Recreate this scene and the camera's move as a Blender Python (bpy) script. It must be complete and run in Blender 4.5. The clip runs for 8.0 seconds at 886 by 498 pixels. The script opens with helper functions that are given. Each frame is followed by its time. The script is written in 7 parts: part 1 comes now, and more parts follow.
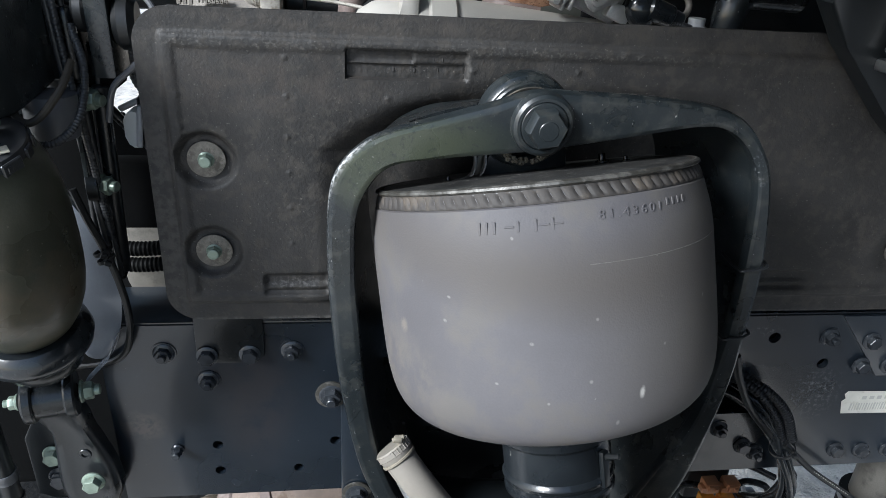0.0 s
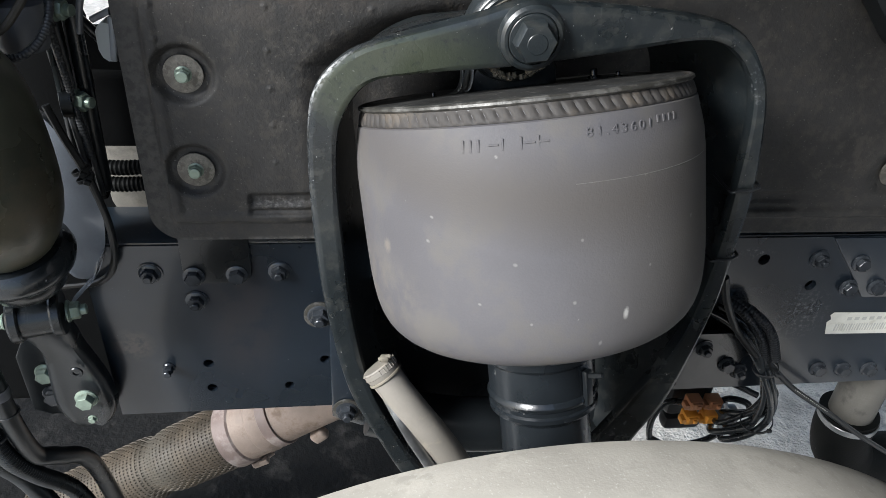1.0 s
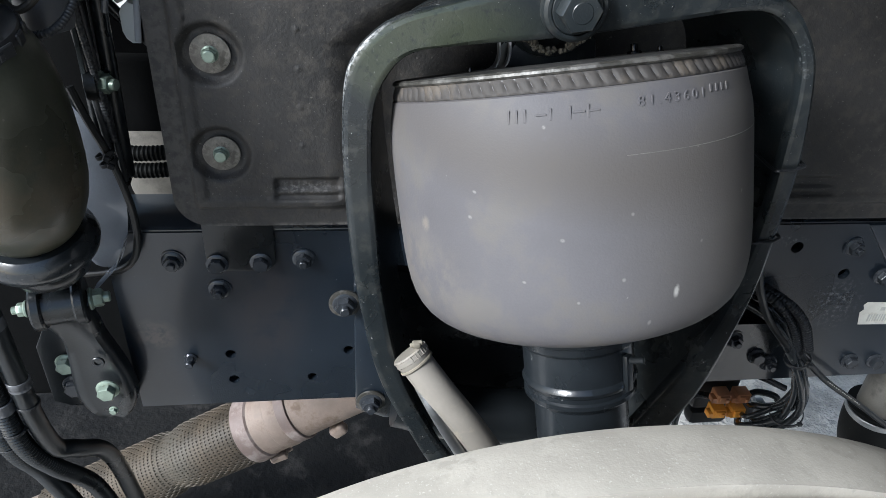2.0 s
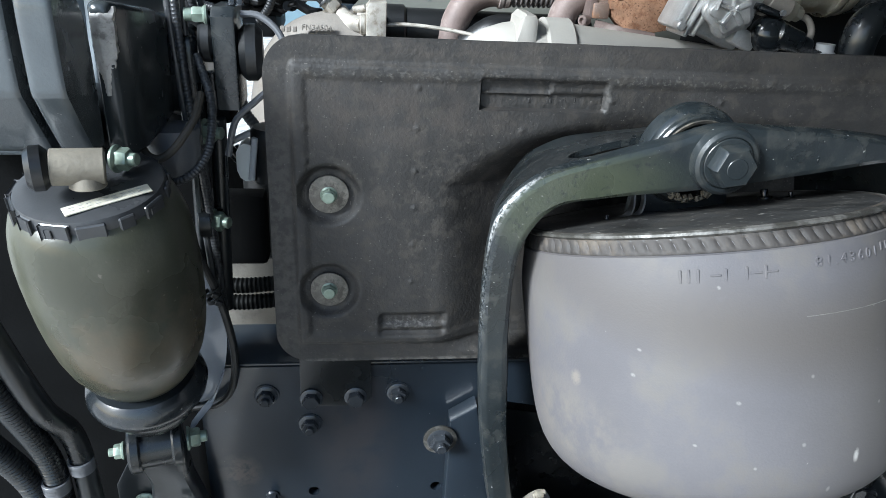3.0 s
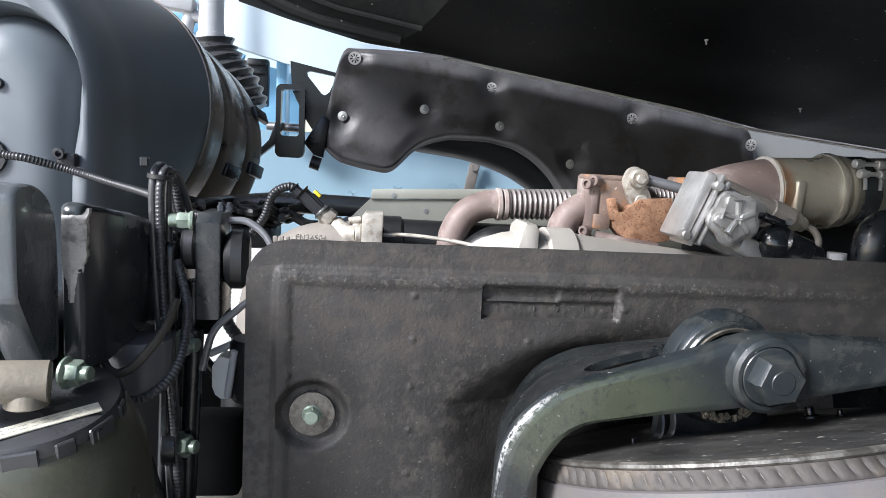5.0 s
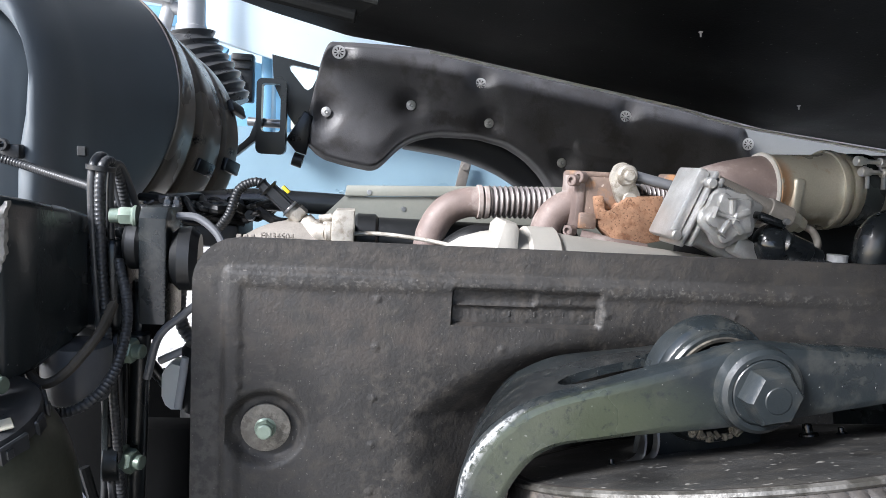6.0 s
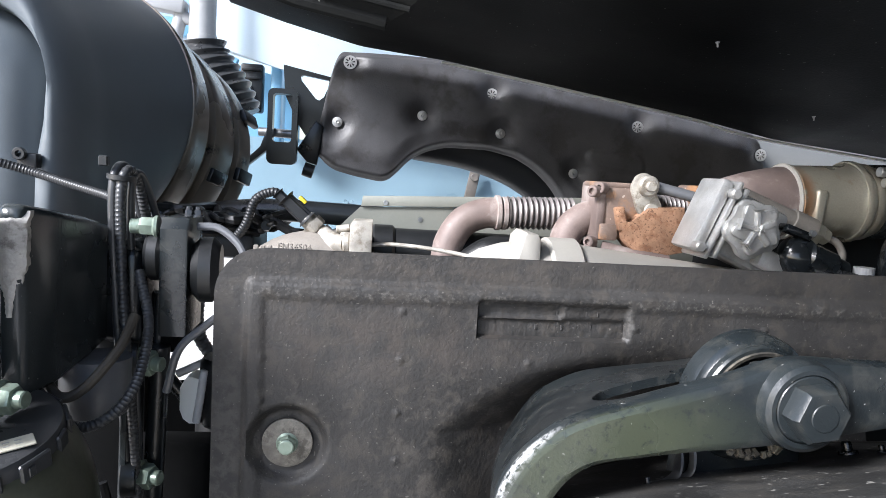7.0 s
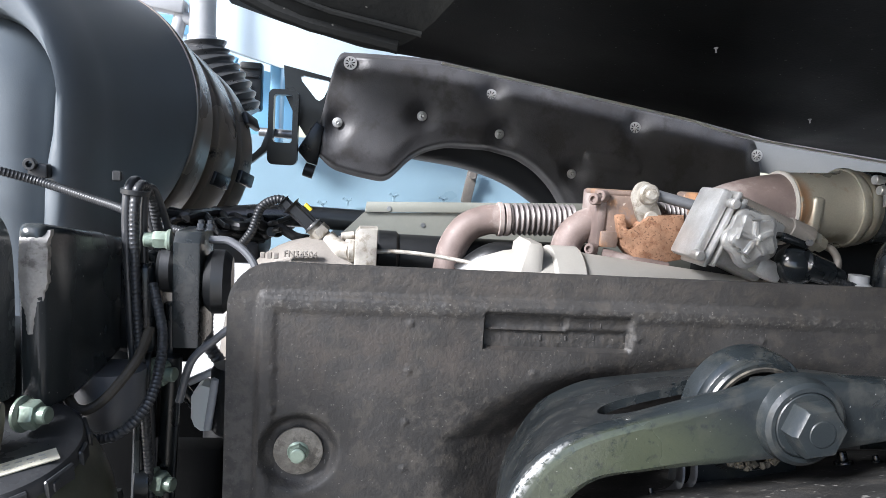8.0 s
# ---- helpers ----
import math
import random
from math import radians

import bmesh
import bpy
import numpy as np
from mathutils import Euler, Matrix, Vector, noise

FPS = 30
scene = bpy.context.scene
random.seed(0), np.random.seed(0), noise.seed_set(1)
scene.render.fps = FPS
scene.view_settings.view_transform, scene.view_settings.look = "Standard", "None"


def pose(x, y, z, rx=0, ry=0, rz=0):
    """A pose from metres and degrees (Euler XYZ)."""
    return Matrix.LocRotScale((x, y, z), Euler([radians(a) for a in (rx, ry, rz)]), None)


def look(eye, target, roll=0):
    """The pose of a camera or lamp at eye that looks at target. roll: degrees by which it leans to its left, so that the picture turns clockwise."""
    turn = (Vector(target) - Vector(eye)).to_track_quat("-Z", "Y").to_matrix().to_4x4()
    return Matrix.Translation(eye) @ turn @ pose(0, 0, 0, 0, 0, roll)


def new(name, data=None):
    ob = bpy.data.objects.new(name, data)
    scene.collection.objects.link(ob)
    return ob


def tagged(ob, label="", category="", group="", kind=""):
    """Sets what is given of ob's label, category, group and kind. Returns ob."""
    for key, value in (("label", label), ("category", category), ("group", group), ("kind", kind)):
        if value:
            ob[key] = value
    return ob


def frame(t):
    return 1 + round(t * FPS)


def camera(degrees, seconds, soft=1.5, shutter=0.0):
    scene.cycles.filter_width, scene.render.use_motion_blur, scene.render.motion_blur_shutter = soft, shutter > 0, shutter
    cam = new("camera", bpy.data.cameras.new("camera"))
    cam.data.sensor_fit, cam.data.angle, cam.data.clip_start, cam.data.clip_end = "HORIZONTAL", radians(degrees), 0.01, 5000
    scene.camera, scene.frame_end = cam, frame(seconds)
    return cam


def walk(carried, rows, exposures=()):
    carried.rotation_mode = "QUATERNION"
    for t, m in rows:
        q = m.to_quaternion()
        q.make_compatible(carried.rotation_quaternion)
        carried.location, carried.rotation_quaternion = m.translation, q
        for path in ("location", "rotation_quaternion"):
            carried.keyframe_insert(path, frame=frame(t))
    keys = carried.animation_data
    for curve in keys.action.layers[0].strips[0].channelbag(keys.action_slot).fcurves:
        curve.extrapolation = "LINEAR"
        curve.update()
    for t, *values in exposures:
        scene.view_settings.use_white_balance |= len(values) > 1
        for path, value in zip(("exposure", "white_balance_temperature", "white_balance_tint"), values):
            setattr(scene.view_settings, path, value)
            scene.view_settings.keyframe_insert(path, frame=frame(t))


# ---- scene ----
cam = camera(65.3, 8.0, soft=0.6)
PATH = [
    (0, (-0.1392, -0.7144, 1.41), (0.076, 0.6984, 0.6908), 3.8),
    (0.5, (-0.14, -0.7136, 1.4004), (0.0856, 0.6936, 0.674), 3.3),
    (1, (-0.128, -0.7064, 1.4036), (0.0944, 0.6144, 0.5292), 4.4),
    (1.2, (-0.1304, -0.7064, 1.4044), (0.0952, 0.6128, 0.526), 4.4),
    (2.3, (-0.172, -0.692, 1.3708), (0.0312, 0.636, 0.502), 4.0),
    (2.5, (-0.2016, -0.684, 1.3804), (0.0016, 0.6448, 0.5116), 4.2),
    (2.7, (-0.2512, -0.6688, 1.398), (-0.0168, 0.7008, 0.6044), 4.2),
    (3, (-0.2568, -0.656, 1.4028), (-0.0592, 0.7792, 0.7228), 3.4),
    (3.3, (-0.2536, -0.6328, 1.4204), (-0.0688, 0.836, 0.8132), 3.5),
    (3.5, (-0.264, -0.6104, 1.4172), (-0.0616, 0.8984, 0.9252), 3.4),
    (4, (-0.28, -0.5936, 1.4132), (-0.0784, 0.9776, 1.1892), 3.4),
    (4.5, (-0.2736, -0.5992, 1.4108), (-0.0728, 0.9736, 1.1996), 3.3),
    (4.7, (-0.2672, -0.6032, 1.3852), (-0.0696, 0.9712, 1.1812), 3.1),
    (5.8, (-0.2152, -0.5536, 1.3772), (-0.0152, 1.0192, 1.1668), 3.3),
    (6, (-0.22, -0.5512, 1.3748), (-0.0192, 1.0232, 1.1732), 3.4),
    (6.5, (-0.2088, -0.5544, 1.3868), (-0.0064, 1.02, 1.186), 3.6),
    (7, (-0.2368, -0.5392, 1.3732), (-0.0424, 1.0392, 1.1956), 3.5),
    (7.5, (-0.2208, -0.5296, 1.39), (-0.0112, 1.044, 1.1932), 3.4),
    (8, (-0.2488, -0.548, 1.3908), (-0.0416, 1.0264, 1.1948), 3.6),
]
EXPOSURES = [(0, 0.95, 5850, 8), (0.5, 1.22, 5950, 8), (1.0, 1.0, 6150, 9), (2.5, 1.12, 5750, 7), (3.0, 1.42, 5700, 5), (3.5, 1.52, 6000, 9), (4.0, 1.64, 6050, 11), (4.5, 1.5, 6100, 13), (6.0, 1.69, 6050, 13), (8.0, 1.72, 6050, 13)]
walk(cam, [(t, look(eye, target, roll)) for t, eye, target, roll in PATH], EXPOSURES)

# ---- light ----
SUN_UP, SUN_TURN = 32.0, 239.0
world = bpy.data.worlds.new("sky")
world.use_nodes = True
scene.world = world
_sky = world.node_tree.nodes.new("ShaderNodeTexSky")
_sky.sky_type = "NISHITA"
_sky.sun_disc = False
_sky.sun_elevation = radians(SUN_UP)
_sky.sun_rotation = radians(SUN_TURN)
_sky.dust_density = 1.5
_back = world.node_tree.nodes["Background"]
_back.inputs["Strength"].default_value = 0.1
world.node_tree.links.new(_sky.outputs["Color"], _back.inputs["Color"])
_sun = bpy.data.lights.new("sun", "SUN")
_sun.energy, _sun.angle, _sun.color = 3.6, radians(18), (1.0, 0.985, 0.96)
sun = new("sun", _sun)
sun.matrix_world = look((-1.15, -0.7, 0.85), (0, 0, 0.0))


# ---- materials ----
def material(name, base, rough=0.5, metal=0.0, vary=0.25, scale=8.0, grain=300.0, bump=0.15, depth=0.001,
             stain=None, stain_scale=12.0, stain_cut=0.6, specks=None, speck_scale=90.0, speck_cut=0.7, coat=0.0, coat_rough=0.03, spec=0.5, edge=None, lumps=0.0, lump_scale=60.0, spots=()):
    """A procedural surface: base colour varied at two scales, fine relief, stains and specks."""
    m = bpy.data.materials.new(name)
    m.use_nodes = True
    t = m.node_tree
    n, l = t.nodes, t.links
    b = n["Principled BSDF"]
    b.inputs["Metallic"].default_value = metal
    b.inputs["Coat Weight"].default_value = coat
    b.inputs["Specular IOR Level"].default_value = spec
    b.inputs["Coat Roughness"].default_value = coat_rough
    co = n.new("ShaderNodeTexCoord")

    def tex(sc, detail=4.0, rg=0.55):
        k = n.new("ShaderNodeTexNoise")
        k.inputs["Scale"].default_value, k.inputs["Detail"].default_value, k.inputs["Roughness"].default_value = sc, detail, rg
        l.new(co.outputs["Object"], k.inputs["Vector"])
        return k.outputs["Fac"]

    def ramp(src, a, z, low=0.0, high=1.0):
        k = n.new("ShaderNodeMapRange")
        k.inputs["From Min"].default_value, k.inputs["From Max"].default_value = a, z
        k.inputs["To Min"].default_value, k.inputs["To Max"].default_value = low, high
        l.new(src, k.inputs["Value"])
        return k.outputs["Result"]

    def mix(fac, a, c, kind="MIX"):
        k = n.new("ShaderNodeMix")
        k.data_type, k.blend_type = "RGBA", kind
        l.new(fac, k.inputs["Factor"])
        for value, sock in ((a, k.inputs["A"]), (c, k.inputs["B"])):
            if hasattr(value, "links"):
                l.new(value, sock)
            else:
                sock.default_value = (*value, 1.0)
        return k.outputs["Result"]

    big, fine = tex(scale), tex(grain, 2.0)
    lo = tuple(max(0.0, c * (1 - vary)) for c in base)
    hi = tuple(min(1.0, c * (1 + vary)) for c in base)
    col = mix(ramp(big, 0.32, 0.68), lo, hi)
    col = mix(ramp(fine, 0.3, 0.7, 0.0, 0.35), col, tuple(c * (1 - vary * 0.9) for c in base))
    rsock = ramp(big, 0.3, 0.7, max(0.03, rough - 0.08), min(1.0, rough + 0.1))
    if stain:
        mask = ramp(tex(stain_scale, 6.0, 0.65), stain_cut, stain_cut + 0.12)
        col = mix(mask, col, stain)
    if specks:
        v = tex(speck_scale, 1.0, 0.4)
        col = mix(ramp(v, speck_cut, speck_cut + 0.05), col, specks)
    if edge:
        g = n.new("ShaderNodeNewGeometry")
        worn = ramp(g.outputs["Pointiness"], edge[1], edge[2])
        k = n.new("ShaderNodeMath")
        k.operation = "MULTIPLY"
        l.new(worn, k.inputs[0])
        l.new(ramp(tex(70.0, 4.0), 0.42, 0.6), k.inputs[1])
        col = mix(k.outputs["Value"], col, edge[0])
    # stains and painted highlights with a place and shape of their own: centre, half sizes, colour, amount, grain of
    # the break-up, cut
    for centre, half, tint, amount, sc, cut in spots:
        d = n.new("ShaderNodeVectorMath")
        d.operation = "SUBTRACT"
        l.new(co.outputs["Object"], d.inputs[0])
        d.inputs[1].default_value = centre
        e = n.new("ShaderNodeVectorMath")
        e.operation = "DIVIDE"
        l.new(d.outputs["Vector"], e.inputs[0])
        e.inputs[1].default_value = half
        f = n.new("ShaderNodeVectorMath")
        f.operation = "LENGTH"
        l.new(e.outputs["Vector"], f.inputs[0])
        k = n.new("ShaderNodeMath")
        k.operation = "MULTIPLY"
        l.new(ramp(f.outputs["Value"], 0.35, 1.0, amount, 0.0), k.inputs[0])
        l.new(ramp(tex(sc, 5.0, 0.65), cut, cut + 0.16), k.inputs[1])
        col = mix(k.outputs["Value"], col, tint)
    l.new(col, b.inputs["Base Color"])
    l.new(rsock, b.inputs["Roughness"])
    if bump:
        k = n.new("ShaderNodeBump")
        k.inputs["Strength"].default_value, k.inputs["Distance"].default_value = bump, depth
        if lumps:
            a = n.new("ShaderNodeMath")
            a.operation = "MULTIPLY_ADD"
            l.new(tex(lump_scale, 3.0), a.inputs[0])
            a.inputs[1].default_value = lumps
            l.new(fine, a.inputs[2])
            l.new(a.outputs["Value"], k.inputs["Height"])
        else:
            l.new(fine, k.inputs["Height"])
        l.new(k.outputs["Normal"], b.inputs["Normal"])
    return m


M_FRAME = material("chassis_paint", (0.0130, 0.0185, 0.0260), 0.3, coat=0.55, coat_rough=0.1, vary=0.35, scale=4, grain=500, bump=0.08, specks=(0.16, 0.155, 0.15), speck_scale=260, speck_cut=0.765, lumps=1.6, lump_scale=8, spots=(((-0.396, 0, 0.796), (0.03, 0.03, 0.03), (0.085, 0.07, 0.06), 0.8, 60, 0.38), ((0.519, 0, 0.815), (0.05, 0.03, 0.055), (0.12, 0.125, 0.13), 0.9, 170, 0.5), ((0.40, 0, 0.922), (0.05, 0.03, 0.012), (0.12, 0.125, 0.13), 0.9, 200, 0.52), ((-0.26, 0, 0.84), (0.06, 0.03, 0.14), (0.028, 0.027, 0.03), 0.8, 25, 0.35), ((0.33, 0, 0.72), (0.09, 0.03, 0.08), (0.05, 0.05, 0.05), 0.7, 30, 0.4)))
# pale bevel spots: paint chips, with the gloss highlight painted in
M_CAST = material("cast_paint", (0.0142, 0.0180, 0.0200), 0.28, coat=0.25, coat_rough=0.2, vary=0.25, scale=12, grain=520, bump=0.22, depth=0.0008, specks=(0.26, 0.26, 0.25), speck_scale=420, speck_cut=0.765, lumps=0.5, lump_scale=190, stain=(0.030, 0.0325, 0.0315), stain_scale=60, stain_cut=0.5, spots=(((-0.085, -0.188, 1.235), (0.085, 0.006, 0.036), (0.056, 0.065, 0.040), 0.7, 170, 0.28), ((-0.130, -0.187, 1.207), (0.03, 0.006, 0.036), (0.052, 0.062, 0.039), 0.65, 150, 0.32), ((-0.145, -0.1825, 1.215), (0.03, 0.004, 0.05), (0.5, 0.51, 0.51), 0.9, 330, 0.40), ((-0.16, -0.1825, 1.13), (0.012, 0.004, 0.08), (0.2, 0.21, 0.22), 0.5, 300, 0.46), ((0.205, -0.184, 1.215), (0.03, 0.006, 0.03), (0.3, 0.31, 0.32), 0.8, 330, 0.55), ((-0.14, -0.186, 1.2), (0.06, 0.006, 0.08), (0.2, 0.21, 0.21), 0.6, 420, 0.66)))
M_BOLT = material("painted_bolt", (0.040, 0.045, 0.052), 0.2, 0.3, vary=0.35, scale=60, grain=500, bump=0.15, specks=(0.25, 0.25, 0.24), speck_scale=300, speck_cut=0.74)
M_BLACK = material("black_paint", (0.009, 0.011, 0.0125), 0.3, vary=0.3, scale=12, grain=400, bump=0.1)
M_PLASTIC = material("black_plastic", (0.013, 0.0145, 0.0165), 0.42, vary=0.25, scale=10, grain=700, bump=0.12)
M_SHIELD = material("fibre_shield", (0.0232, 0.0222, 0.0211), 0.6, vary=0.38, scale=14, grain=300, bump=0.5, depth=0.0011, stain=(0.036, 0.0325, 0.0285), stain_scale=75, stain_cut=0.49, specks=(0.085, 0.08, 0.073), speck_scale=420, speck_cut=0.715, lumps=0.4, lump_scale=170, spots=(((-0.12, -0.02, 1.300), (0.30, 0.03, 0.014), (0.056, 0.048, 0.041), 0.55, 60, 0.42), ((-0.1, -0.02, 1.277), (0.55, 0.03, 0.006), (0.11, 0.104, 0.094), 0.75, 260, 0.52), ((-0.22, -0.02, 1.24), (0.14, 0.03, 0.04), (0.042, 0.035, 0.030), 0.7, 45, 0.42), ((-0.33, -0.02, 1.1), (0.02, 0.03, 0.2), (0.06, 0.056, 0.05), 0.7, 120, 0.42), ((0.0, -0.02, 0.967), (0.6, 0.03, 0.0035), (0.12, 0.115, 0.106), 0.7, 120, 0.42), ((-0.20, -0.022, 1.013), (0.05, 0.03, 0.01), (0.11, 0.105, 0.10), 0.9, 240, 0.48), ((-0.0195, -0.022, 1.262), (0.004, 0.03, 0.018), (0.085, 0.081, 0.073), 0.45, 260, 0.44)))
# pale droppings and flecks of dirt on the bellows
BELLOWS_FLECKS = [((x, y, z), (a, 0.006, b), (0.36, 0.35, 0.33) if a < 0.0066 else (0.15, 0.135, 0.12), 0.95 if b > 0.005 else 0.32, 300, 0.3)
                  for x, y, z, a, b in ((0.074, -0.331, 1.097, 0.0028, 0.0061), (0.057, -0.338, 1.074, 0.0018, 0.0029), (0.033, -0.332, 1.108, 0.0018, 0.0018), (-0.010, -0.317, 1.131, 0.0020, 0.0016), (-0.095, -0.247, 1.104, 0.0077, 0.0077), (-0.068, -0.281, 1.129, 0.0016, 0.0016), (-0.066, -0.278, 1.148, 0.0016, 0.0013), (-0.026, -0.288, 1.201, 0.0014, 0.0014), (0.035, -0.318, 1.152, 0.0015, 0.0015), (0.132, -0.281, 1.150, 0.0014, 0.0020), (0.004, -0.332, 1.089, 0.0014, 0.0014), (0.091, -0.316, 1.129, 0.0014, 0.0014), (-0.032, -0.316, 1.096, 0.0016, 0.0013))]
# broad spots: browner at right and top, paler and bluer at the foot
M_BELLOWS = material("dusty_rubber", (0.095, 0.0915, 0.097), 0.66, spec=0.35, vary=0.16, scale=7, grain=620, bump=0.22, depth=0.0007, stain=(0.105, 0.099, 0.095), stain_scale=14, stain_cut=0.5, specks=(0.34, 0.33, 0.31), speck_scale=175, speck_cut=0.815, lumps=0.3, lump_scale=90, spots=(((0.16, -0.22, 1.12), (0.17, 0.2, 0.15), (0.086, 0.078, 0.068), 0.95, 14, 0.1), ((0.03, -0.24, 1.175), (0.24, 0.2, 0.04), (0.074, 0.067, 0.062), 0.9, 40, 0.2), ((-0.09, -0.24, 1.06), (0.05, 0.1, 0.05), (0.125, 0.115, 0.105), 0.8, 40, 0.42), ((0.02, -0.28, 0.99), (0.14, 0.1, 0.05), (0.115, 0.112, 0.12), 0.6, 24, 0.3), *BELLOWS_FLECKS))
M_BEAD = material("dusty_bead", (0.040, 0.036, 0.033), 0.7, vary=0.25, scale=20, grain=520, bump=0.3, depth=0.0006, stain=(0.085, 0.07, 0.054), stain_scale=26, stain_cut=0.52)
M_RUBBER = material("black_rubber", (0.009, 0.0098, 0.0105), 0.4, vary=0.3, scale=15, grain=300, bump=0.12)
M_OLDRUBBER = material("brown_rubber", (0.058, 0.060, 0.042), 0.32, vary=0.4, scale=9, grain=300, bump=0.12, stain=(0.070, 0.059, 0.039), stain_scale=8, stain_cut=0.49, specks=(0.12, 0.11, 0.09), speck_scale=200, speck_cut=0.76)
M_ZINC = material("green_zinc", (0.235, 0.295, 0.24), 0.36, 0.4, vary=0.3, scale=60, grain=500, bump=0.1, stain=(0.17, 0.19, 0.15), stain_scale=90, stain_cut=0.56)
M_STEEL = material("worn_steel", (0.33, 0.34, 0.35), 0.38, 0.9, vary=0.25, scale=40, grain=500, bump=0.1)
M_WASHER = material("dull_washer", (0.15, 0.14, 0.122), 0.5, 0.4, vary=0.45, scale=90, grain=600, bump=0.3, stain=(0.09, 0.083, 0.07), stain_scale=120, stain_cut=0.5)
M_FITTING = material("dull_zinc_fitting", (0.40, 0.375, 0.33), 0.5, 0.35, vary=0.3, scale=60, grain=500, bump=0.25, depth=0.0006, stain=(0.22, 0.19, 0.15), stain_scale=90, stain_cut=0.52)
M_ALU = material("cast_aluminium", (0.53, 0.53, 0.52), 0.4, 0.55, vary=0.25, scale=30, grain=520, bump=0.3, depth=0.0007, lumps=0.4, lump_scale=200, stain=(0.48, 0.47, 0.44), stain_scale=50, stain_cut=0.58)
M_GREYCAST = material("grey_casting", (0.235, 0.215, 0.19), 0.6, 0.25, vary=0.2, scale=14, grain=420, bump=0.4, stain=(0.195, 0.17, 0.142), stain_scale=20, stain_cut=0.55, lumps=0.5, lump_scale=150)
M_BEIGE = material("beige_duct", (0.41, 0.39, 0.35), 0.55, vary=0.1, scale=10, grain=400, bump=0.1, stain=(0.42, 0.4, 0.36), stain_scale=14, stain_cut=0.6)
M_HEATPIPE = material("heat_tinted_pipe", (0.19, 0.145, 0.13), 0.62, 0.1, vary=0.35, scale=18, grain=420, bump=0.2, stain=(0.3, 0.26, 0.24), stain_scale=18, stain_cut=0.5)
M_BELLPIPE = material("grey_metal_bellows", (0.24, 0.22, 0.215), 0.42, 0.6, vary=0.2, scale=25, grain=420, bump=0.1)
M_RUST = material("rusty_iron", (0.31, 0.175, 0.105), 0.85, vary=0.4, scale=40, grain=380, bump=0.5, depth=0.001, stain=(0.2, 0.095, 0.05), stain_scale=70, stain_cut=0.5, specks=(0.16, 0.085, 0.05), speck_scale=420, speck_cut=0.62, lumps=0.8, lump_scale=110)
M_PINKRUST = material("light_rust", (0.225, 0.165, 0.135), 0.62, 0.2, vary=0.35, scale=28, grain=360, bump=0.4, stain=(0.32, 0.17, 0.085), stain_scale=26, stain_cut=0.5, specks=(0.4, 0.33, 0.28), speck_scale=200, speck_cut=0.7)
# spots: orange heat stain at the neck, darker olive low on the can
M_STAINLESS = material("stainless_can", (0.40, 0.38, 0.31), 0.3, 0.45, vary=0.25, scale=9, grain=500, bump=0.1, stain=(0.30, 0.21, 0.125), stain_scale=16, stain_cut=0.55, spots=(((0.275, 0.21, 1.36), (0.014, 0.06, 0.06), (0.40, 0.21, 0.10), 0.85, 60, 0.32), ((0.33, 0.20, 1.325), (0.05, 0.06, 0.025), (0.13, 0.12, 0.085), 0.7, 30, 0.36)))
M_TYRE = material("dusty_tyre", (0.41, 0.385, 0.335), 0.9, vary=0.14, scale=16, grain=420, spec=0.2, bump=0.22, depth=0.0008, stain=(0.36, 0.34, 0.295), stain_scale=60, stain_cut=0.52, specks=(0.46, 0.44, 0.39), speck_scale=500, speck_cut=0.68, lumps=0.8, lump_scale=90)
M_HOSE = material("beige_hose", (0.235, 0.216, 0.186), 0.65, vary=0.12, scale=20, grain=300, bump=0.1, stain=(0.29, 0.26, 0.21), stain_scale=25, stain_cut=0.58)
M_EXHAUST = material("stained_exhaust", (0.27, 0.215, 0.18), 0.68, 0.15, vary=0.28, scale=16, grain=300, bump=0.25, stain=(0.17, 0.125, 0.095), stain_scale=16, stain_cut=0.5)
M_BRAID = material("dirty_braid", (0.066, 0.052, 0.036), 0.62, 0.2, vary=0.45, scale=20, grain=300, bump=0.3, spots=(((-0.47, 0.2, 0.36), (0.06, 0.2, 0.09), (0.07, 0.064, 0.052), 0.8, 30, 0.3),))
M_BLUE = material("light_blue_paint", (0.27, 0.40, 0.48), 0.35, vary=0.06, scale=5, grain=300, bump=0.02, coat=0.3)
M_WHITE = material("pale_panel", (0.62, 0.64, 0.62), 0.5, vary=0.06, scale=6, grain=300, bump=0.03)
M_OLIVE = material("olive_sheet", (0.235, 0.24, 0.21), 0.45, 0.4, vary=0.12, scale=8, grain=300, bump=0.08)
M_BLANKET = material("black_foil_blanket", (0.063, 0.0618, 0.064), 0.46, vary=0.3, scale=9, grain=420, bump=0.3, depth=0.0015, lumps=0.8, lump_scale=60, stain=(0.04, 0.037, 0.036), stain_scale=16, stain_cut=0.52)
M_LINER = material("black_liner", (0.0058, 0.0064, 0.0064), 0.6, spec=0.12, vary=0.4, scale=5, grain=260, bump=0.35, stain=(0.011, 0.0115, 0.0105), stain_scale=9, stain_cut=0.58, specks=(0.14, 0.14, 0.13), speck_scale=190, speck_cut=0.765, lumps=0.7, lump_scale=24)
M_CONCRETE = material("concrete_floor", (0.66, 0.635, 0.595), 0.85, vary=0.3, scale=14, grain=110, bump=0.7, depth=0.012, stain=(0.3, 0.29, 0.285), stain_scale=22, stain_cut=0.56, lumps=1.6, lump_scale=28)
M_ORANGE = material("orange_plastic", (0.95, 0.42, 0.06), 0.4, vary=0.1, scale=50, grain=400, bump=0.05)
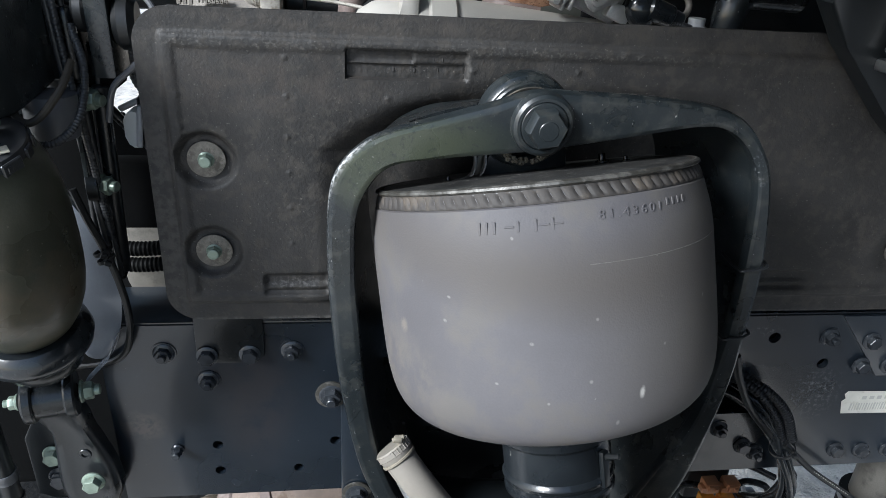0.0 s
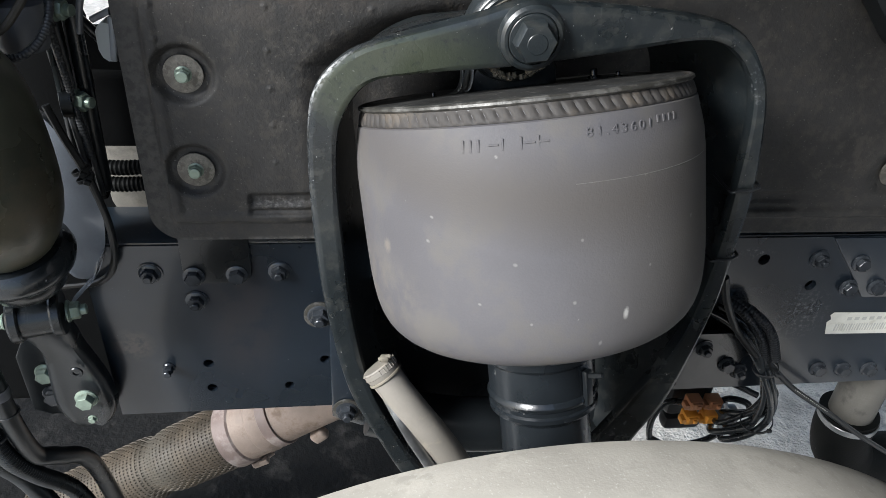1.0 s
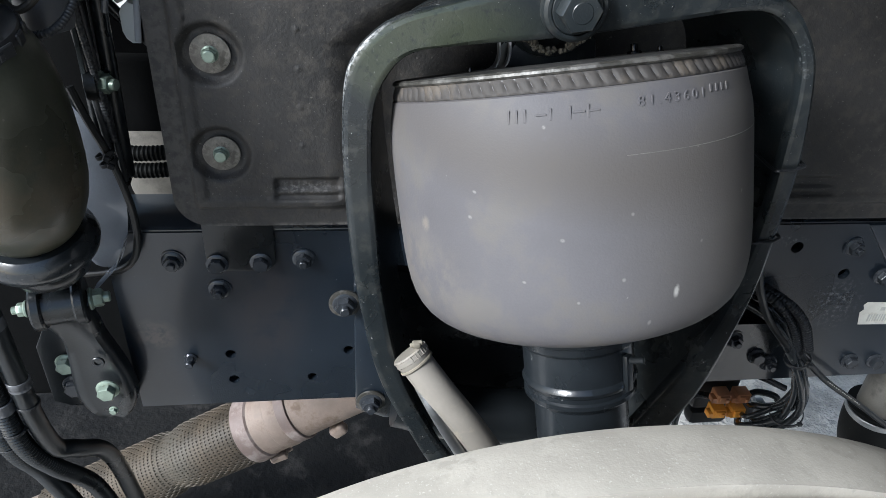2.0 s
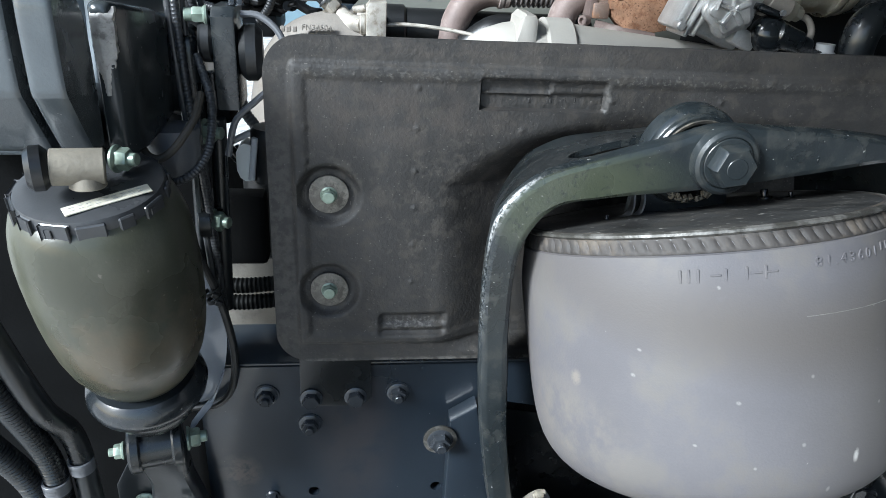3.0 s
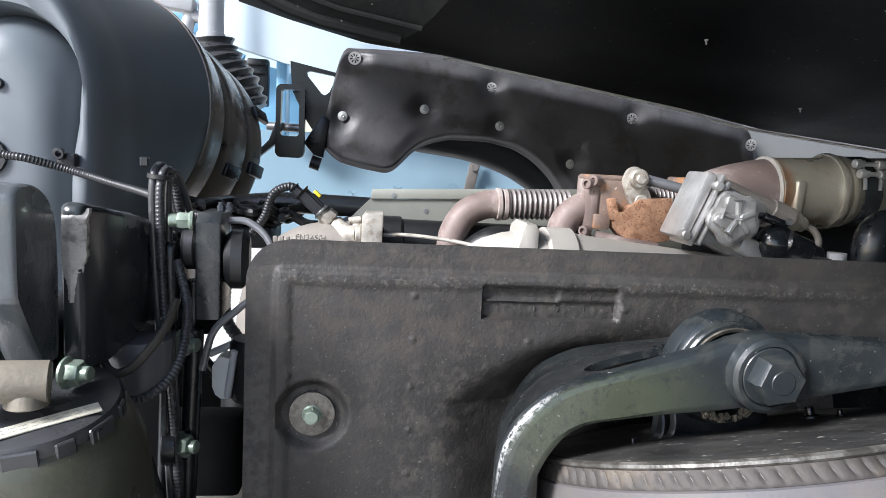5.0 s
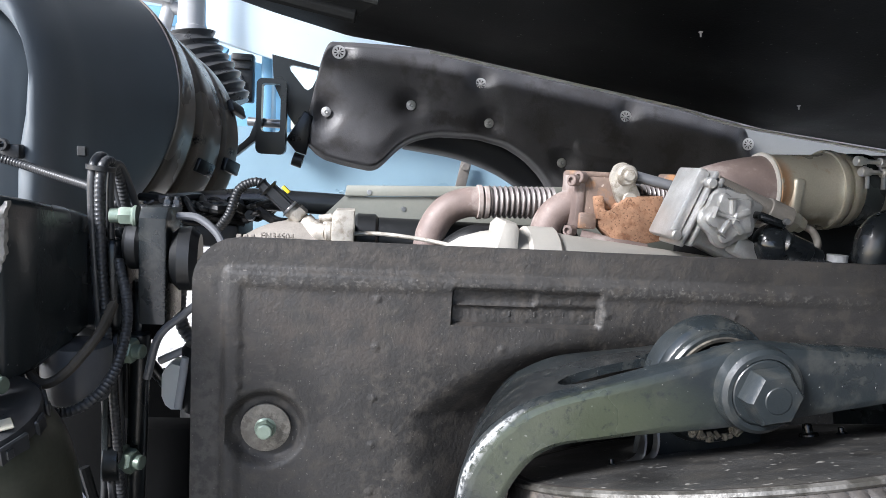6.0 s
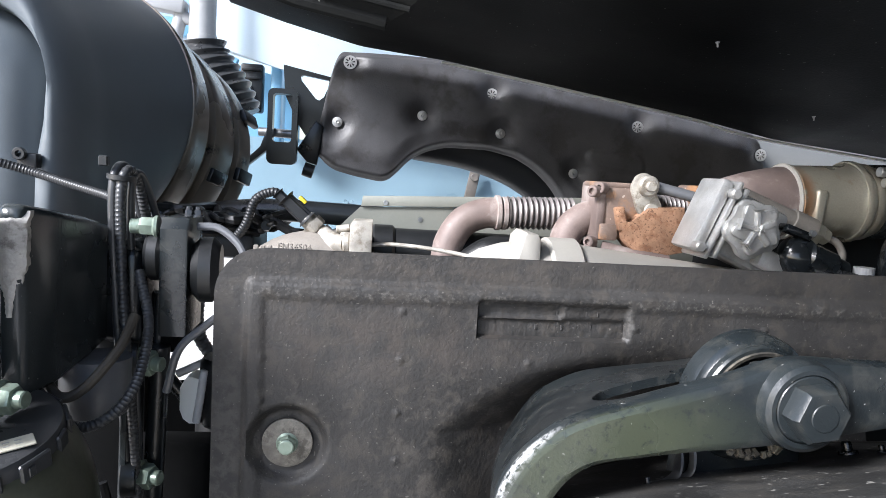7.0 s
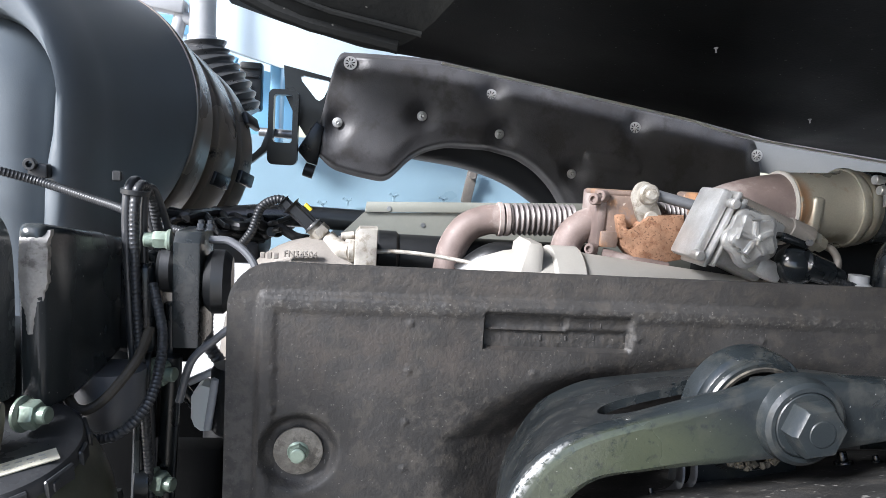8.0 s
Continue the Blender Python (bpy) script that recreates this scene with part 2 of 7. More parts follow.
M_COPPER = material("copper_brown_plastic", (0.55, 0.25, 0.12), 0.4, vary=0.12, scale=50, grain=400, bump=0.05)
M_YELLOW = material("yellow_clip", (0.75, 0.58, 0.03), 0.45, vary=0.08, scale=50, grain=400, bump=0.05)
M_LABEL = material("white_label", (0.6, 0.59, 0.53), 0.5, vary=0.1, scale=30, grain=400, bump=0.03, stain=(0.42, 0.4, 0.33), stain_scale=40, stain_cut=0.55)
M_PRINT = material("grey_print", (0.42, 0.42, 0.39), 0.6, vary=0.1, scale=30, grain=400, bump=0.0)
M_GREYPL = material("grey_plastic", (0.4, 0.41, 0.42), 0.5, vary=0.1, scale=20, grain=400, bump=0.06)
M_BUSH = material("dirty_bush", (0.21, 0.19, 0.15), 0.7, 0.2, vary=0.3, scale=30, grain=300, bump=0.3, stain=(0.2, 0.18, 0.14), stain_scale=35, stain_cut=0.55)
M_WALL = material("added_wall", (0.42, 0.42, 0.41), 0.8, vary=0.08, scale=2, grain=60, bump=0.1)
M_DIRTY = material("greasy_iron", (0.06, 0.053, 0.042), 0.65, 0.2, vary=0.4, scale=40, grain=300, bump=0.4)
# tan base carries the warm floor reflection of the black bands
M_DRUM = material("drum_reflection_tan", (0.24, 0.206, 0.165), 0.28, 0.3, vary=0.15, scale=7, grain=500, bump=0.04, coat=0.2, stain=(0.235, 0.205, 0.165), stain_scale=10, stain_cut=0.55, spots=(((-0.460, 0.530, 1.384), (0.035, 0.028, 0.011), (0.012, 0.012, 0.012), 1.0, 130, 0.42), ((-0.432, 0.645, 1.369), (0.02, 0.02, 0.009), (0.012, 0.012, 0.012), 1.0, 150, 0.42)))
M_FILTER = material("filter_plastic", (0.122, 0.142, 0.158), 0.50, spec=0.45, vary=0.18, scale=6, grain=700, bump=0.08)
M_ARM = material("blue_grey_paint", (0.17, 0.19, 0.222), 0.2, coat=0.5, coat_rough=0.1, vary=0.2, scale=10, grain=400, bump=0.08)
M_DULLGREY = material("dark_grey_plastic", (0.10, 0.104, 0.112), 0.34, vary=0.15, scale=20, grain=400, bump=0.06)
M_ENGINE = material("dark_engine_iron", (0.014, 0.015, 0.016), 0.6, vary=0.4, scale=10, grain=200, bump=0.3)
M_TAPE = material("dirty_tape", (0.56, 0.54, 0.44), 0.55, vary=0.2, scale=40, grain=400, bump=0.03, stain=(0.24, 0.22, 0.17), stain_scale=50, stain_cut=0.55)
# dirty concrete darkened to near black for the shade under the truck
M_FLOOR_SHADE = material("shaded_dirty_concrete", (0.010, 0.0098, 0.0095), 0.7, spec=0.2, vary=0.5, scale=7, grain=60, bump=0.7, depth=0.006, stain=(0.034, 0.032, 0.03), stain_scale=11, stain_cut=0.55)
# mount paint in a lighter copy, carrying the sky reflected in the cheeks
M_CHEEK_LIT = material("mount_paint_lit", (0.064, 0.074, 0.080), 0.24, vary=0.25, scale=12, grain=500, bump=0.15, specks=(0.2, 0.2, 0.19), speck_scale=300, speck_cut=0.78, lumps=0.4, lump_scale=40, coat=0.3)
M_MOUNT = material("mount_paint", (0.031, 0.037, 0.039), 0.24, vary=0.3, scale=9, grain=500, bump=0.12, specks=(0.2, 0.2, 0.19), speck_scale=300, speck_cut=0.78, lumps=0.6, lump_scale=30)
M_GLOSSRUB = material("glossy_rubber", (0.012, 0.0148, 0.0175), 0.24, specks=(0.16, 0.16, 0.155), speck_scale=170, speck_cut=0.75, vary=0.3, scale=15, grain=300, bump=0.12, lumps=0.6, lump_scale=25, coat=0.2)
M_PLATE = material("dusty_plate", (0.030, 0.030, 0.029), 0.45, vary=0.4, scale=30, grain=420, bump=0.4, stain=(0.045, 0.043, 0.039), stain_scale=40, stain_cut=0.5, specks=(0.2, 0.195, 0.18), speck_scale=200, speck_cut=0.69)
M_RIM = material("worn_rim", (0.13, 0.126, 0.116), 0.42, 0.3, vary=0.3, scale=40, grain=500, bump=0.3, stain=(0.05, 0.048, 0.042), stain_scale=60, stain_cut=0.40)
M_BRONZE = material("dirty_bearing_lip", (0.035, 0.033, 0.028), 0.75, 0.2, vary=0.4, scale=60, grain=500, bump=0.4, stain=(0.11, 0.1, 0.08), stain_scale=70, stain_cut=0.5)
M_SCUFF = material("faint_scuff", (0.17, 0.165, 0.15), 0.6, vary=0.3, scale=60, grain=500, bump=0.1, stain=(0.1, 0.097, 0.095), stain_scale=120, stain_cut=0.5)
M_PIPE = material("dusty_grey_pipe", (0.15, 0.142, 0.125), 0.55, 0.2, vary=0.25, scale=14, grain=420, bump=0.2, stain=(0.09, 0.085, 0.075), stain_scale=20, stain_cut=0.52)
M_DARKWALL = material("dark_wall", (0.05, 0.052, 0.055), 0.8, vary=0.1, scale=2, grain=60, bump=0.1)
M_SCRAPE = material("scraped_iron", (0.40, 0.385, 0.36), 0.55, 0.25, vary=0.35, scale=60, grain=420, bump=0.5, stain=(0.16, 0.15, 0.14), stain_scale=80, stain_cut=0.55)
M_SILL = material("pale_grey_sill", (0.18, 0.185, 0.182), 0.5, vary=0.1, scale=6, grain=300, bump=0.05, stain=(0.17, 0.17, 0.165), stain_scale=12, stain_cut=0.56)
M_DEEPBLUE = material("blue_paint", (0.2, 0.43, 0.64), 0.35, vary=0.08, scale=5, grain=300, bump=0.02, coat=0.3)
# cab blue made near white for the sky light on the sill panel
M_BLUE_LIT = material("blue_paint_lit", (0.58, 0.69, 0.76), 0.35, vary=0.05, scale=5, grain=300, bump=0.02, coat=0.3)
M_CONDUIT = material("grey_conduit", (0.04, 0.042, 0.045), 0.32, vary=0.2, scale=30, grain=500, bump=0.06)
# near-black colour that stands for deep shade in the gaps
M_GAP_SHADE = material("gap_shade", (0.004, 0.0043, 0.0045), 0.9, spec=0.06, vary=0.4, scale=10, grain=200, bump=0.3)
# near-black colour for the shade inside holes and slots
M_HOLE_SHADE = material("hole_shade", (0.006, 0.006, 0.006), 0.8, spec=0.15, vary=0.1, bump=0.0)


# ---- shape helpers ----
def place_of(ob):
    return ob.matrix_basis if ob.parent is None else place_of(ob.parent) @ ob.matrix_parent_inverse @ ob.matrix_basis


def thing(name, at, label, category, group="", kind=""):
    ob = new(name)
    ob.empty_display_size = 0.02
    ob.matrix_basis = Matrix.Translation(at)
    return tagged(ob, label, category, group, kind)


def mesh_of(name, bm, mat, angle=35):
    bmesh.ops.recalc_face_normals(bm, faces=bm.faces[:])
    me = bpy.data.meshes.new(name)
    bm.to_mesh(me)
    bm.free()
    me.materials.append(mat)
    me.polygons.foreach_set("use_smooth", [True] * len(me.polygons))
    me.set_sharp_from_angle(angle=radians(angle))
    return me


def attach(ob, parent):
    if parent is not None:
        ob.parent = parent
        ob.matrix_parent_inverse = place_of(parent).inverted()
    return ob


def part(name, bm, mat, parent=None, label="", angle=35):
    ob = attach(new(name, mesh_of(name, bm, mat, angle)), parent)
    return tagged(ob, label)


def shared(name, me, m, parent, label=""):
    ob = new(name, me)
    ob.matrix_basis = m
    return tagged(attach(ob, parent), label)


def aim(at, axis, turn=0.0):
    """A frame at a place whose z runs along the axis."""
    q = Vector(axis).normalized().to_track_quat("Z", "Y").to_matrix().to_4x4()
    return Matrix.Translation(at) @ q @ Matrix.Rotation(radians(turn), 4, "Z")


def lathe(bm, prof, m, seg=24, closed=False):
    """Revolve (radius, height) pairs round the z of the frame m."""
    rings = []
    for r, h in prof:
        if r < 1e-6:
            rings.append([bm.verts.new(m @ Vector((0, 0, h)))])
        else:
            rings.append([bm.verts.new(m @ Vector((r * math.cos(2 * math.pi * i / seg), r * math.sin(2 * math.pi * i / seg), h))) for i in range(seg)])
    pairs = list(zip(rings, rings[1:]))
    if closed:
        pairs.append((rings[-1], rings[0]))
    for a, b in pairs:
        for i in range(seg):
            j = (i + 1) % seg
            if len(a) == 1 and len(b) == 1:
                continue
            if len(a) == 1:
                bm.faces.new((a[0], b[j], b[i]))
            elif len(b) == 1:
                bm.faces.new((a[i], a[j], b[0]))
            else:
                bm.faces.new((a[i], a[j], b[j], b[i]))
    return bm


def rod(bm, p, q, r, r2=None, seg=20, bev=0.0008):
    p, q = Vector(p), Vector(q)
    h = (q - p).length
    r2 = r if r2 is None else r2
    bev = min(bev, h * 0.3, r * 0.4, r2 * 0.4)
    return lathe(bm, [(0, 0), (r - bev, 0), (r, bev), (r2, h - bev), (r2 - bev, h), (0, h)], aim(p, q - p), seg)


def ring(bm, p, axis, r_in, r_out, h, seg=28, bev=0.0008):
    bev = min(bev, h * 0.3, (r_out - r_in) * 0.3)
    return lathe(bm, [(r_in, 0), (r_out - bev, 0), (r_out, bev), (r_out, h - bev), (r_out - bev, h), (r_in, h)], aim(p, axis), seg, True)


def box(bm, at, size, m=None, bev=0.002, seg=2):
    got = bmesh.ops.create_cube(bm, size=1.0)["verts"]
    base = Matrix.Translation(at) @ (m or Matrix())
    for v in got:
        v.co = base @ Vector((v.co.x * size[0], v.co.y * size[1], v.co.z * size[2]))
    if bev:
        edges = list({e for v in got for e in v.link_edges})
        bmesh.ops.bevel(bm, geom=edges, offset=min(bev, min(size) * 0.4), segments=seg, affect="EDGES", profile=0.5)
    return bm


def spline(pts, step=8):
    """A smooth curve through the given places."""
    p = [Vector(v) for v in pts]
    if len(p) == 2:
        return [p[0].lerp(p[1], i / step) for i in range(step + 1)]
    ext = [2 * p[0] - p[1], *p, 2 * p[-1] - p[-2]]
    out = []
    for a, b, c, d in zip(ext, ext[1:], ext[2:], ext[3:]):
        for i in range(step):
            t = i / step
            out.append(0.5 * ((2 * b) + (c - a) * t + (2 * a - 5 * b + 4 * c - d) * t * t + (3 * b - a - 3 * c + d) * t ** 3))
    return out + [p[-1]]


def resample(pts, gap):
    d = [0.0]
    for a, b in zip(pts, pts[1:]):
        d.append(d[-1] + (b - a).length)
    n = max(2, int(d[-1] / gap) + 1)
    out, j = [], 0
    for i in range(n):
        s = d[-1] * i / (n - 1)
        while j < len(d) - 2 and d[j + 1] < s:
            j += 1
        out.append(pts[j].lerp(pts[j + 1], (s - d[j]) / max(1e-9, d[j + 1] - d[j])))
    return out


def tube(bm, pts, r, seg=12, step=8, radius=None, gap=None, smooth=True):
    """A round tube along a smooth curve; radius(i, n) may vary the section."""
    c = spline(pts, step) if smooth else [Vector(v) for v in pts]
    if gap:
        c = resample(c, gap)
    n = len(c)
    side = None
    rings = []
    for i, p in enumerate(c):
        t = (c[min(i + 1, n - 1)] - c[max(i - 1, 0)]).normalized()
        if side is None:
            side = t.orthogonal().normalized()
        side = (side - t * side.dot(t)).normalized()
        up = t.cross(side)
        rr = r if radius is None else radius(i, n)
        rings.append([bm.verts.new(p + rr * (math.cos(2 * math.pi * k / seg) * side + math.sin(2 * math.pi * k / seg) * up)) for k in range(seg)])
    for a, b in zip(rings, rings[1:]):
        for k in range(seg):
            bm.faces.new((a[k], a[(k + 1) % seg], b[(k + 1) % seg], b[k]))
    bm.faces.new(rings[0])
    bm.faces.new(rings[-1][::-1])
    return bm


def conduit(bm, pts, r, pitch=0.0035, seg=12, deep=0.12):
    """Corrugated hose: the section swells once a pitch."""
    return tube(bm, pts, r, seg, gap=pitch / 4, radius=lambda i, n: r * (1 - deep * (0, 0.6, 1, 0.6)[i % 4]))


def slab(bm, pts, origin, u, v, thick, bev=0.002, seg=2):
    """A plate: an outline of (u, v) pairs, thickened along u x v."""
    origin, u, v = Vector(origin), Vector(u).normalized(), Vector(v).normalized()
    w = u.cross(v)
    lo = [bm.verts.new(origin + u * a + v * b) for a, b in pts]
    hi = [bm.verts.new(origin + u * a + v * b + w * thick) for a, b in pts]
    n = len(pts)
    faces = [bm.faces.new(lo[::-1]), bm.faces.new(hi)]
    faces += [bm.faces.new((lo[i], lo[(i + 1) % n], hi[(i + 1) % n], hi[i])) for i in range(n)]
    if bev:
        edges = list({e for f in faces[:2] for e in f.edges})
        bmesh.ops.bevel(bm, geom=edges, offset=bev, segments=seg, affect="EDGES", profile=0.5)
    return bm


def holed(bm, outer, holes, origin, u, v, thick):
    """A plate with openings through it."""
    origin, u, v = Vector(origin), Vector(u).normalized(), Vector(v).normalized()
    edges = []
    for loop in (outer, *holes):
        vs = [bm.verts.new(origin + u * a + v * b) for a, b in loop]
        edges += [bm.edges.new((vs[i], vs[(i + 1) % len(vs)])) for i in range(len(vs))]
    faces = [f for f in bmesh.ops.triangle_fill(bm, edges=edges, use_beauty=True)["geom"] if isinstance(f, bmesh.types.BMFace)]
    got = bmesh.ops.extrude_face_region(bm, geom=faces)["geom"]
    for g in got:
        if isinstance(g, bmesh.types.BMVert):
            g.co += u.cross(v) * thick
    return bm


def disc2(x, z, r, n=16):
    return [(x + r * math.cos(2 * math.pi * i / n), z + r * math.sin(2 * math.pi * i / n)) for i in range(n)]


def round_rect(x0, z0, x1, z1, r, n=5):
    out = []
    for cx, cz, a in ((x1 - r, z1 - r, 0), (x0 + r, z1 - r, 90), (x0 + r, z0 + r, 180), (x1 - r, z0 + r, 270)):
        out += [(cx + r * math.cos(radians(a + 90 * i / n)), cz + r * math.sin(radians(a + 90 * i / n))) for i in range(n + 1)]
    return out


def hexagon(bm, p, axis, across, h, turn=0.0, bev=0.12):
    """A chamfered hexagon head."""
    r = across / math.sqrt(3)
    m = aim(p, axis, turn)
    return lathe(bm, [(0, 0), (r, 0), (r, h * 0.82), (r * (1 - bev), h), (0, h)], m, 6)


def interp(x, table):
    if x <= table[0][0]:
        return table[0][1]
    for (a, p), (b, q) in zip(table, table[1:]):
        if x <= b:
            return p + (q - p) * (x - a) / (b - a)
    return table[-1][1]


def sheet(bm, fn, nu, nv):
    """A grid of nu by nv quads; fn(a, b) gives the place for a, b from 0 to 1."""
    g = [[bm.verts.new(fn(i / nu, j / nv)) for j in range(nv + 1)] for i in range(nu + 1)]
    for i in range(nu):
        for j in range(nv):
            bm.faces.new((g[i][j], g[i + 1][j], g[i + 1][j + 1], g[i][j + 1]))
    return bm


def thicken(bm, shift):
    """Give a sheet a back at the given shift, joined along its rim."""
    rim = [e for e in bm.edges if e.is_boundary]
    got = bmesh.ops.duplicate(bm, geom=bm.faces[:] + bm.edges[:] + bm.verts[:])
    table = got["vert_map"]
    for g in got["geom"]:
        if isinstance(g, bmesh.types.BMVert):
            g.co += Vector(shift)
    for e in rim:
        a, b = e.verts
        bm.faces.new((a, b, table[b], table[a]))
    return bm


def loft(bm, rows):
    """Skin a run of closed sections, each the same number of places, open at both ends but capped."""
    vs = [[bm.verts.new(p) for p in r] for r in rows]
    k = len(rows[0])
    for a, b in zip(vs, vs[1:]):
        for i in range(k):
            bm.faces.new((a[i], a[(i + 1) % k], b[(i + 1) % k], b[i]))
    bm.faces.new(vs[0][::-1])
    bm.faces.new(vs[-1])
    return bm


def smooth_step(a, b, x):
    t = min(1.0, max(0.0, (x - a) / (b - a)))
    return t * t * (3 - 2 * t)


def words(text, size, m, mat, parent, name, depth=0.0006, label=""):
    """Raised lettering in the built-in font, as a mesh."""
    c = bpy.data.curves.new(name, "FONT")
    c.body, c.size, c.extrude, c.align_x = text, size, depth, "LEFT"
    tmp = bpy.data.objects.new(name, c)
    scene.collection.objects.link(tmp)
    dg = bpy.context.evaluated_depsgraph_get()
    me = bpy.data.meshes.new_from_object(tmp.evaluated_get(dg))
    bpy.data.objects.remove(tmp)
    me.materials.clear()
    me.materials.append(mat)
    ob = new(name, me)
    ob.matrix_basis = m
    return tagged(attach(ob, parent), label)


def frame_bolt(across=0.021, flange=0.016, nut=False):
    """The mesh of a flanged bolt head, axis along z."""
    bm = bmesh.new()
    m = Matrix()
    lathe(bm, [(0, 0), (flange, 0), (flange, 0.002), (flange * 0.8, 0.004), (0, 0.004)], m, 20)
    hexagon(bm, (0, 0, 0.003), (0, 0, 1), across, 0.010, 10)
    if nut:
        lathe(bm, [(0, 0.013), (0.006, 0.013), (0.006, 0.019), (0.005, 0.020), (0, 0.020)], m, 12)
    return bm


B_HEAD = mesh_of("bolt", frame_bolt(), M_BOLT)
B_NUT = mesh_of("bolt", frame_bolt(nut=True), M_BOLT)
B_SMALL = mesh_of("bolt", frame_bolt(0.014, 0.010, True), M_BOLT)
B_ZINC = mesh_of("bolt", frame_bolt(0.018, 0.0125, True), M_ZINC)
B_ZHEAD = mesh_of("bolt", frame_bolt(0.020, 0.0145), M_ZINC)
B_ZINC_S = mesh_of("bolt", frame_bolt(0.013, 0.0085, True), M_ZINC)
_bm = bmesh.new()
lathe(_bm, [(0.006, 0), (0.0175, 0), (0.0175, 0.0018), (0.006, 0.0018)], Matrix(), 24, True)
W_FLAT = mesh_of("washer", _bm, M_FRAME)
TO_EYE = (0, -1, 0)

# ---- structure ----
FLOOR = -0.10
_bm = bmesh.new()
box(_bm, (0, 20, FLOOR - 0.1), (120, 120, 0.2), bev=0)
floor = part("ground", _bm, M_CONCRETE)
tagged(floor, "rough grey concrete yard floor under the truck", "ground", kind="structure")

# under-truck shade laid on the floor as a dark, dirty patch
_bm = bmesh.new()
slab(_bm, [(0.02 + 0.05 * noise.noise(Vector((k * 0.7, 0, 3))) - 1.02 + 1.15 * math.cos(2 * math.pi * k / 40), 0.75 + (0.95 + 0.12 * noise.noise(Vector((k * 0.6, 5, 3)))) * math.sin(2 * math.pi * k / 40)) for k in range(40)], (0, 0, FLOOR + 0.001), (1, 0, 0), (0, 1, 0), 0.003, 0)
tagged(part("ground_shade", _bm, M_FLOOR_SHADE), "dark dirty concrete patch with the under-truck shade in its colour", "stain", kind="structure")

# unseen hall added to shape the light: a roof open to daylight at the south, west and north sides
for name, at, size in (("wall_east", (8.5, 3.4, 2.2), (0.2, 8.8, 4.8)), ("ceiling", (1, 3.4, 4.7), (15, 9.2, 0.2))):
    _bm = bmesh.new()
    box(_bm, at, size, bev=0)
    tagged(part(name, _bm, M_WALL), "unseen grey light-blocking " + ("ceiling" if name == "ceiling" else "wall"), "ceiling" if name == "ceiling" else "wall", kind="structure")

# unseen dark wall added to dim light and reflections on the right
_bm = bmesh.new()
box(_bm, (1.5, -4.0, 2.2), (0.2, 6.4, 4.8), bev=0)
tagged(part("dark_block_wall", _bm, M_DARKWALL), "unseen dark grey wall added to darken the right side", "wall", kind="structure")

# chassis rail: a channel with its web facing outward
rail = thing("chassis_rail", (0, 0, 0.674), "dark painted steel chassis rail with bolts and holes", "chassis rail")
RAIL_HOLES = [disc2(x, z, r) for x, z, r in (
    (-0.309, 0.761, 0.0068), (-0.309, 0.717, 0.0068), (-0.158, 0.761, 0.0068), (-0.207, 0.716, 0.0065), (0.429, 0.911, 0.0085), (0.514, 0.866, 0.0085))]
RAIL_HOLES.append(round_rect(0.355, 0.782, 0.452, 0.834, 0.02))
_bm = bmesh.new()
holed(_bm, [(-0.432, 0.674), (1.9, 0.674), (1.9, 0.946), (-0.432, 0.946)], RAIL_HOLES, (0, 0.009, 0), (1, 0, 0), (0, 0, 1), 0.009)
part("web", _bm, M_FRAME, rail)
_bm = bmesh.new()
slab(_bm, [(0.002, 0.941), (0.004, 0.9475), (0.01, 0.950), (0.085, 0.950), (0.085, 0.942), (0.012, 0.941)], (-0.432, 0, 0), (0, 1, 0), (0, 0, 1), 2.332, 0)
part("top_flange", _bm, M_FRAME, rail)
_bm = bmesh.new()
slab(_bm, [(0.0005, 0.681), (0.002, 0.676), (0.01, 0.6725), (0.085, 0.6725), (0.085, 0.680), (0.012, 0.6805)], (-0.432, 0, 0), (0, 1, 0), (0, 0, 1), 2.332, 0)
part("bottom_flange", _bm, M_FRAME, rail)
# dark plate added behind the web so its holes read as shaded
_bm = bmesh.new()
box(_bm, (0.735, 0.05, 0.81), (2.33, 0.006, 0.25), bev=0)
part("hole_backing", _bm, M_HOLE_SHADE, rail)
# doubling plates on the web
for outline in ([(0.517, 0.946), (0.90, 0.946), (0.90, 0.845), (0.60, 0.845), (0.56, 0.895)],):
    _bm = bmesh.new()
    slab(_bm, outline, (0, 0.0, 0), (1, 0, 0), (0, 0, 1), 0.004, 0.001)
    part("doubling_plate", _bm, M_FRAME, rail)
_bm = bmesh.new()
slab(_bm, [(-0.320, 0.99), (-0.241, 0.99), (-0.241, 0.905), (-0.250, 0.895), (-0.320, 0.895)], (0, -0.001, 0), (1, 0, 0), (0, 0, 1), 0.005, 0.001)
part("shield_lug", _bm, M_BLACK, rail)
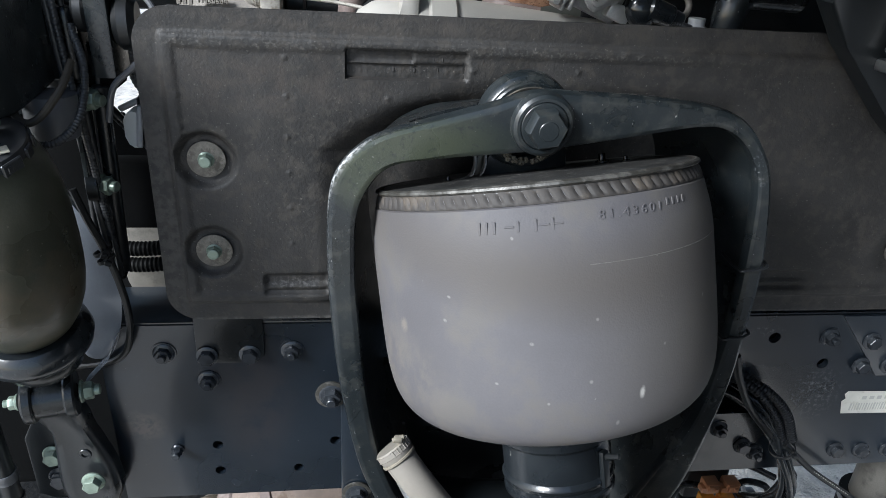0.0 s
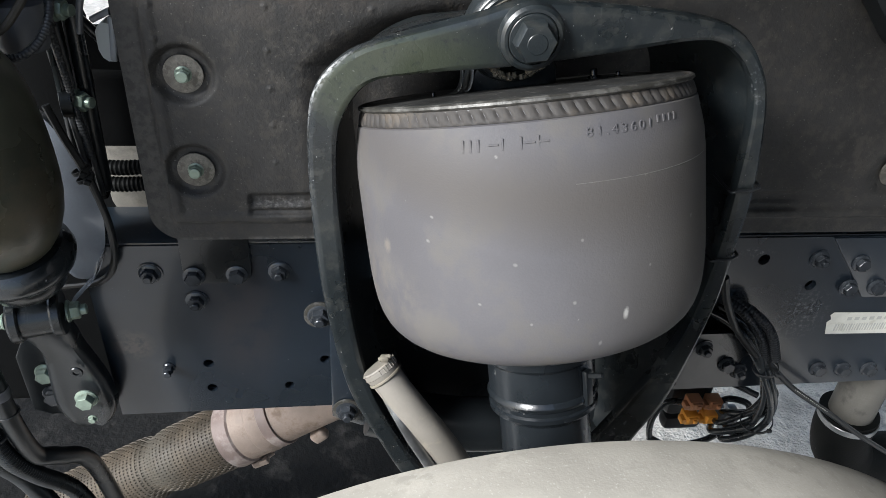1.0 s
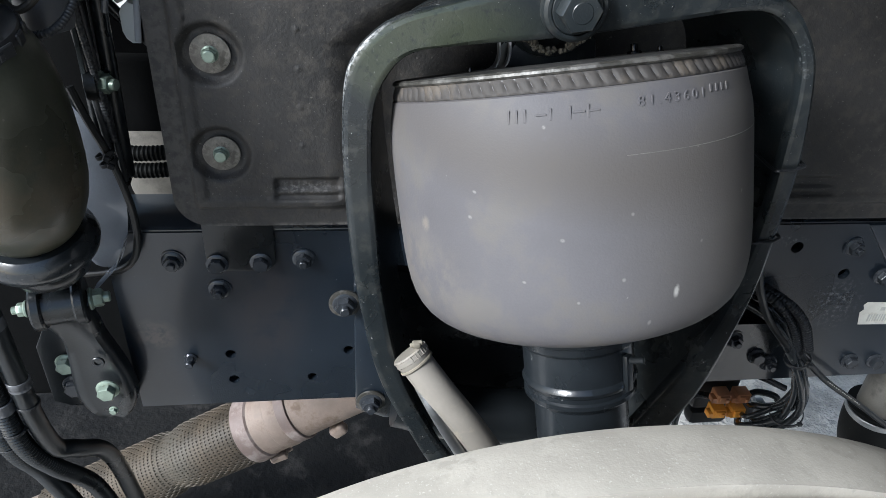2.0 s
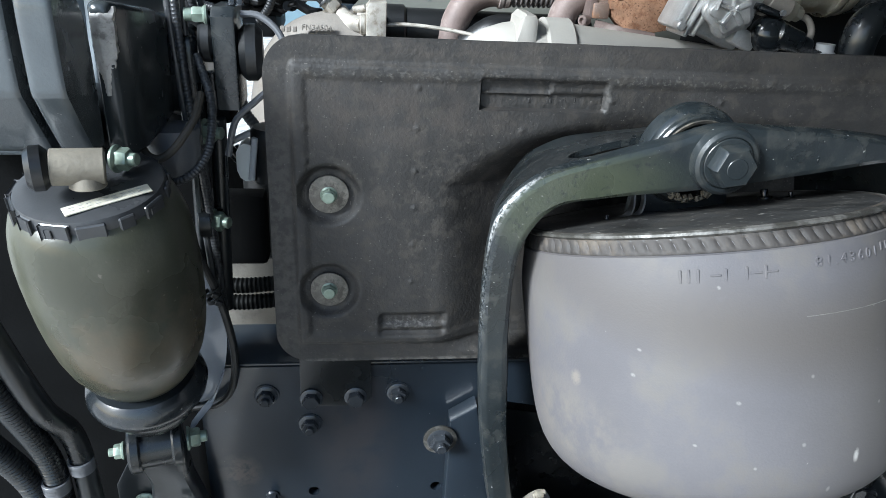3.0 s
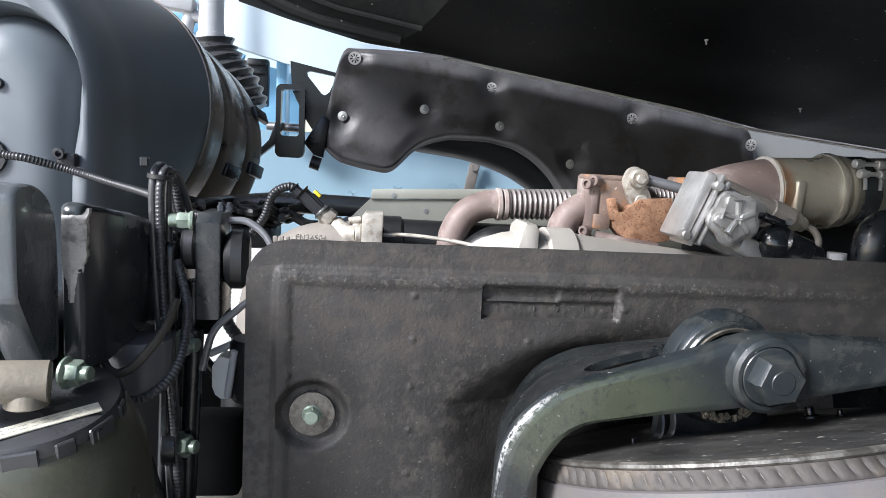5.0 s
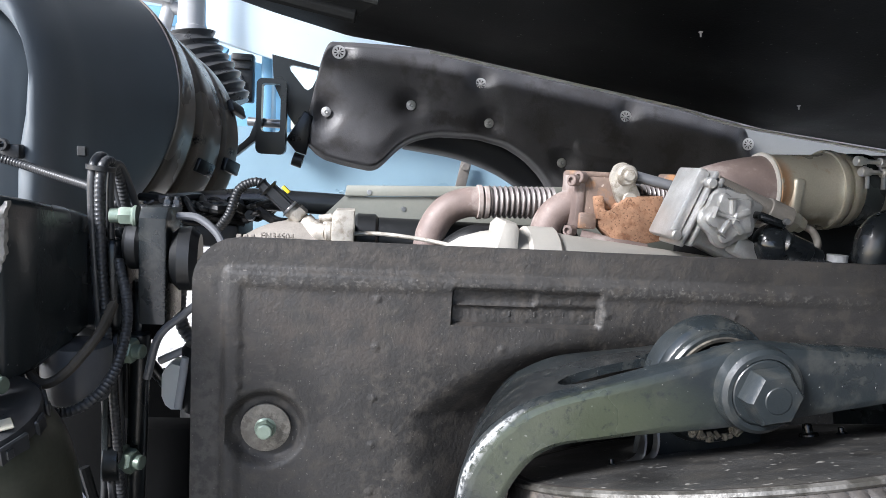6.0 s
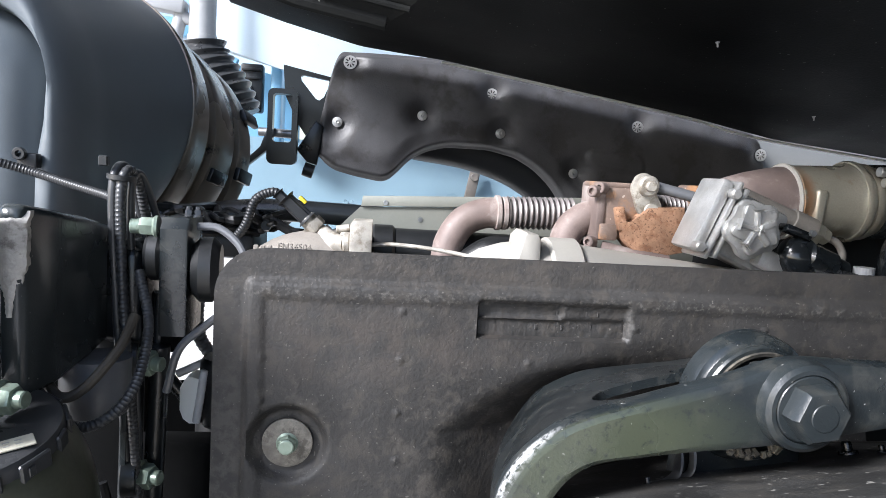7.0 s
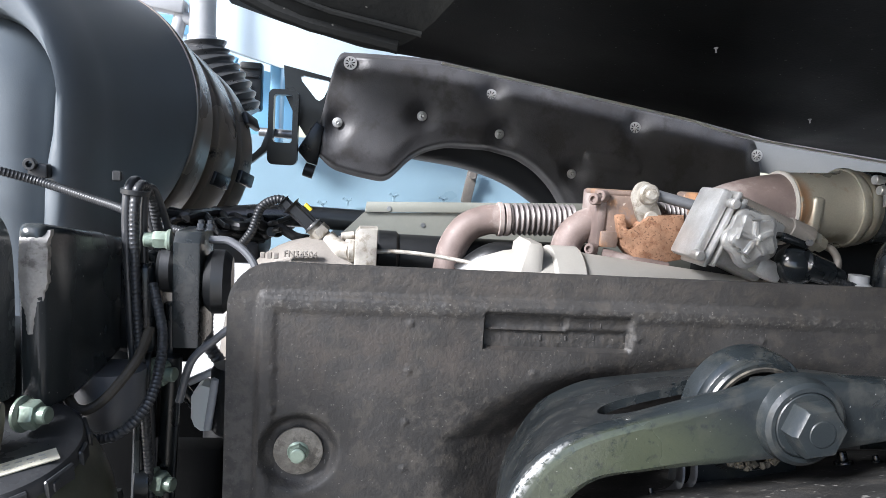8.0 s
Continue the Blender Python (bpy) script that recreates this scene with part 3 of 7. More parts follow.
for x, z, y, me in ((-0.359, 0.908, 0, B_NUT), (-0.308, 0.907, -0.006, B_HEAD), (-0.258, 0.908, -0.006, B_HEAD), (-0.209, 0.908, 0, B_NUT),
                    (-0.311, 0.866, 0, B_NUT), (-0.359, 0.757, 0, B_SMALL), (0.510, 0.911, 0, B_NUT), (0.571, 0.906, -0.004, B_HEAD),
                    (0.569, 0.865, -0.004, B_HEAD), (0.613, 0.864, -0.004, B_HEAD), (0.387, 0.756, 0, B_NUT), (0.432, 0.722, 0, B_HEAD), (0.455, 0.708, 0, B_NUT),
                    (0.587, 0.706, 0, B_HEAD), (0.630, 0.703, 0, B_HEAD), (0.675, 0.702, 0, B_HEAD), (0.347, 0.702, 0, B_SMALL), (0.72, 0.702, 0, B_HEAD), (0.66, 0.862, -0.004, B_HEAD)):
    b = shared("bolt", me, aim((x, y - 0.0005, z), TO_EYE, 17 * (x * 10 % 3)) @ Matrix.Scale(0.82, 4), rail)
    if me is B_NUT:
        shared("washer", W_FLAT, aim((x, y - 0.0002, z), TO_EYE) @ Matrix.Scale(0.85, 4), b)
_bm = bmesh.new()
slab(_bm, [(0.572, 0.776), (0.70, 0.773), (0.70, 0.812), (0.571, 0.816), (0.567, 0.811), (0.571, 0.803), (0.566, 0.798)], (0, -0.0005, 0), (1, 0, 0), (0, 0, 1), 0.0006, 0)
tag_label = part("sticker", _bm, M_LABEL, rail, "white barcode sticker on the rail")
for k in range(26):
    _bm = bmesh.new()
    box(_bm, (0.583 + k * 0.0042, -0.0014, 0.788), (0.0012 + 0.0011 * (k * 7 % 3 == 0), 0.0004, 0.013), bev=0)
    part("print_bar", _bm, M_PRINT, tag_label)
for k in range(7):
    _bm = bmesh.new()
    box(_bm, (0.600 + k * 0.012, -0.0014, 0.804), (0.007, 0.0004, 0.006), bev=0)
    part("print_bar", _bm, M_PRINT, tag_label)

# ---- sound shield above the rail ----
shield = thing("sound_shield", (0, -0.02, 0.966), "black fibre sound shield panel standing over the rail", "sound shield")
SHIELD_BOLTS = ((-0.284, 1.159), (-0.285, 1.054), (0.545, 1.0525))
PIPS = [(x, z) for x, zs in ((-0.201, (1.266, 1.228, 1.186, 1.147, 1.107, 1.065)), (-0.305, (1.227, 1.194)), (-0.10, (1.228,)), (0.094, (1.26,)), (-0.015, (1.258,)),
                             (0.30, (1.24, 1.19, 1.14)), (0.40, (1.22, 1.15, 1.1))) for z in zs]


def shield_left(z):
    r = 0.036
    d = max(0.0, (0.966 + r) - z, z - (1.309 - r))
    return -0.341 + (r - math.sqrt(max(0.0, r * r - d * d)))


def pocket(x, z):
    """How deep the hollow round the yoke is: 0 outside, 1 inside."""
    left = interp(z, [(0.95, -0.168), (1.10, -0.166), (1.17, -0.168), (1.195, -0.140), (1.217, -0.110), (1.235, -0.07)])
    return smooth_step(left - 0.010, left + 0.070, x) * (1 - smooth_step(1.18, 1.25, z)) * smooth_step(0.972, 0.996, z) * (1 - smooth_step(0.27, 0.31, x))


def shield_y(x, z):
    edge = min(x - shield_left(z), 1.309 - z, z - 0.966)
    y = -0.019 - 0.005 * smooth_step(0.021, 0.027, edge) + 0.002 * smooth_step(0.033, 0.04, edge)
    y += 0.028 * pocket(x, z)
    for bx, bz in SHIELD_BOLTS:
        d = math.hypot(x - bx, z - bz)
        y += 0.008 * (1 - smooth_step(0.024, 0.033, d))
    for bx, bz in PIPS:
        d = math.hypot(x - bx, z - bz)
        if d < 0.0034:
            y -= 0.0016 * (1 - smooth_step(0.0006, 0.0034, d))
    # lower slot with two ribs
    for x0, x1 in ((-0.235, -0.16), (0.36, 0.43)):
        s = smooth_step(x0, x0 + 0.006, x) * (1 - smooth_step(x1 - 0.006, x1, x)) * smooth_step(0.998, 1.004, z) * (1 - smooth_step(1.022, 1.028, z))
        y += s * (0.006 - 0.004 * (1 - smooth_step(0.002, 0.005, abs(z - 1.008))))
    # moulded plate mark: a stepped recess
    s = smooth_step(-0.1432, -0.1412, x) * (1 - smooth_step(-0.0225, -0.0195, x)) * smooth_step(1.2465, 1.2485, z) * (1 - smooth_step(1.2752, 1.2772, z))
    step = smooth_step(-0.0765, -0.0735, x) * smooth_step(1.2615, 1.264, z)
    y += 0.0062 * s * (1 - 0.5 * step)
    if s > 0:
        y -= 0.0028 * s * (1 - smooth_step(0.0006, 0.002, abs(z - 1.2625))) * (1 - step) * (1 if x < -0.074 else 0)
        y += 0.0009 * s * noise.noise(Vector((x * 420, z * 420, 4.0)))
    # ragged lip along the upper fold
    y -= 0.0012 * max(0.0, noise.noise(Vector((x * 95, z * 60, 8.0)))) * (1 - smooth_step(0.002, 0.007, abs(z - 1.2805)))
    y += 0.0006 * noise.noise(Vector((x * 30, z * 30, 6.0)))
    return y


_bm = bmesh.new()


def _shield_at(a, b):
    z = 0.966 + b * 0.343
    x0 = shield_left(z)
    # columns lie closer together on the nearer stretch
    s = a / 0.8 * 0.62 if a < 0.8 else 0.62 + (a - 0.8) / 0.2 * 0.9
    x = x0 + s
    return Vector((x, shield_y(x, z), z))


sheet(_bm, _shield_at, 380, 170)
thicken(_bm, (0, 0.004, 0))
panel = part("panel", _bm, M_SHIELD, shield, angle=60)
_bm = bmesh.new()
lathe(_bm, [(0.005, 0), (0.0205, 0), (0.0205, 0.002), (0.016, 0.003), (0.005, 0.003)], Matrix(), 28, True)
W_BIG = mesh_of("washer", _bm, M_WASHER)
for x, z in SHIELD_BOLTS:
    b = shared("bolt", B_ZINC_S, aim((x, -0.0185, z), TO_EYE, 12) @ Matrix.Diagonal((1, 1, 0.5, 1)), shield, "pale green zinc-plated bolt")
    shared("washer", W_BIG, aim((x, -0.0165, z), TO_EYE) @ Matrix.Scale(0.94, 4), b, "large dull steel washer")
# illegible moulded lettering as plain bars
for x, z, w in (((-0.128, 1.255, 0.006), (-0.105, 1.256, 0.005), (-0.095, 1.256, 0.006), (-0.085, 1.256, 0.005), (-0.074, 1.256, 0.006), (-0.06, 1.257, 0.006), (-0.05, 1.257, 0.004), (-0.128, 1.268, 0.006), (-0.078, 1.268, 0.006), (-0.055, 1.268, 0.005), (-0.046, 1.268, 0.004))):
    _bm = bmesh.new()
    box(_bm, (x, shield_y(x, z) + 0.0004, z), (w * 0.35, 0.0014, 0.0042), bev=0.0004, seg=1)
    part("mould_mark", _bm, M_SHIELD, panel)

# ---- tilted air spring in the yoke ----
SP = Vector((0.0242, -0.145, 1.1958))
SA = Vector((-0.132, 0.347, 1.0)).normalized()
spring = thing("air_spring", SP - SA * 0.4, "dusty grey rubber air spring tilted inside the yoke", "air spring")
SM = aim(SP, SA)


def bellows_r(h):
    """Radius of the rubber at a depth h below the top plate: straight sides and a tucked-in foot."""
    if h <= 0.0554:
        return 0.1425 + 0.0067 * (1 - (1 - (h - 0.0145) / 0.0409) ** 2)
    return 0.1492 * max(0.0, 1 - ((h - 0.0554) / 0.1553) ** 6.4) ** (1 / 6.4)


_bm = bmesh.new()
lathe(_bm, [(0.128, -0.002), (0.1375, -0.0035), (0.1400, -0.0070), (0.1410, -0.0110), (0.1412, -0.0128), (0.1416, -0.0136), (0.1436, -0.0146), (0.1442, -0.0180), *[(bellows_r(h), -h) for h in (0.024, 0.03, 0.04, 0.055, 0.075, 0.10, 0.12, 0.14, 0.155, 0.167, 0.177, 0.185, 0.191, 0.196, 0.200, 0.2035, 0.206, 0.208)], (0.094, -0.2098), (0.075, -0.2112), (0.05, -0.212)], SM, 112)
bellows = part("bellows", _bm, M_BELLOWS, spring)
# the clamped bead: a sloping shoulder cut by shallow grooves
_bm = bmesh.new()
random.seed(4)
GROOVES, STEPS = 98, 6
rings = []
for h, r, deep in ((-0.0015, 0.1375, 0.0), (0.0026, 0.1392, 0.0), (0.0042, 0.1402, 0.0010), (0.0062, 0.1412, 0.0018), (0.0090, 0.1421, 0.0018), (0.0112, 0.1426, 0.0014), (0.0124, 0.1426, 0.0004), (0.0134, 0.1422, 0.0)):
    loop_ = []
    for i in range(GROOVES * STEPS):
        cut = deep if i % STEPS == 0 else deep * 0.25 if i % STEPS in (1, STEPS - 1) else 0.0
        a = 2 * math.pi * (i / STEPS + 2.2 * h / 0.014 * 0.35) / GROOVES
        loop_.append(SM @ Vector(((r - cut) * math.cos(a), (r - cut) * math.sin(a), -h)))
    rings.append(loop_)
for h, r in ((0.0134, 0.1380), (-0.0015, 0.1360)):
    rings.append([SM @ Vector((r * math.cos(2 * math.pi * i / (GROOVES * STEPS)), r * math.sin(2 * math.pi * i / (GROOVES * STEPS)), -h)) for i in range(GROOVES * STEPS)])
loft(_bm, rings)
part("bead_ribs", _bm, M_BEAD, bellows, angle=60)
_bm = bmesh.new()
lathe(_bm, [(0, 0.0025), (0.05, 0.003), (0.11, 0.002), (0.134, 0.0015), (0.1385, -0.0005), (0.1395, -0.004), (0.137, -0.008), (0.12, -0.009), (0, -0.009)], SM, 80)
part("top_plate", _bm, M_PLATE, spring, "dusty black steel top plate")
_bm = bmesh.new()
lathe(_bm, [(0.1375, 0.0016), (0.1392, 0.0019), (0.1414, 0.0006), (0.1418, -0.0012), (0.1400, -0.0026)], SM, 96)
part("plate_rim", _bm, M_RIM, spring, "worn pale rim of the top plate")
_bm = bmesh.new()
lathe(_bm, [(0, -0.20), (0.058, -0.20), (0.058, -0.234), (0.0545, -0.236), (0.0545, -0.242), (0.051, -0.246), (0.051, -0.275), (0.0525, -0.277), (0.0535, -0.280), (0.0525, -0.283), (0.0508, -0.285),
            (0.0508, -0.289), (0.0525, -0.291), (0.0525, -0.295), (0.0508, -0.297), (0.044, -0.303), (0.044, -0.40), (0, -0.40)], SM, 48)
part("piston", _bm, M_GLOSSRUB, spring, "black tubular piston with two raised rings")
_bm = bmesh.new()
pm = SM @ Matrix.Rotation(radians(106), 4, "Z")
box(_bm, pm @ Vector((0.0535, 0, -0.268)), (0.005, 0.009, 0.034), pm.to_3x3().to_4x4(), 0.001)
rod(_bm, pm @ Vector((0.055, 0.0, -0.256)), pm @ Vector((0.068, 0.004, -0.254)), 0.003, seg=10)
part("piston_clip", _bm, M_BLACK, spring)
# bent strip, mounting lug and studs on the top plate


def on_plate(x, y, h=0.003):
    """The place on the top plate over the plan point x, y."""
    z = SP.z - (SA.x * (x - SP.x) + SA.y * (y - SP.y)) / SA.z
    return Vector((x, y, z)) + SA * h


for dx, w in ((0.0, 0.0042), (0.009, 0.0034)):
    _bm = bmesh.new()
    curve_ = spline([on_plate(-0.050 + dx, -0.150, 0.001), on_plate(-0.040 + dx, -0.148, 0.0015), on_plate(-0.031 + dx, -0.145, 0.005), on_plate(-0.026 + dx, -0.142, 0.013), on_plate(-0.024 + dx, -0.139, 0.024), on_plate(-0.022 + dx, -0.134, 0.032)], 5)
    loft(_bm, [[p + Vector((-0.0008, -w, 0)), p + Vector((0.0008, -w, 0.0008)), p + Vector((0.0008, w, 0.0008)), p + Vector((-0.0008, w, 0))] for p in curve_])
    part("bent_strip", _bm, M_STEEL, spring, "bright bent steel strip")
_bm = bmesh.new()
slab(_bm, [(-0.022, 1.168), (0.062, 1.178), (0.056, 1.215), (0.040, 1.226), (-0.008, 1.222), (-0.020, 1.200)], (0, -0.105, 0), (1, 0, 0), (0, 0, 1), 0.030, 0.004)
part("mounting_lug", _bm, M_CAST, spring)
for x, y, sc in ((-0.052, -0.150, 0.30), (0.092, -0.135, 0.55), (0.112, -0.140, 0.32)):
    _bm = bmesh.new()
    lathe(_bm, [(0, 0.014), (0.0038, 0.0135), (0.0042, 0.012), (0.0042, 0.006), (0.0075, 0.0055), (0.008, 0.0045), (0.008, 0)], aim(on_plate(x, y, 0.0005), SA) @ Matrix.Scale(sc * 1.4, 4), 16)
    part("stud", _bm, M_BLACK, spring)
REF = (Vector((0, -1, 0)) - SA * Vector((0, -1, 0)).dot(SA)).normalized()
TURN = SA.cross(REF)


def on_bellows(deg, h, lift=0.0002):
    """A frame on the bellows at depth h: x round it, y up its side, z outward."""
    out = REF * math.cos(radians(deg)) + TURN * math.sin(radians(deg))
    p = SP - SA * h + out * (bellows_r(h) + lift)
    side = SA.cross(out)
    return Matrix(((side.x, SA.x, out.x, p.x), (side.y, SA.y, out.y, p.y), (side.z, SA.z, out.z, p.z), (0, 0, 0, 1)))


# bearing plate of the yoke and its eye
yoke = thing("spring_yoke", (0.04, -0.12, 0.78), "black cast iron yoke arching round the air spring", "spring yoke")
Y_OUT = [(-0.070, 0.75), (-0.089, 0.791), (-0.126, 0.881), (-0.146, 0.98), (-0.155, 1.064), (-0.158, 1.137), (-0.156, 1.187), (-0.148, 1.212), (-0.131, 1.231), (-0.110, 1.243), (-0.063, 1.2575),
         (-0.025, 1.2685), (0.008, 1.279), (0.045, 1.279), (0.104, 1.277), (0.160, 1.271), (0.194, 1.258), (0.221, 1.226), (0.234, 1.189), (0.246, 1.12), (0.249, 1.051), (0.247, 0.973), (0.231, 0.86), (0.205, 0.79), (0.19, 0.75)]
Y_IN = [(-0.042, 0.75), (-0.063, 0.789), (-0.102, 0.88), (-0.122, 0.979), (-0.130, 1.063), (-0.134, 1.121), (-0.132, 1.172), (-0.119, 1.202), (-0.101, 1.216), (-0.072, 1.221), (-0.043, 1.224),
        (-0.018, 1.226), (0.008, 1.229), (0.047, 1.235), (0.093, 1.243), (0.152, 1.253), (0.180, 1.249), (0.203, 1.230), (0.217, 1.202), (0.226, 1.137), (0.230, 1.044), (0.222, 0.943), (0.19, 0.862), (0.155, 0.79), (0.13, 0.75)]


def fine(pts, n=6):
    c = spline([(x, 0, z) for x, z in pts], n)
    return [(p.x, p.z) for p in c]


_bm = bmesh.new()
rows = []
fo, fi = fine(Y_OUT, 9), fine(Y_IN, 9)
for (ox, oz), (ix, iz) in zip(fo, fi):
    o, i_ = Vector((ox, 0, oz)), Vector((ix, 0, iz))
    d = (i_ - o).normalized()
    o2, i2 = o + d * 0.046, i_ + d * 0.008
    if (o2 - o).dot(d) > (i2 - o).dot(d) - 0.006:
        o2 = i2 - d * 0.006
    F, c = -0.187, 0.0055
    def at(p, y):
        return Vector((p.x, y, p.z))
    rows.append([at(o + d * (c + 0.0015), F), at(o + d * c, F), at(o + d * c * 0.3, F + c * 0.3), at(o, F + c), at(o, F + 0.0125), at(o + d * 0.0025, F + 0.0145), at(o + d * 0.012, F + 0.0165), at(i_ - d * 0.006, F + 0.0165), at(i_, F + 0.0125), at(i_, F + c), at(i_ - d * c * 0.3, F + c * 0.3), at(i_ - d * c, F), at(i_ - d * (c + 0.0015), F)])
loft(_bm, rows)
part("arch", _bm, M_CAST, yoke, angle=26)
# raised boss with the large bolt
_bm = bmesh.new()
lathe(_bm, [(0.014, 0), (0.0265, 0), (0.025, 0.008), (0.0225, 0.010), (0.020, 0.010), (0.0195, 0.007), (0.014, 0.007)], aim((0.015, -0.186, 1.2545), TO_EYE), 40, True)
part("boss", _bm, M_CAST, yoke)
_bm = bmesh.new()
lathe(_bm, [(0, 0), (0.0195, 0), (0.0195, 0.003), (0.0185, 0.004), (0, 0.004)], aim((0.015, -0.192, 1.2545), TO_EYE), 36)
hexagon(_bm, (0.015, -0.195, 1.2545), TO_EYE, 0.029, 0.014, 8)
lathe(_bm, [(0, 0.0005), (0.0075, 0.0005), (0.008, 0)], aim((0.015, -0.209, 1.2545), TO_EYE), 24)
part("pivot_bolt", _bm, M_CAST, yoke, "large painted hexagon bolt")
EYE_C = Vector((0.014, -0.150, 1.2415))
EYE_AX = Vector((-0.05, 1, 0.06)).normalized()
_bm = bmesh.new()
lathe(_bm, [(0.0335, 0.000), (0.0365, 0.000), (0.0378, 0.0015), (0.0378, 0.006), (0.0392, 0.0075), (0.0415, 0.0085), (0.0425, 0.011), (0.0425, 0.022), (0.041, 0.024), (0.0335, 0.024)], aim(EYE_C, EYE_AX), 56, True)
part("rear_eye", _bm, M_CAST, yoke, angle=28)
_bm = bmesh.new()
lathe(_bm, [(0.0315, -0.0008), (0.0338, -0.0016), (0.0345, 0.001), (0.0325, 0.003)], aim(EYE_C, EYE_AX), 56, True)
part("bearing_lip", _bm, M_BRONZE, yoke, "dirty bearing lip")
_bm = bmesh.new()
random.seed(12)
for k in range(46):
    a = radians(random.uniform(208, 332))
    r = random.uniform(0.0300, 0.0345)
    side, up = Vector((1, 0, 0)), EYE_AX.cross(Vector((1, 0, 0))) * -1
    c = EYE_C - EYE_AX * random.uniform(0.0008, 0.003) + side * (r * math.cos(a)) + (up if up.z > 0 else -up) * (r * math.sin(a))
    box(_bm, c, tuple(random.uniform(0.0014, 0.0042) for _ in range(3)), Matrix.Rotation(random.uniform(0, 3), 4, (random.random(), 1, random.random())), 0.0006, 1)
part("lodged_dirt", _bm, M_BUSH, yoke, "pale dirt lodged in the bearing")
_bm = bmesh.new()
lathe(_bm, [(0.0, 0.009), (0.024, 0.009), (0.026, 0.011), (0.033, 0.012), (0.033, 0.023), (0.0, 0.023)], aim(EYE_C, EYE_AX), 40)
part("bearing_block", _bm, M_ENGINE, yoke, "dark greasy bearing inside the eye")
_bm = bmesh.new()
box(_bm, (0.018, -0.163, 1.258), (0.034, 0.022, 0.026), bev=0.004)
rod(_bm, (0.015, -0.180, 1.2545), (0.0145, -0.135, 1.245), 0.019, seg=28)
part("pivot_pin", _bm, M_CAST, yoke)
# outer skin from the front flange to the narrower back edge, with a long slot and a gap for the eye
Y_BACK = [(-0.045, 0.75), (-0.062, 0.791), (-0.096, 0.881), (-0.116, 0.98), (-0.126, 1.06), (-0.131, 1.13), (-0.126, 1.165), (-0.117, 1.186), (-0.106, 1.204), (-0.092, 1.218), (-0.062, 1.232),
          (-0.025, 1.238), (0.008, 1.242), (0.045, 1.247), (0.10, 1.249), (0.150, 1.244), (0.176, 1.232), (0.196, 1.207), (0.206, 1.175), (0.216, 1.112), (0.219, 1.048), (0.217, 0.97), (0.201, 0.86), (0.176, 0.79), (0.162, 0.75)]
fb = fine(Y_BACK, 9)


def cut_in_skin(x, y):
    """Signed distance to the round-ended slot and the gap for the eye: negative inside."""
    slot = math.hypot(x - min(-0.02, max(-0.0685, x)), y + 0.139) - 0.0195
    gap = max(abs(x - 0.017) - 0.043, abs(y + 0.134) - 0.030)
    return min(slot, gap)


_bm = bmesh.new()
NQ = 44
mid = Vector((0.045, 0, 1.0))
skin_at = []
for k in range(len(fo)):
    o, e = Vector((fo[k][0], 0, fo[k][1])), Vector((fb[k][0], 0, fb[k][1]))
    inward = (mid - o).normalized()
    e += inward * 0.008
    top = smooth_step(1.20, 1.235, o.z)
    line = []
    for j in range(NQ + 1):
        q = j / NQ
        p = o.lerp(e, q) + inward * (0.0008 + 0.003 * top * (1 - q))
        line.append((Vector((p.x, -0.1725 + 0.1475 * q, p.z)), inward, o.z > 1.225))
    skin_at.append(line)
gone = [[c[2] and cut_in_skin(c[0].x, c[0].y) < 0 for c in line] for line in skin_at]
grid = []
for k, line in enumerate(skin_at):
    cells = []
    for j, (p, inward, _) in enumerate(line):
        a = p.copy()
        if gone[k][j] and not all(gone[u][v] for u in (k - 1, k, k + 1) for v in (j - 1, j, j + 1)):
            # the rim of the cut follows its outline
            d, h = cut_in_skin(p.x, p.y), 0.0004
            gx, gy = (cut_in_skin(p.x + h, p.y) - d) / h, (cut_in_skin(p.x, p.y + h) - d) / h
            ek, ej = skin_at[k + 1][j][0] - p, line[j + 1][0] - p
            a += ek * (-d * gx / ek.x) + ej * (-(d * gy - d * gx * ek.y / ek.x) / ej.y)
        cells.append((_bm.verts.new(a), _bm.verts.new(a + inward * 0.006), gone[k][j]))
    grid.append(cells)
solid = set()
for k in range(len(grid) - 1):
    for j in range(NQ):
        if not all(grid[k + u][j + v][2] for u in (0, 1) for v in (0, 1)):
            solid.add((k, j))
for k, j in solid:
    c = [grid[k][j], grid[k + 1][j], grid[k + 1][j + 1], grid[k][j + 1]]
    _bm.faces.new([v[0] for v in c])
    _bm.faces.new([v[1] for v in c][::-1])
    for (u, v), (e, f) in zip(((0, -1), (1, 0), (0, 1), (-1, 0)), ((0, 1), (1, 2), (2, 3), (3, 0))):
        if (k + u, j + v) not in solid:
            _bm.faces.new((c[e][0], c[e][1], c[f][1], c[f][0]))
part("skin", _bm, M_CAST, yoke, angle=50)
_bm = bmesh.new()
lathe(_bm, [(0.005, 0), (0.0195, 0), (0.0195, 0.0022), (0.0175, 0.003), (0.005, 0.003)], Matrix(), 28, True)
W_WORN = mesh_of("washer", _bm, M_RIM)
for x, z, y in ((-0.161, 0.862, -0.03), (-0.130, 0.695, -0.03)):
    b = shared("bolt", B_NUT, aim((x, y, z), TO_EYE), rail)
    shared("washer", W_WORN, aim((x, y + 0.0005, z), TO_EYE), b, "scratched bright washer")
# flange of the yoke's foot on the rail
_bm = bmesh.new()
slab(_bm, [(-0.150, 0.885), (-0.120, 0.905), (-0.06, 0.66), (-0.112, 0.66), (-0.150, 0.68)], (0, -0.004, 0), (1, 0, 0), (0, 0, 1), 0.024, 0.003)
part("foot_plate", _bm, M_FRAME, yoke)
_bm = bmesh.new()
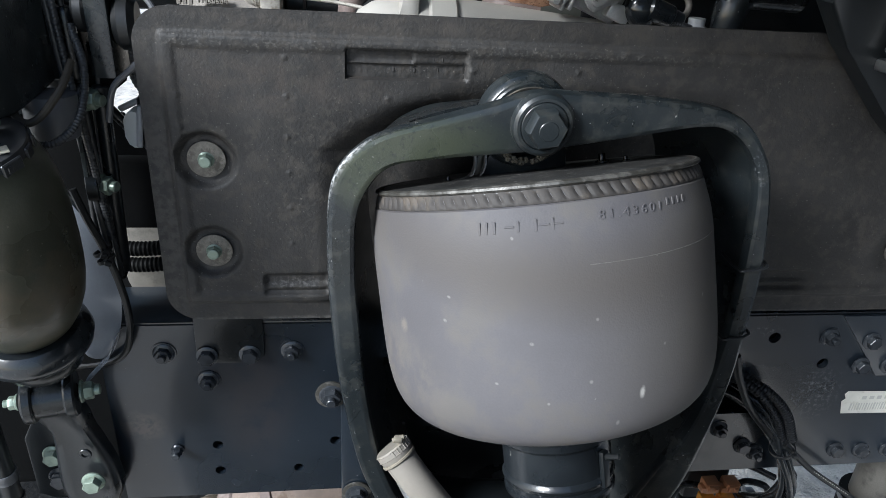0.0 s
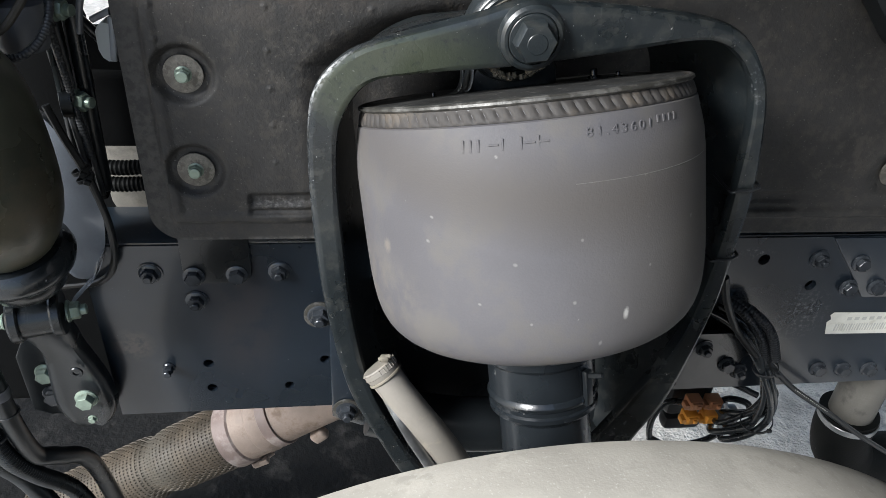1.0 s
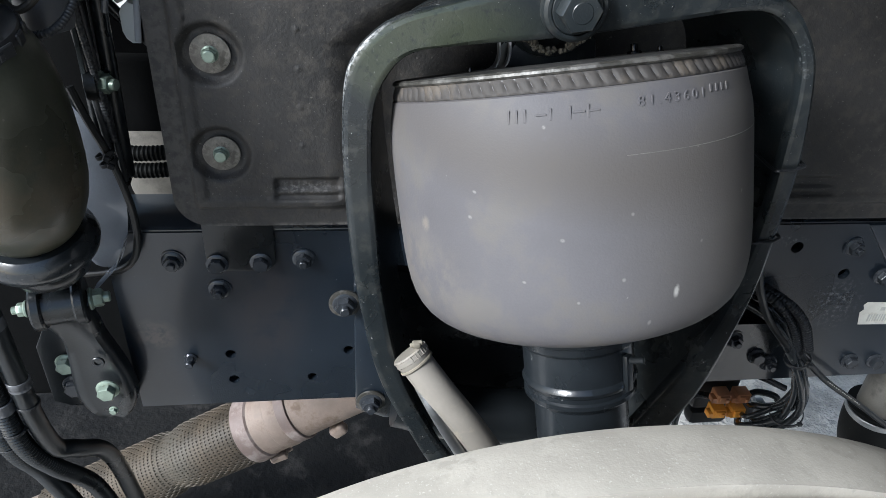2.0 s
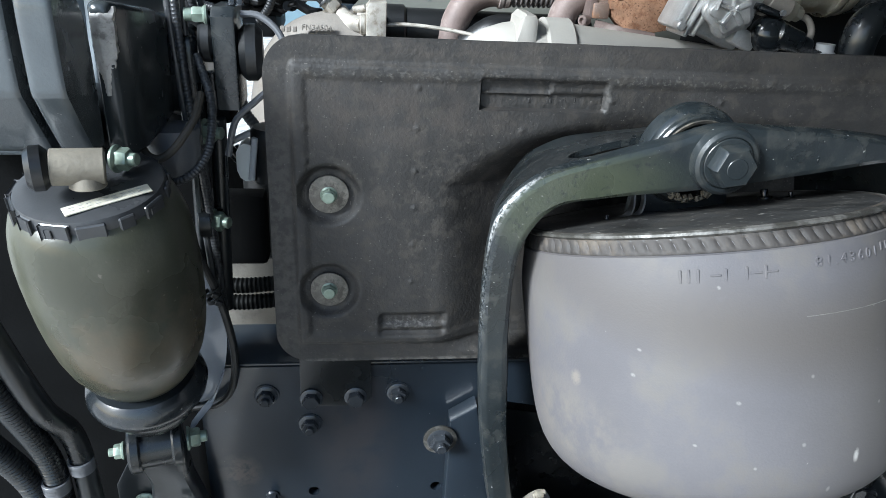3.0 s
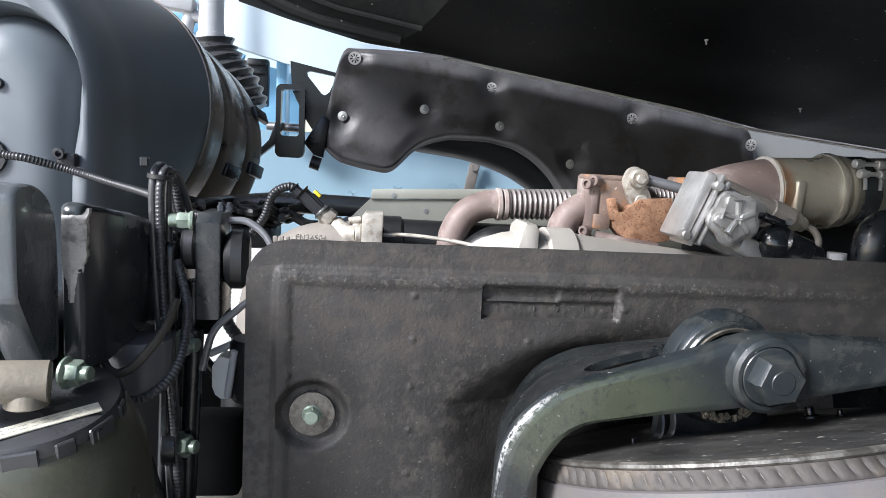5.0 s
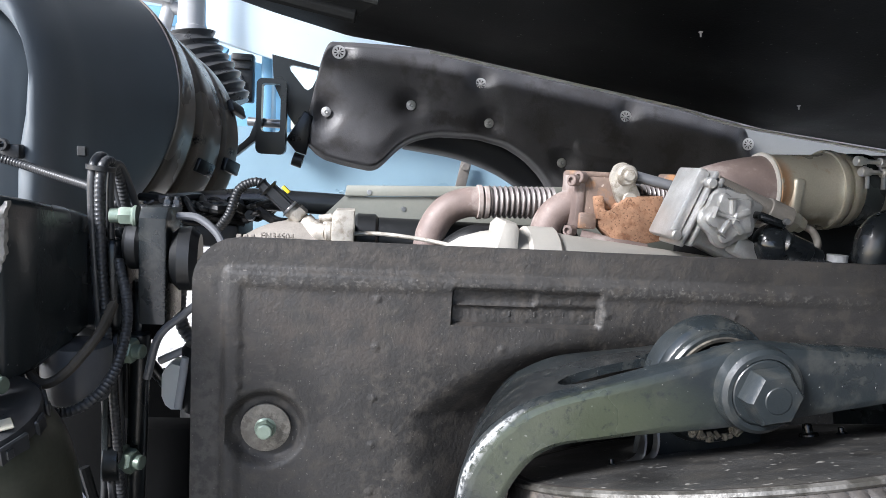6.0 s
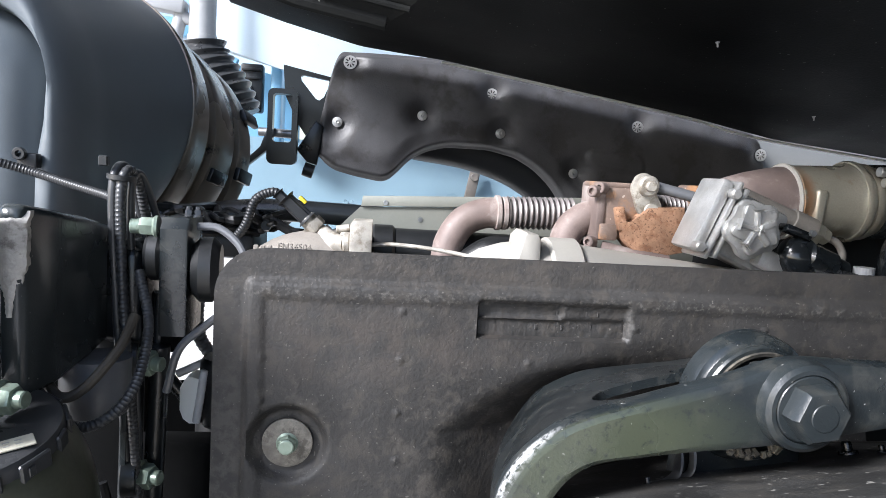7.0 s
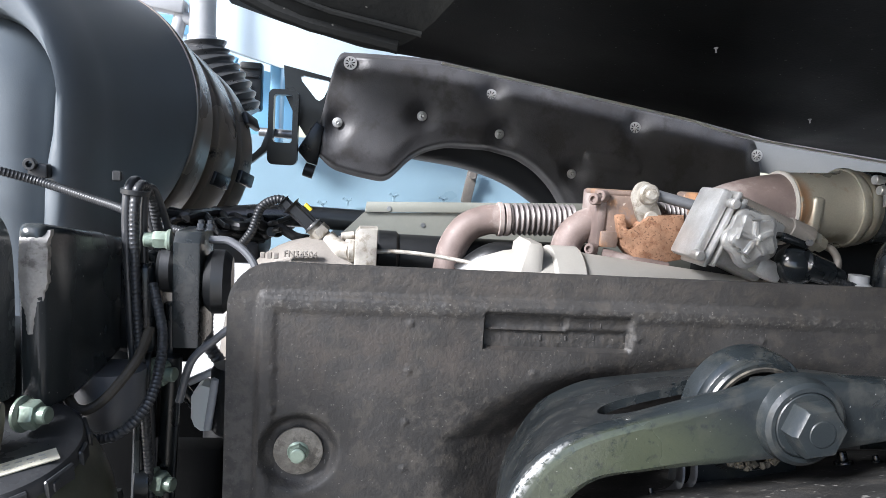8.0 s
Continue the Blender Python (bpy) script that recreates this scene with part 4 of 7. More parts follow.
slab(_bm, [(-0.105, 0.93), (0.02, 0.90), (0.14, 0.90), (0.24, 0.93), (0.20, 0.70), (0.12, 0.56), (0.0, 0.56), (-0.06, 0.66)], (0, -0.045, 0), (1, 0, 0), (0, 0, 1), 0.012, 0.003)
part("back_web", _bm, M_BLACK, yoke)
_bm = bmesh.new()
tube(_bm, [(-0.10, -0.09, 0.76), (0.0, -0.10, 0.735), (0.12, -0.10, 0.735), (0.22, -0.09, 0.76)], 0.035, 16)
part("cross_tube", _bm, M_BLACK, yoke)

for x0, x1, z in ((0.222, 0.250, 1.120), (0.224, 0.252, 1.044)):
    _bm = bmesh.new()
    tube(_bm, [(x0 + 0.002, -0.150, z - 0.003), (x0, -0.186, z - 0.002), (x0 + 0.006, -0.1895, z), ((x0 + x1) / 2, -0.190, z), (x1 - 0.006, -0.1895, z + 0.002), (x1 + 0.001, -0.182, z + 0.002), (x1 + 0.001, -0.155, z)], 0.0016, 8)
    part("cable_tie", _bm, M_PLASTIC, yoke, "thin black cable tie round the leg")

# ---- beige hose and rod beside the spring ----
hose = thing("beige_hose", (0.02, -0.18, 0.75), "beige rubber hose with a ribbed collar and steel clip", "hose")
_bm = bmesh.new()
tube(_bm, [(-0.098, -0.190, 0.922), (-0.070, -0.208, 0.888), (-0.040, -0.221, 0.850), (-0.015, -0.227, 0.811), (0.008, -0.230, 0.765), (0.024, -0.23, 0.70)], 0.0165, 20)
part("hose_body", _bm, M_HOSE, hose)
_bm = bmesh.new()
ax = Vector((0.028, -0.020, -0.034)).normalized()
tube(_bm, [Vector((-0.0985, -0.1895, 0.9225)) + ax * s for s in (0, 0.002, 0.008, 0.012)], 0.0185, 40, 3, radius=lambda i, n: 0.0170 + 0.0012 * math.sin(math.pi * i / (n - 1)))
collar_part = part("collar", _bm, M_HOSE, hose, "ribbed beige collar")
for k in range(14):
    m = aim(Vector((-0.0985, -0.1895, 0.9225)), ax, 360 / 14 * k)
    _bm = bmesh.new()
    box(_bm, m @ Vector((0.0168, 0, 0.0045)), (0.0020, 0.0050, 0.0055), m.to_3x3().to_4x4(), 0.001, 1)
    part("rib", _bm, M_HOSE, collar_part)
_bm = bmesh.new()
ring(_bm, Vector((-0.0915, -0.1945, 0.914)), ax, 0.0165, 0.0186, 0.0030, 32)
box(_bm, (-0.092, -0.197, 0.9385), (0.008, 0.007, 0.006), bev=0.0015)
rod(_bm, (-0.098, -0.198, 0.9375), (-0.086, -0.196, 0.9405), 0.0025, seg=10)
part("clip", _bm, M_BUSH, hose)
rodline = thing("steel_rod", (-0.02, -0.2, 0.75), "thin bright steel rod beside the beige hose", "rod")
_bm = bmesh.new()
tube(_bm, [(-0.088, -0.206, 0.893), (-0.069, -0.224, 0.862), (-0.045, -0.236, 0.822), (-0.021, -0.242, 0.775), (0.0, -0.242, 0.70)], 0.0058, 16)
part("shaft", _bm, M_STEEL, rodline)

# ---- front wheel below ----
wheel = thing("front_wheel", (0.06, -0.46, FLOOR), "dusty grey truck front tyre below the air spring", "wheel")
_bm = bmesh.new()
R = 0.553
TY = -0.345
lathe(_bm, [(0.29, -0.012), (0.33, -0.002), (0.40, 0.0), (0.48, -0.004), (0.528, -0.010), (0.545, -0.020), (R, -0.040), (R + 0.002, -0.075), (R + 0.002, -0.082), (R - 0.010, -0.084), (R - 0.010, -0.094), (R + 0.003, -0.096),
            (R + 0.004, -0.15), (R - 0.008, -0.152), (R - 0.008, -0.162), (R + 0.004, -0.164), (R + 0.003, -0.22), (R - 0.01, -0.222), (R - 0.01, -0.232), (R + 0.002, -0.234), (R, -0.275), (0.53, -0.292), (0.45, -0.31), (0.36, -0.312), (0.29, -0.30)],
      aim((0.065, TY, FLOOR + R), (0, 1, 0)), 160, True)
part("tyre", _bm, M_TYRE, wheel)
_bm = bmesh.new()
lathe(_bm, [(0.0, -0.12), (0.12, -0.12), (0.2, -0.09), (0.27, -0.03), (0.292, -0.015), (0.292, -0.30), (0.27, -0.29), (0.25, -0.2), (0.1, -0.18), (0.0, -0.18)], aim((0.065, TY, FLOOR + R), (0, 1, 0)), 64)
part("rim", _bm, M_STEEL, wheel)

# ---- exhaust below the rail ----
exhaust = thing("exhaust_pipe", (-0.4, 0.2, 0.2), "stained exhaust pipe with a braided flexible sleeve", "exhaust pipe")
E0, E1 = Vector((-0.737, 0.238, 0.154)), Vector((-0.332, 0.195, 0.413))
ED = (E1 - E0).normalized()
L = (E1 - E0).length


def sleeve_r(u):
    return 0.060 - 0.007 * math.exp(-((u - 0.66) / 0.035) ** 2) - 0.012 * (1 - smooth_step(0.0, 0.04, u))


_bm = bmesh.new()
lathe(_bm, [(0, 0), *[(sleeve_r(k / 40) - 0.0026, k / 40 * L) for k in range(41)], (0, L)], aim(E0, ED), 48)
sleeve = part("braided_sleeve", _bm, M_DIRTY, exhaust, "dirty woven steel sleeve")
RN = 56
for k in range(RN):
    u = (k + 0.5) / RN
    r, h, w = sleeve_r(u), u * L, 0.0027
    _bm = bmesh.new()
    lathe(_bm, [(r - 0.003, h - w), (r - 0.0012, h - w), (r - 0.0004, h - w * 0.4), (r - 0.0004, h + w * 0.4), (r - 0.0012, h + w), (r - 0.003, h + w)], aim(E0, ED), 48, True)
    part("hoop", _bm, M_BRAID, sleeve)
_bm = bmesh.new()
SEGS = 56
for k in range(64):
    m = aim(E0, ED) @ Matrix.Rotation(2 * math.pi * k / 64, 4, "Z")
    rows_ = []
    for j in range(SEGS + 1):
        u = j / SEGS
        r = sleeve_r(u) + (0.0007 if (j + k) % 2 else -0.0012)
        rows_.append([m @ Vector((r - 0.0014, -0.0018, u * L)), m @ Vector((r - 0.0014, 0.0018, u * L)), m @ Vector((r, 0.0014, u * L)), m @ Vector((r, -0.0014, u * L))])
    loft(_bm, rows_)
tagged(part("weave", _bm, M_BRAID, sleeve, angle=60), kind="stuff")
_bm = bmesh.new()
rod(_bm, E1 - ED * 0.004, E1 + ED * 0.028, 0.063, 0.061, 40, 0.003)
part("clamp_band", _bm, M_HEATPIPE, exhaust)
_bm = bmesh.new()
lathe(_bm, [(0, 0.02), (0.058, 0.02), (0.0565, 0.06), (0.058, 0.062), (0.058, 0.075), (0.053, 0.085), (0.0505, 0.16), (0.049, 0.30), (0.049, 0.60), (0, 0.60)], aim(E1, ED), 40)
part("pipe", _bm, M_EXHAUST, exhaust)
_bm = bmesh.new()
ring(_bm, E1 + ED * 0.085, ED, 0.05, 0.0565, 0.02, 36)
part("pipe_band", _bm, M_HEATPIPE, exhaust)
_bm = bmesh.new()
cl = E1 + ED * 0.03 + Vector((0.02, -0.03, -0.058))
box(_bm, cl, (0.03, 0.016, 0.012), Matrix.Rotation(radians(-25), 4, "Y"), 0.002)
rod(_bm, cl + Vector((-0.014, -0.01, 0.0)), cl + Vector((0.022, 0.012, 0.008)), 0.005, seg=10)
part("clamp_lug", _bm, M_EXHAUST, exhaust)
_bm = bmesh.new()
box(_bm, (-0.180, 0.160, 0.436), (0.030, 0.022, 0.024), Matrix.Rotation(radians(-40), 4, "Y"), 0.007, seg=3)
part("hanger_lug", _bm, M_EXHAUST, exhaust)
_bm = bmesh.new()
tube(_bm, [E0 + ED * 0.01, E0 - ED * 0.15, E0 - ED * 0.4 + Vector((0, 0, -0.02))], 0.047, 32)
part("front_pipe", _bm, M_EXHAUST, exhaust)

# ---- cables and connectors under the rail ----
loom = thing("cable_loom", (0.46, 0.0, 0.55), "bundle of black cables hanging out of the rail", "cables")
LOOM = [(0.385, 0.03, 0.82), (0.408, -0.018, 0.825), (0.440, -0.035, 0.79), (0.460, -0.040, 0.755), (0.490, -0.037, 0.70), (0.510, -0.024, 0.65), (0.506, -0.01, 0.605), (0.482, 0.012, 0.577), (0.50, 0.05, 0.555)]
random.seed(21)
for k in range(7):
    # each cable keeps its place in the bundle and fans out below the tie
    u, v = math.cos(k * 0.9) * 0.0085 * (k > 0), math.sin(k * 0.9) * 0.0085 * (k > 0)
    spread = [1.6, 1.5, 1.2, 0.8, 1.3, 1.9, 2.2, 2.4, 2.0]
    pts = [Vector(p) + Vector((u * f, v * f * 0.6, v * f * 0.8)) + Vector((random.uniform(-1, 1), random.uniform(-1, 1), random.uniform(-1, 1))) * 0.0025 * f for p, f in zip(LOOM, spread)]
    _bm = bmesh.new()
    tube(_bm, pts, 0.0054 if k % 3 else 0.0044, 12)
    part("cable", _bm, M_GLOSSRUB, loom)
for pts in ([(0.375, 0.03, 0.84), (0.405, -0.02, 0.843), (0.437, -0.035, 0.81), (0.457, -0.04, 0.77)], [(0.385, 0.03, 0.845), (0.42, -0.025, 0.843), (0.45, -0.04, 0.815), (0.47, -0.045, 0.77)]):
    _bm = bmesh.new()
    conduit(_bm, pts, 0.0075, 0.004)
    part("corrugated_sleeve", _bm, M_PLASTIC, loom)
_bm = bmesh.new()
tube(_bm, [(0.345, -0.05, 0.92), (0.362, -0.045, 0.88), (0.40, -0.035, 0.82), (0.44, -0.04, 0.775)], 0.0052, 10)
part("cable", _bm, M_RUBBER, loom)
_bm = bmesh.new()
tube(_bm, [(0.46, -0.045, 0.765), (0.52, -0.045, 0.71), (0.60, -0.04, 0.652), (0.69, -0.035, 0.585), (0.80, -0.03, 0.51)], 0.0044, 10)
printed = part("printed_cable", _bm, M_RUBBER, loom, "black cable with white printed marks")
for k in range(16):
    p = Vector((0.52, -0.0492, 0.7120)).lerp(Vector((0.60, -0.0442, 0.6540)), k / 16)
    _bm = bmesh.new()
    box(_bm, p, (0.0035 if k % 3 else 0.0015, 0.0006, 0.0012), Matrix.Rotation(radians(36), 4, "Y"), 0)
    part("print_bar", _bm, M_PRINT, printed)
for c, r in (((0.464, -0.039, 0.752), 0.018), ((0.505, -0.02, 0.62), 0.024)):
    _bm = bmesh.new()
    ring(_bm, Vector(c), (0.35, 0.1, -0.9), r - 0.0015, r, 0.005, 20, 0.0003)
    box(_bm, Vector(c) + Vector((0.008, -r, 0)), (0.007, 0.006, 0.006), bev=0.001, seg=1)
    part("cable_tie", _bm, M_PLASTIC, loom)
plugs = thing("connector_block", (0.46, 0.06, 0.50), "orange and copper-brown plastic plugs on black cables", "connectors")
for x, z, mat in ((0.432, 0.602, M_COPPER), (0.466, 0.601, M_COPPER), (0.434, 0.569, M_ORANGE), (0.467, 0.568, M_ORANGE)):
    _bm = bmesh.new()
    box(_bm, (x, 0.040, z), (0.024, 0.022, 0.019), bev=0.002)
    box(_bm, (x, 0.028, z + 0.002), (0.017, 0.006, 0.012), bev=0.0015)
    box(_bm, (x + 0.002, 0.024, z + 0.003), (0.006, 0.005, 0.007), bev=0.001)
    box(_bm, (x - 0.0145, 0.036, z - 0.002), (0.008, 0.014, 0.010), bev=0.001)
    part("plug", _bm, mat, plugs)
_bm = bmesh.new()
box(_bm, (0.499, 0.040, 0.568), (0.036, 0.024, 0.027), bev=0.003)
for k in range(3):
    box(_bm, (0.489 + k * 0.01, 0.0275, 0.568), (0.004, 0.003, 0.022), bev=0.0008, seg=1)
part("plug_body", _bm, M_DULLGREY, plugs, "dark grey plug body")
for pts in ([(0.42, 0.05, 0.592), (0.395, 0.055, 0.588), (0.383, 0.06, 0.55), (0.385, 0.06, 0.51), (0.40, 0.06, 0.48)], [(0.482, 0.045, 0.594), (0.50, 0.045, 0.600), (0.525, 0.035, 0.598), (0.535, 0.03, 0.58)],
            [(0.515, 0.05, 0.555), (0.54, 0.05, 0.556), (0.555, 0.04, 0.565), (0.545, 0.02, 0.585)], [(0.385, 0.06, 0.50), (0.42, 0.045, 0.492), (0.48, 0.045, 0.50), (0.53, 0.05, 0.53)], [(0.40, 0.07, 0.612), (0.45, 0.075, 0.622), (0.50, 0.065, 0.618), (0.55, 0.05, 0.60)]):
    _bm = bmesh.new()
    tube(_bm, pts, 0.0055, 12)
    part("cable", _bm, M_GLOSSRUB, plugs)
_bm = bmesh.new()
box(_bm, (0.445, 0.080, 0.58), (0.075, 0.03, 0.075), bev=0.01)
box(_bm, (0.45, 0.085, 0.515), (0.07, 0.03, 0.03), bev=0.01)
part("carrier", _bm, M_PLASTIC, plugs)
tank = thing("drain_pipe", (0.78, 0.12, 0.2), "grey steel pipe running into a black rubber elbow", "pipe")
_bm = bmesh.new()
rod(_bm, (0.752, 0.06, 0.70), (0.768, 0.07, 0.505), 0.037, seg=28)
part("steel_pipe", _bm, M_PIPE, tank)
_bm = bmesh.new()
tube(_bm, [(0.764, 0.07, 0.53), (0.771, 0.07, 0.47), (0.795, 0.07, 0.42), (0.85, 0.07, 0.395), (1.05, 0.07, 0.39)], 0.049, 28)
part("rubber_elbow", _bm, M_LINER, tank)
_bm = bmesh.new()
ring(_bm, (0.764, 0.068, 0.525), (0.02, 0.01, -0.195), 0.0485, 0.0505, 0.012, 28)
part("hose_clamp", _bm, M_STEEL, tank)

# dark bracket beside the shield
wedge = thing("cab_mount_bracket", (0.5, -0.06, 1.19), "black steel cab mount bracket in front of the shield", "bracket")
_bm = bmesh.new()
slab(_bm, [(0.315, 1.345), (0.345, 1.305), (0.362, 1.288), (0.425, 1.225), (0.455, 1.20), (0.80, 1.19), (0.80, 1.42), (0.32, 1.42)], (0, -0.045, 0), (1, 0, 0), (0, 0, 1), 0.03, 0.004)
part("plate", _bm, M_BLACK, wedge)
_bm = bmesh.new()
rod(_bm, (0.405, -0.10, 1.36), (0.395, -0.09, 1.30), 0.018, seg=20)
box(_bm, (0.405, -0.085, 1.29), (0.05, 0.04, 0.012), bev=0.003)
part("stop", _bm, M_STEEL, wedge)

# ---- cab air spring at the other side ----
C0 = Vector((-0.4567, -0.0812, 0.9881))
CA = Vector((-0.0184, -0.2085, 1.0)).normalized()
CM = aim(C0, CA)
cabspring = thing("cab_air_spring", C0, "brown-black rubber cab air spring with a notched cap", "air spring")
_bm = bmesh.new()
lathe(_bm, [(0.026, 0.008), (0.034, 0.012), (0.043, 0.021), (0.0515, 0.034), (0.0590, 0.052), (0.0640, 0.072), (0.0668, 0.092), (0.0684, 0.112), (0.0692, 0.132), (0.0694, 0.150), (0.0690, 0.168), (0.0676, 0.183), (0.0650, 0.196), (0.0615, 0.206), (0.0560, 0.214), (0.050, 0.219)], CM, 72)
part("bag", _bm, M_OLDRUBBER, cabspring)
_bm = bmesh.new()
lathe(_bm, [(0.020, -0.020), (0.034, -0.0185), (0.0455, -0.0155), (0.0530, -0.0090), (0.0555, 0.000), (0.0535, 0.0090), (0.0465, 0.0155), (0.036, 0.0165), (0.02, 0.0165)], CM, 72, True)
part("rolled_foot", _bm, M_GLOSSRUB, cabspring, "shiny black rolled rubber foot")
_bm = bmesh.new()
lathe(_bm, [(0.012, -0.045), (0.030, -0.043), (0.037, -0.036), (0.040, -0.024), (0.040, -0.014)], CM, 48)
part("foot_cone", _bm, M_BLACK, cabspring)
_bm = bmesh.new()
lathe(_bm, [(0.050, 0.2090), (0.0545, 0.2095), (0.0550, 0.2115), (0.0550, 0.2215), (0.0535, 0.2245), (0.049, 0.2262), (0.034, 0.2275), (0.0, 0.2285)], CM, 64)
cap = part("cap", _bm, M_CONDUIT, cabspring, "black plastic cap with notched rim")
for k in range(14):
    m = CM @ Matrix.Rotation(2 * math.pi * (k + 0.3) / 14, 4, "Z")
    _bm = bmesh.new()
    box(_bm, m @ Vector((0.0555, 0, 0.2160)), (0.0030, 0.0205 if k % 3 else 0.012, 0.0125), m.to_3x3().to_4x4(), 0.001, 1)
    if k % 3 == 1:
        box(_bm, m @ Vector((0.0572, -0.004, 0.2165)), (0.0016, 0.0045, 0.006), m.to_3x3().to_4x4(), 0.0004, 1)
    part("rim_tooth", _bm, M_CONDUIT, cap)
_lx = Vector((0.0496, 0.0309, 0.0073)).normalized()
_ly = CA.cross(_lx).normalized()
LT = Matrix((_lx, _ly, CA)).transposed().to_4x4()
lp = Vector((-0.4394, -0.1554, 1.2062)) - CA * 0.0006
_bm = bmesh.new()
box(_bm, lp, (0.062, 0.0115, 0.0012), LT, 0.0003, 1)
tape = part("label", _bm, M_TAPE, cabspring, "narrow dirty white label")
for k in range(9):
    for row in (0, 1):
        _bm = bmesh.new()
        box(_bm, lp + LT.to_3x3() @ Vector((-0.025 + k * 0.006, -0.002 + row * 0.004, 0.0007)), (0.0035, 0.0008, 0.0004), LT, 0)
        part("print_bar", _bm, M_PRINT, tape)
_bm = bmesh.new()
rod(_bm, (-0.474, -0.158, 1.231), (-0.440, -0.148, 1.229), 0.0135, seg=28)
rod(_bm, (-0.452, -0.153, 1.215), (-0.452, -0.153, 1.228), 0.013, 0.010, seg=24)
part("upper_bush", _bm, M_BUSH, cabspring, "dirty pale metal bush")
_bm = bmesh.new()
rod(_bm, (-0.4885, -0.163, 1.231), (-0.4745, -0.158, 1.231), 0.0165, seg=28, bev=0.004)
part("bush_end", _bm, M_RUBBER, cabspring)
for p, d in (((-0.441, -0.121, 1.226), (1, -0.25, 0.05)),):
    shared("bolt", B_ZINC, aim(p, d) @ Matrix.Scale(0.88, 4), cabspring, "green zinc-plated nut")
_bm = bmesh.new()
rod(_bm, (-0.486, -0.080, 0.905), (-0.436, -0.068, 0.905), 0.0215, seg=28)
part("lower_bush", _bm, M_BLACK, cabspring)
for x, y, d in ((-0.432, -0.066, 1), (-0.490, -0.081, -1)):
    shared("bolt", B_ZINC, aim((x, y, 0.905), (d, 0.22 * d, 0)) @ Matrix.Scale(1.0 if d > 0 else 0.72, 4), cabspring, "pale green zinc-plated bolt")

# link bracket under the cab spring
link = thing("link_bracket", (-0.46, -0.02, 0.69), "black forged link bracket bolted below the cab spring", "bracket")
for ex, ey in ((-0.480, -0.079), (-0.441, -0.069)):
    _bm = bmesh.new()
    lathe(_bm, [(0.010, 0), (0.0245, 0), (0.026, 0.002), (0.026, 0.009), (0.0245, 0.011), (0.010, 0.011)], aim((ex - 0.005, ey, 0.905), (1, 0.24, 0)), 32, True)
    part("fork_eye", _bm, M_BLACK, link)
_bm = bmesh.new()
stations = ((0.905, -0.466, 0.056, -0.075), (0.880, -0.466, 0.056, -0.070), (0.862, -0.464, 0.052, -0.062), (0.835, -0.461, 0.044, -0.052), (0.805, -0.460, 0.052, -0.045), (0.77, -0.459, 0.064, -0.040), (0.735, -0.458, 0.070, -0.038), (0.715, -0.458, 0.064, -0.036), (0.698, -0.458, 0.05, -0.034), (0.688, -0.458, 0.028, -0.032))
dense = spline([(w, y, z) for z, x, w, y in stations], 4)
mids = spline([(x, 0, z) for z, x, w, y in stations], 4)
rows_ = []
for p, q in zip(dense, mids):
    w, y, z = p.x / 2, p.y, p.z
    rows_.append([Vector((q.x + u * w, y + v, z)) for u, v in ((-0.8, 0.0), (-0.95, 0.003), (-1.0, 0.010), (-1.0, 0.022), (1.0, 0.022), (1.0, 0.010), (0.95, 0.003), (0.8, 0.0), (0.55, 0.0015), (0.0, 0.004), (-0.55, 0.0015))])
loft(_bm, rows_)
part("fork", _bm, M_BLACK, link, angle=50)
_bm = bmesh.new()
ring(_bm, (-0.450, -0.0475, 0.799), TO_EYE, 0.004, 0.0075, 0.003, 20)
part("blind_hole", _bm, M_BLACK, link)
for x, z, me, s in ((-0.449, 0.752, B_ZHEAD, 0.95), (-0.503, 0.767, B_ZHEAD, 0.95), (-0.449, 0.716, B_ZHEAD, 0.4)):
    shared("bolt", me, aim((x, -0.045 if x > -0.5 else -0.012, z), TO_EYE) @ Matrix.Scale(s, 4), link, "pale green zinc-plated bolt")
shared("bolt", B_HEAD, aim((-0.500, -0.012, 0.730), TO_EYE), link)
_bm = bmesh.new()
slab(_bm, [(-0.535, 0.70), (-0.515, 0.69), (-0.46, 0.69), (-0.46, 0.86), (-0.50, 0.86), (-0.535, 0.79)], (0, -0.002, 0), (1, 0, 0), (0, 0, 1), 0.008, 0.003)
part("wing_plate", _bm, M_BLACK, link)

# curved guide arm behind the cab spring
arm = thing("guide_arm", (-0.41, 0.0, 0.92), "curved blue-grey painted steel guide arm", "arm")
_bm = bmesh.new()
slab(_bm, fine([(-0.452, 1.12), (-0.432, 1.105), (-0.416, 1.077), (-0.405, 1.052), (-0.398, 1.02), (-0.396, 0.987), (-0.401, 0.95), (-0.412, 0.918), (-0.425, 0.902), (-0.445, 0.905), (-0.452, 0.93), (-0.448, 0.965), (-0.455, 1.0), (-0.47, 1.05), (-0.475, 1.10)], 4), (0, 0.008, 0), (1, 0, 0), (0, 0, 1), 0.010, 0.003)
part("blade", _bm, M_ARM, arm)
_bm = bmesh.new()
tube(_bm, [(-0.424, -0.006, 1.12), (-0.414, -0.007, 1.085), (-0.402, -0.008, 1.05), (-0.393, -0.010, 1.015), (-0.388, -0.011, 0.98), (-0.389, -0.012, 0.945), (-0.397, -0.012, 0.92), (-0.412, -0.010, 0.905), (-0.435, -0.004, 0.895), (-0.46, 0.0, 0.89)], 0.0042, 10)
part("edge_cable", _bm, M_RUBBER, arm)
# the arm's lower end: a twisted strip that runs into the fork eye
_bm = bmesh.new()
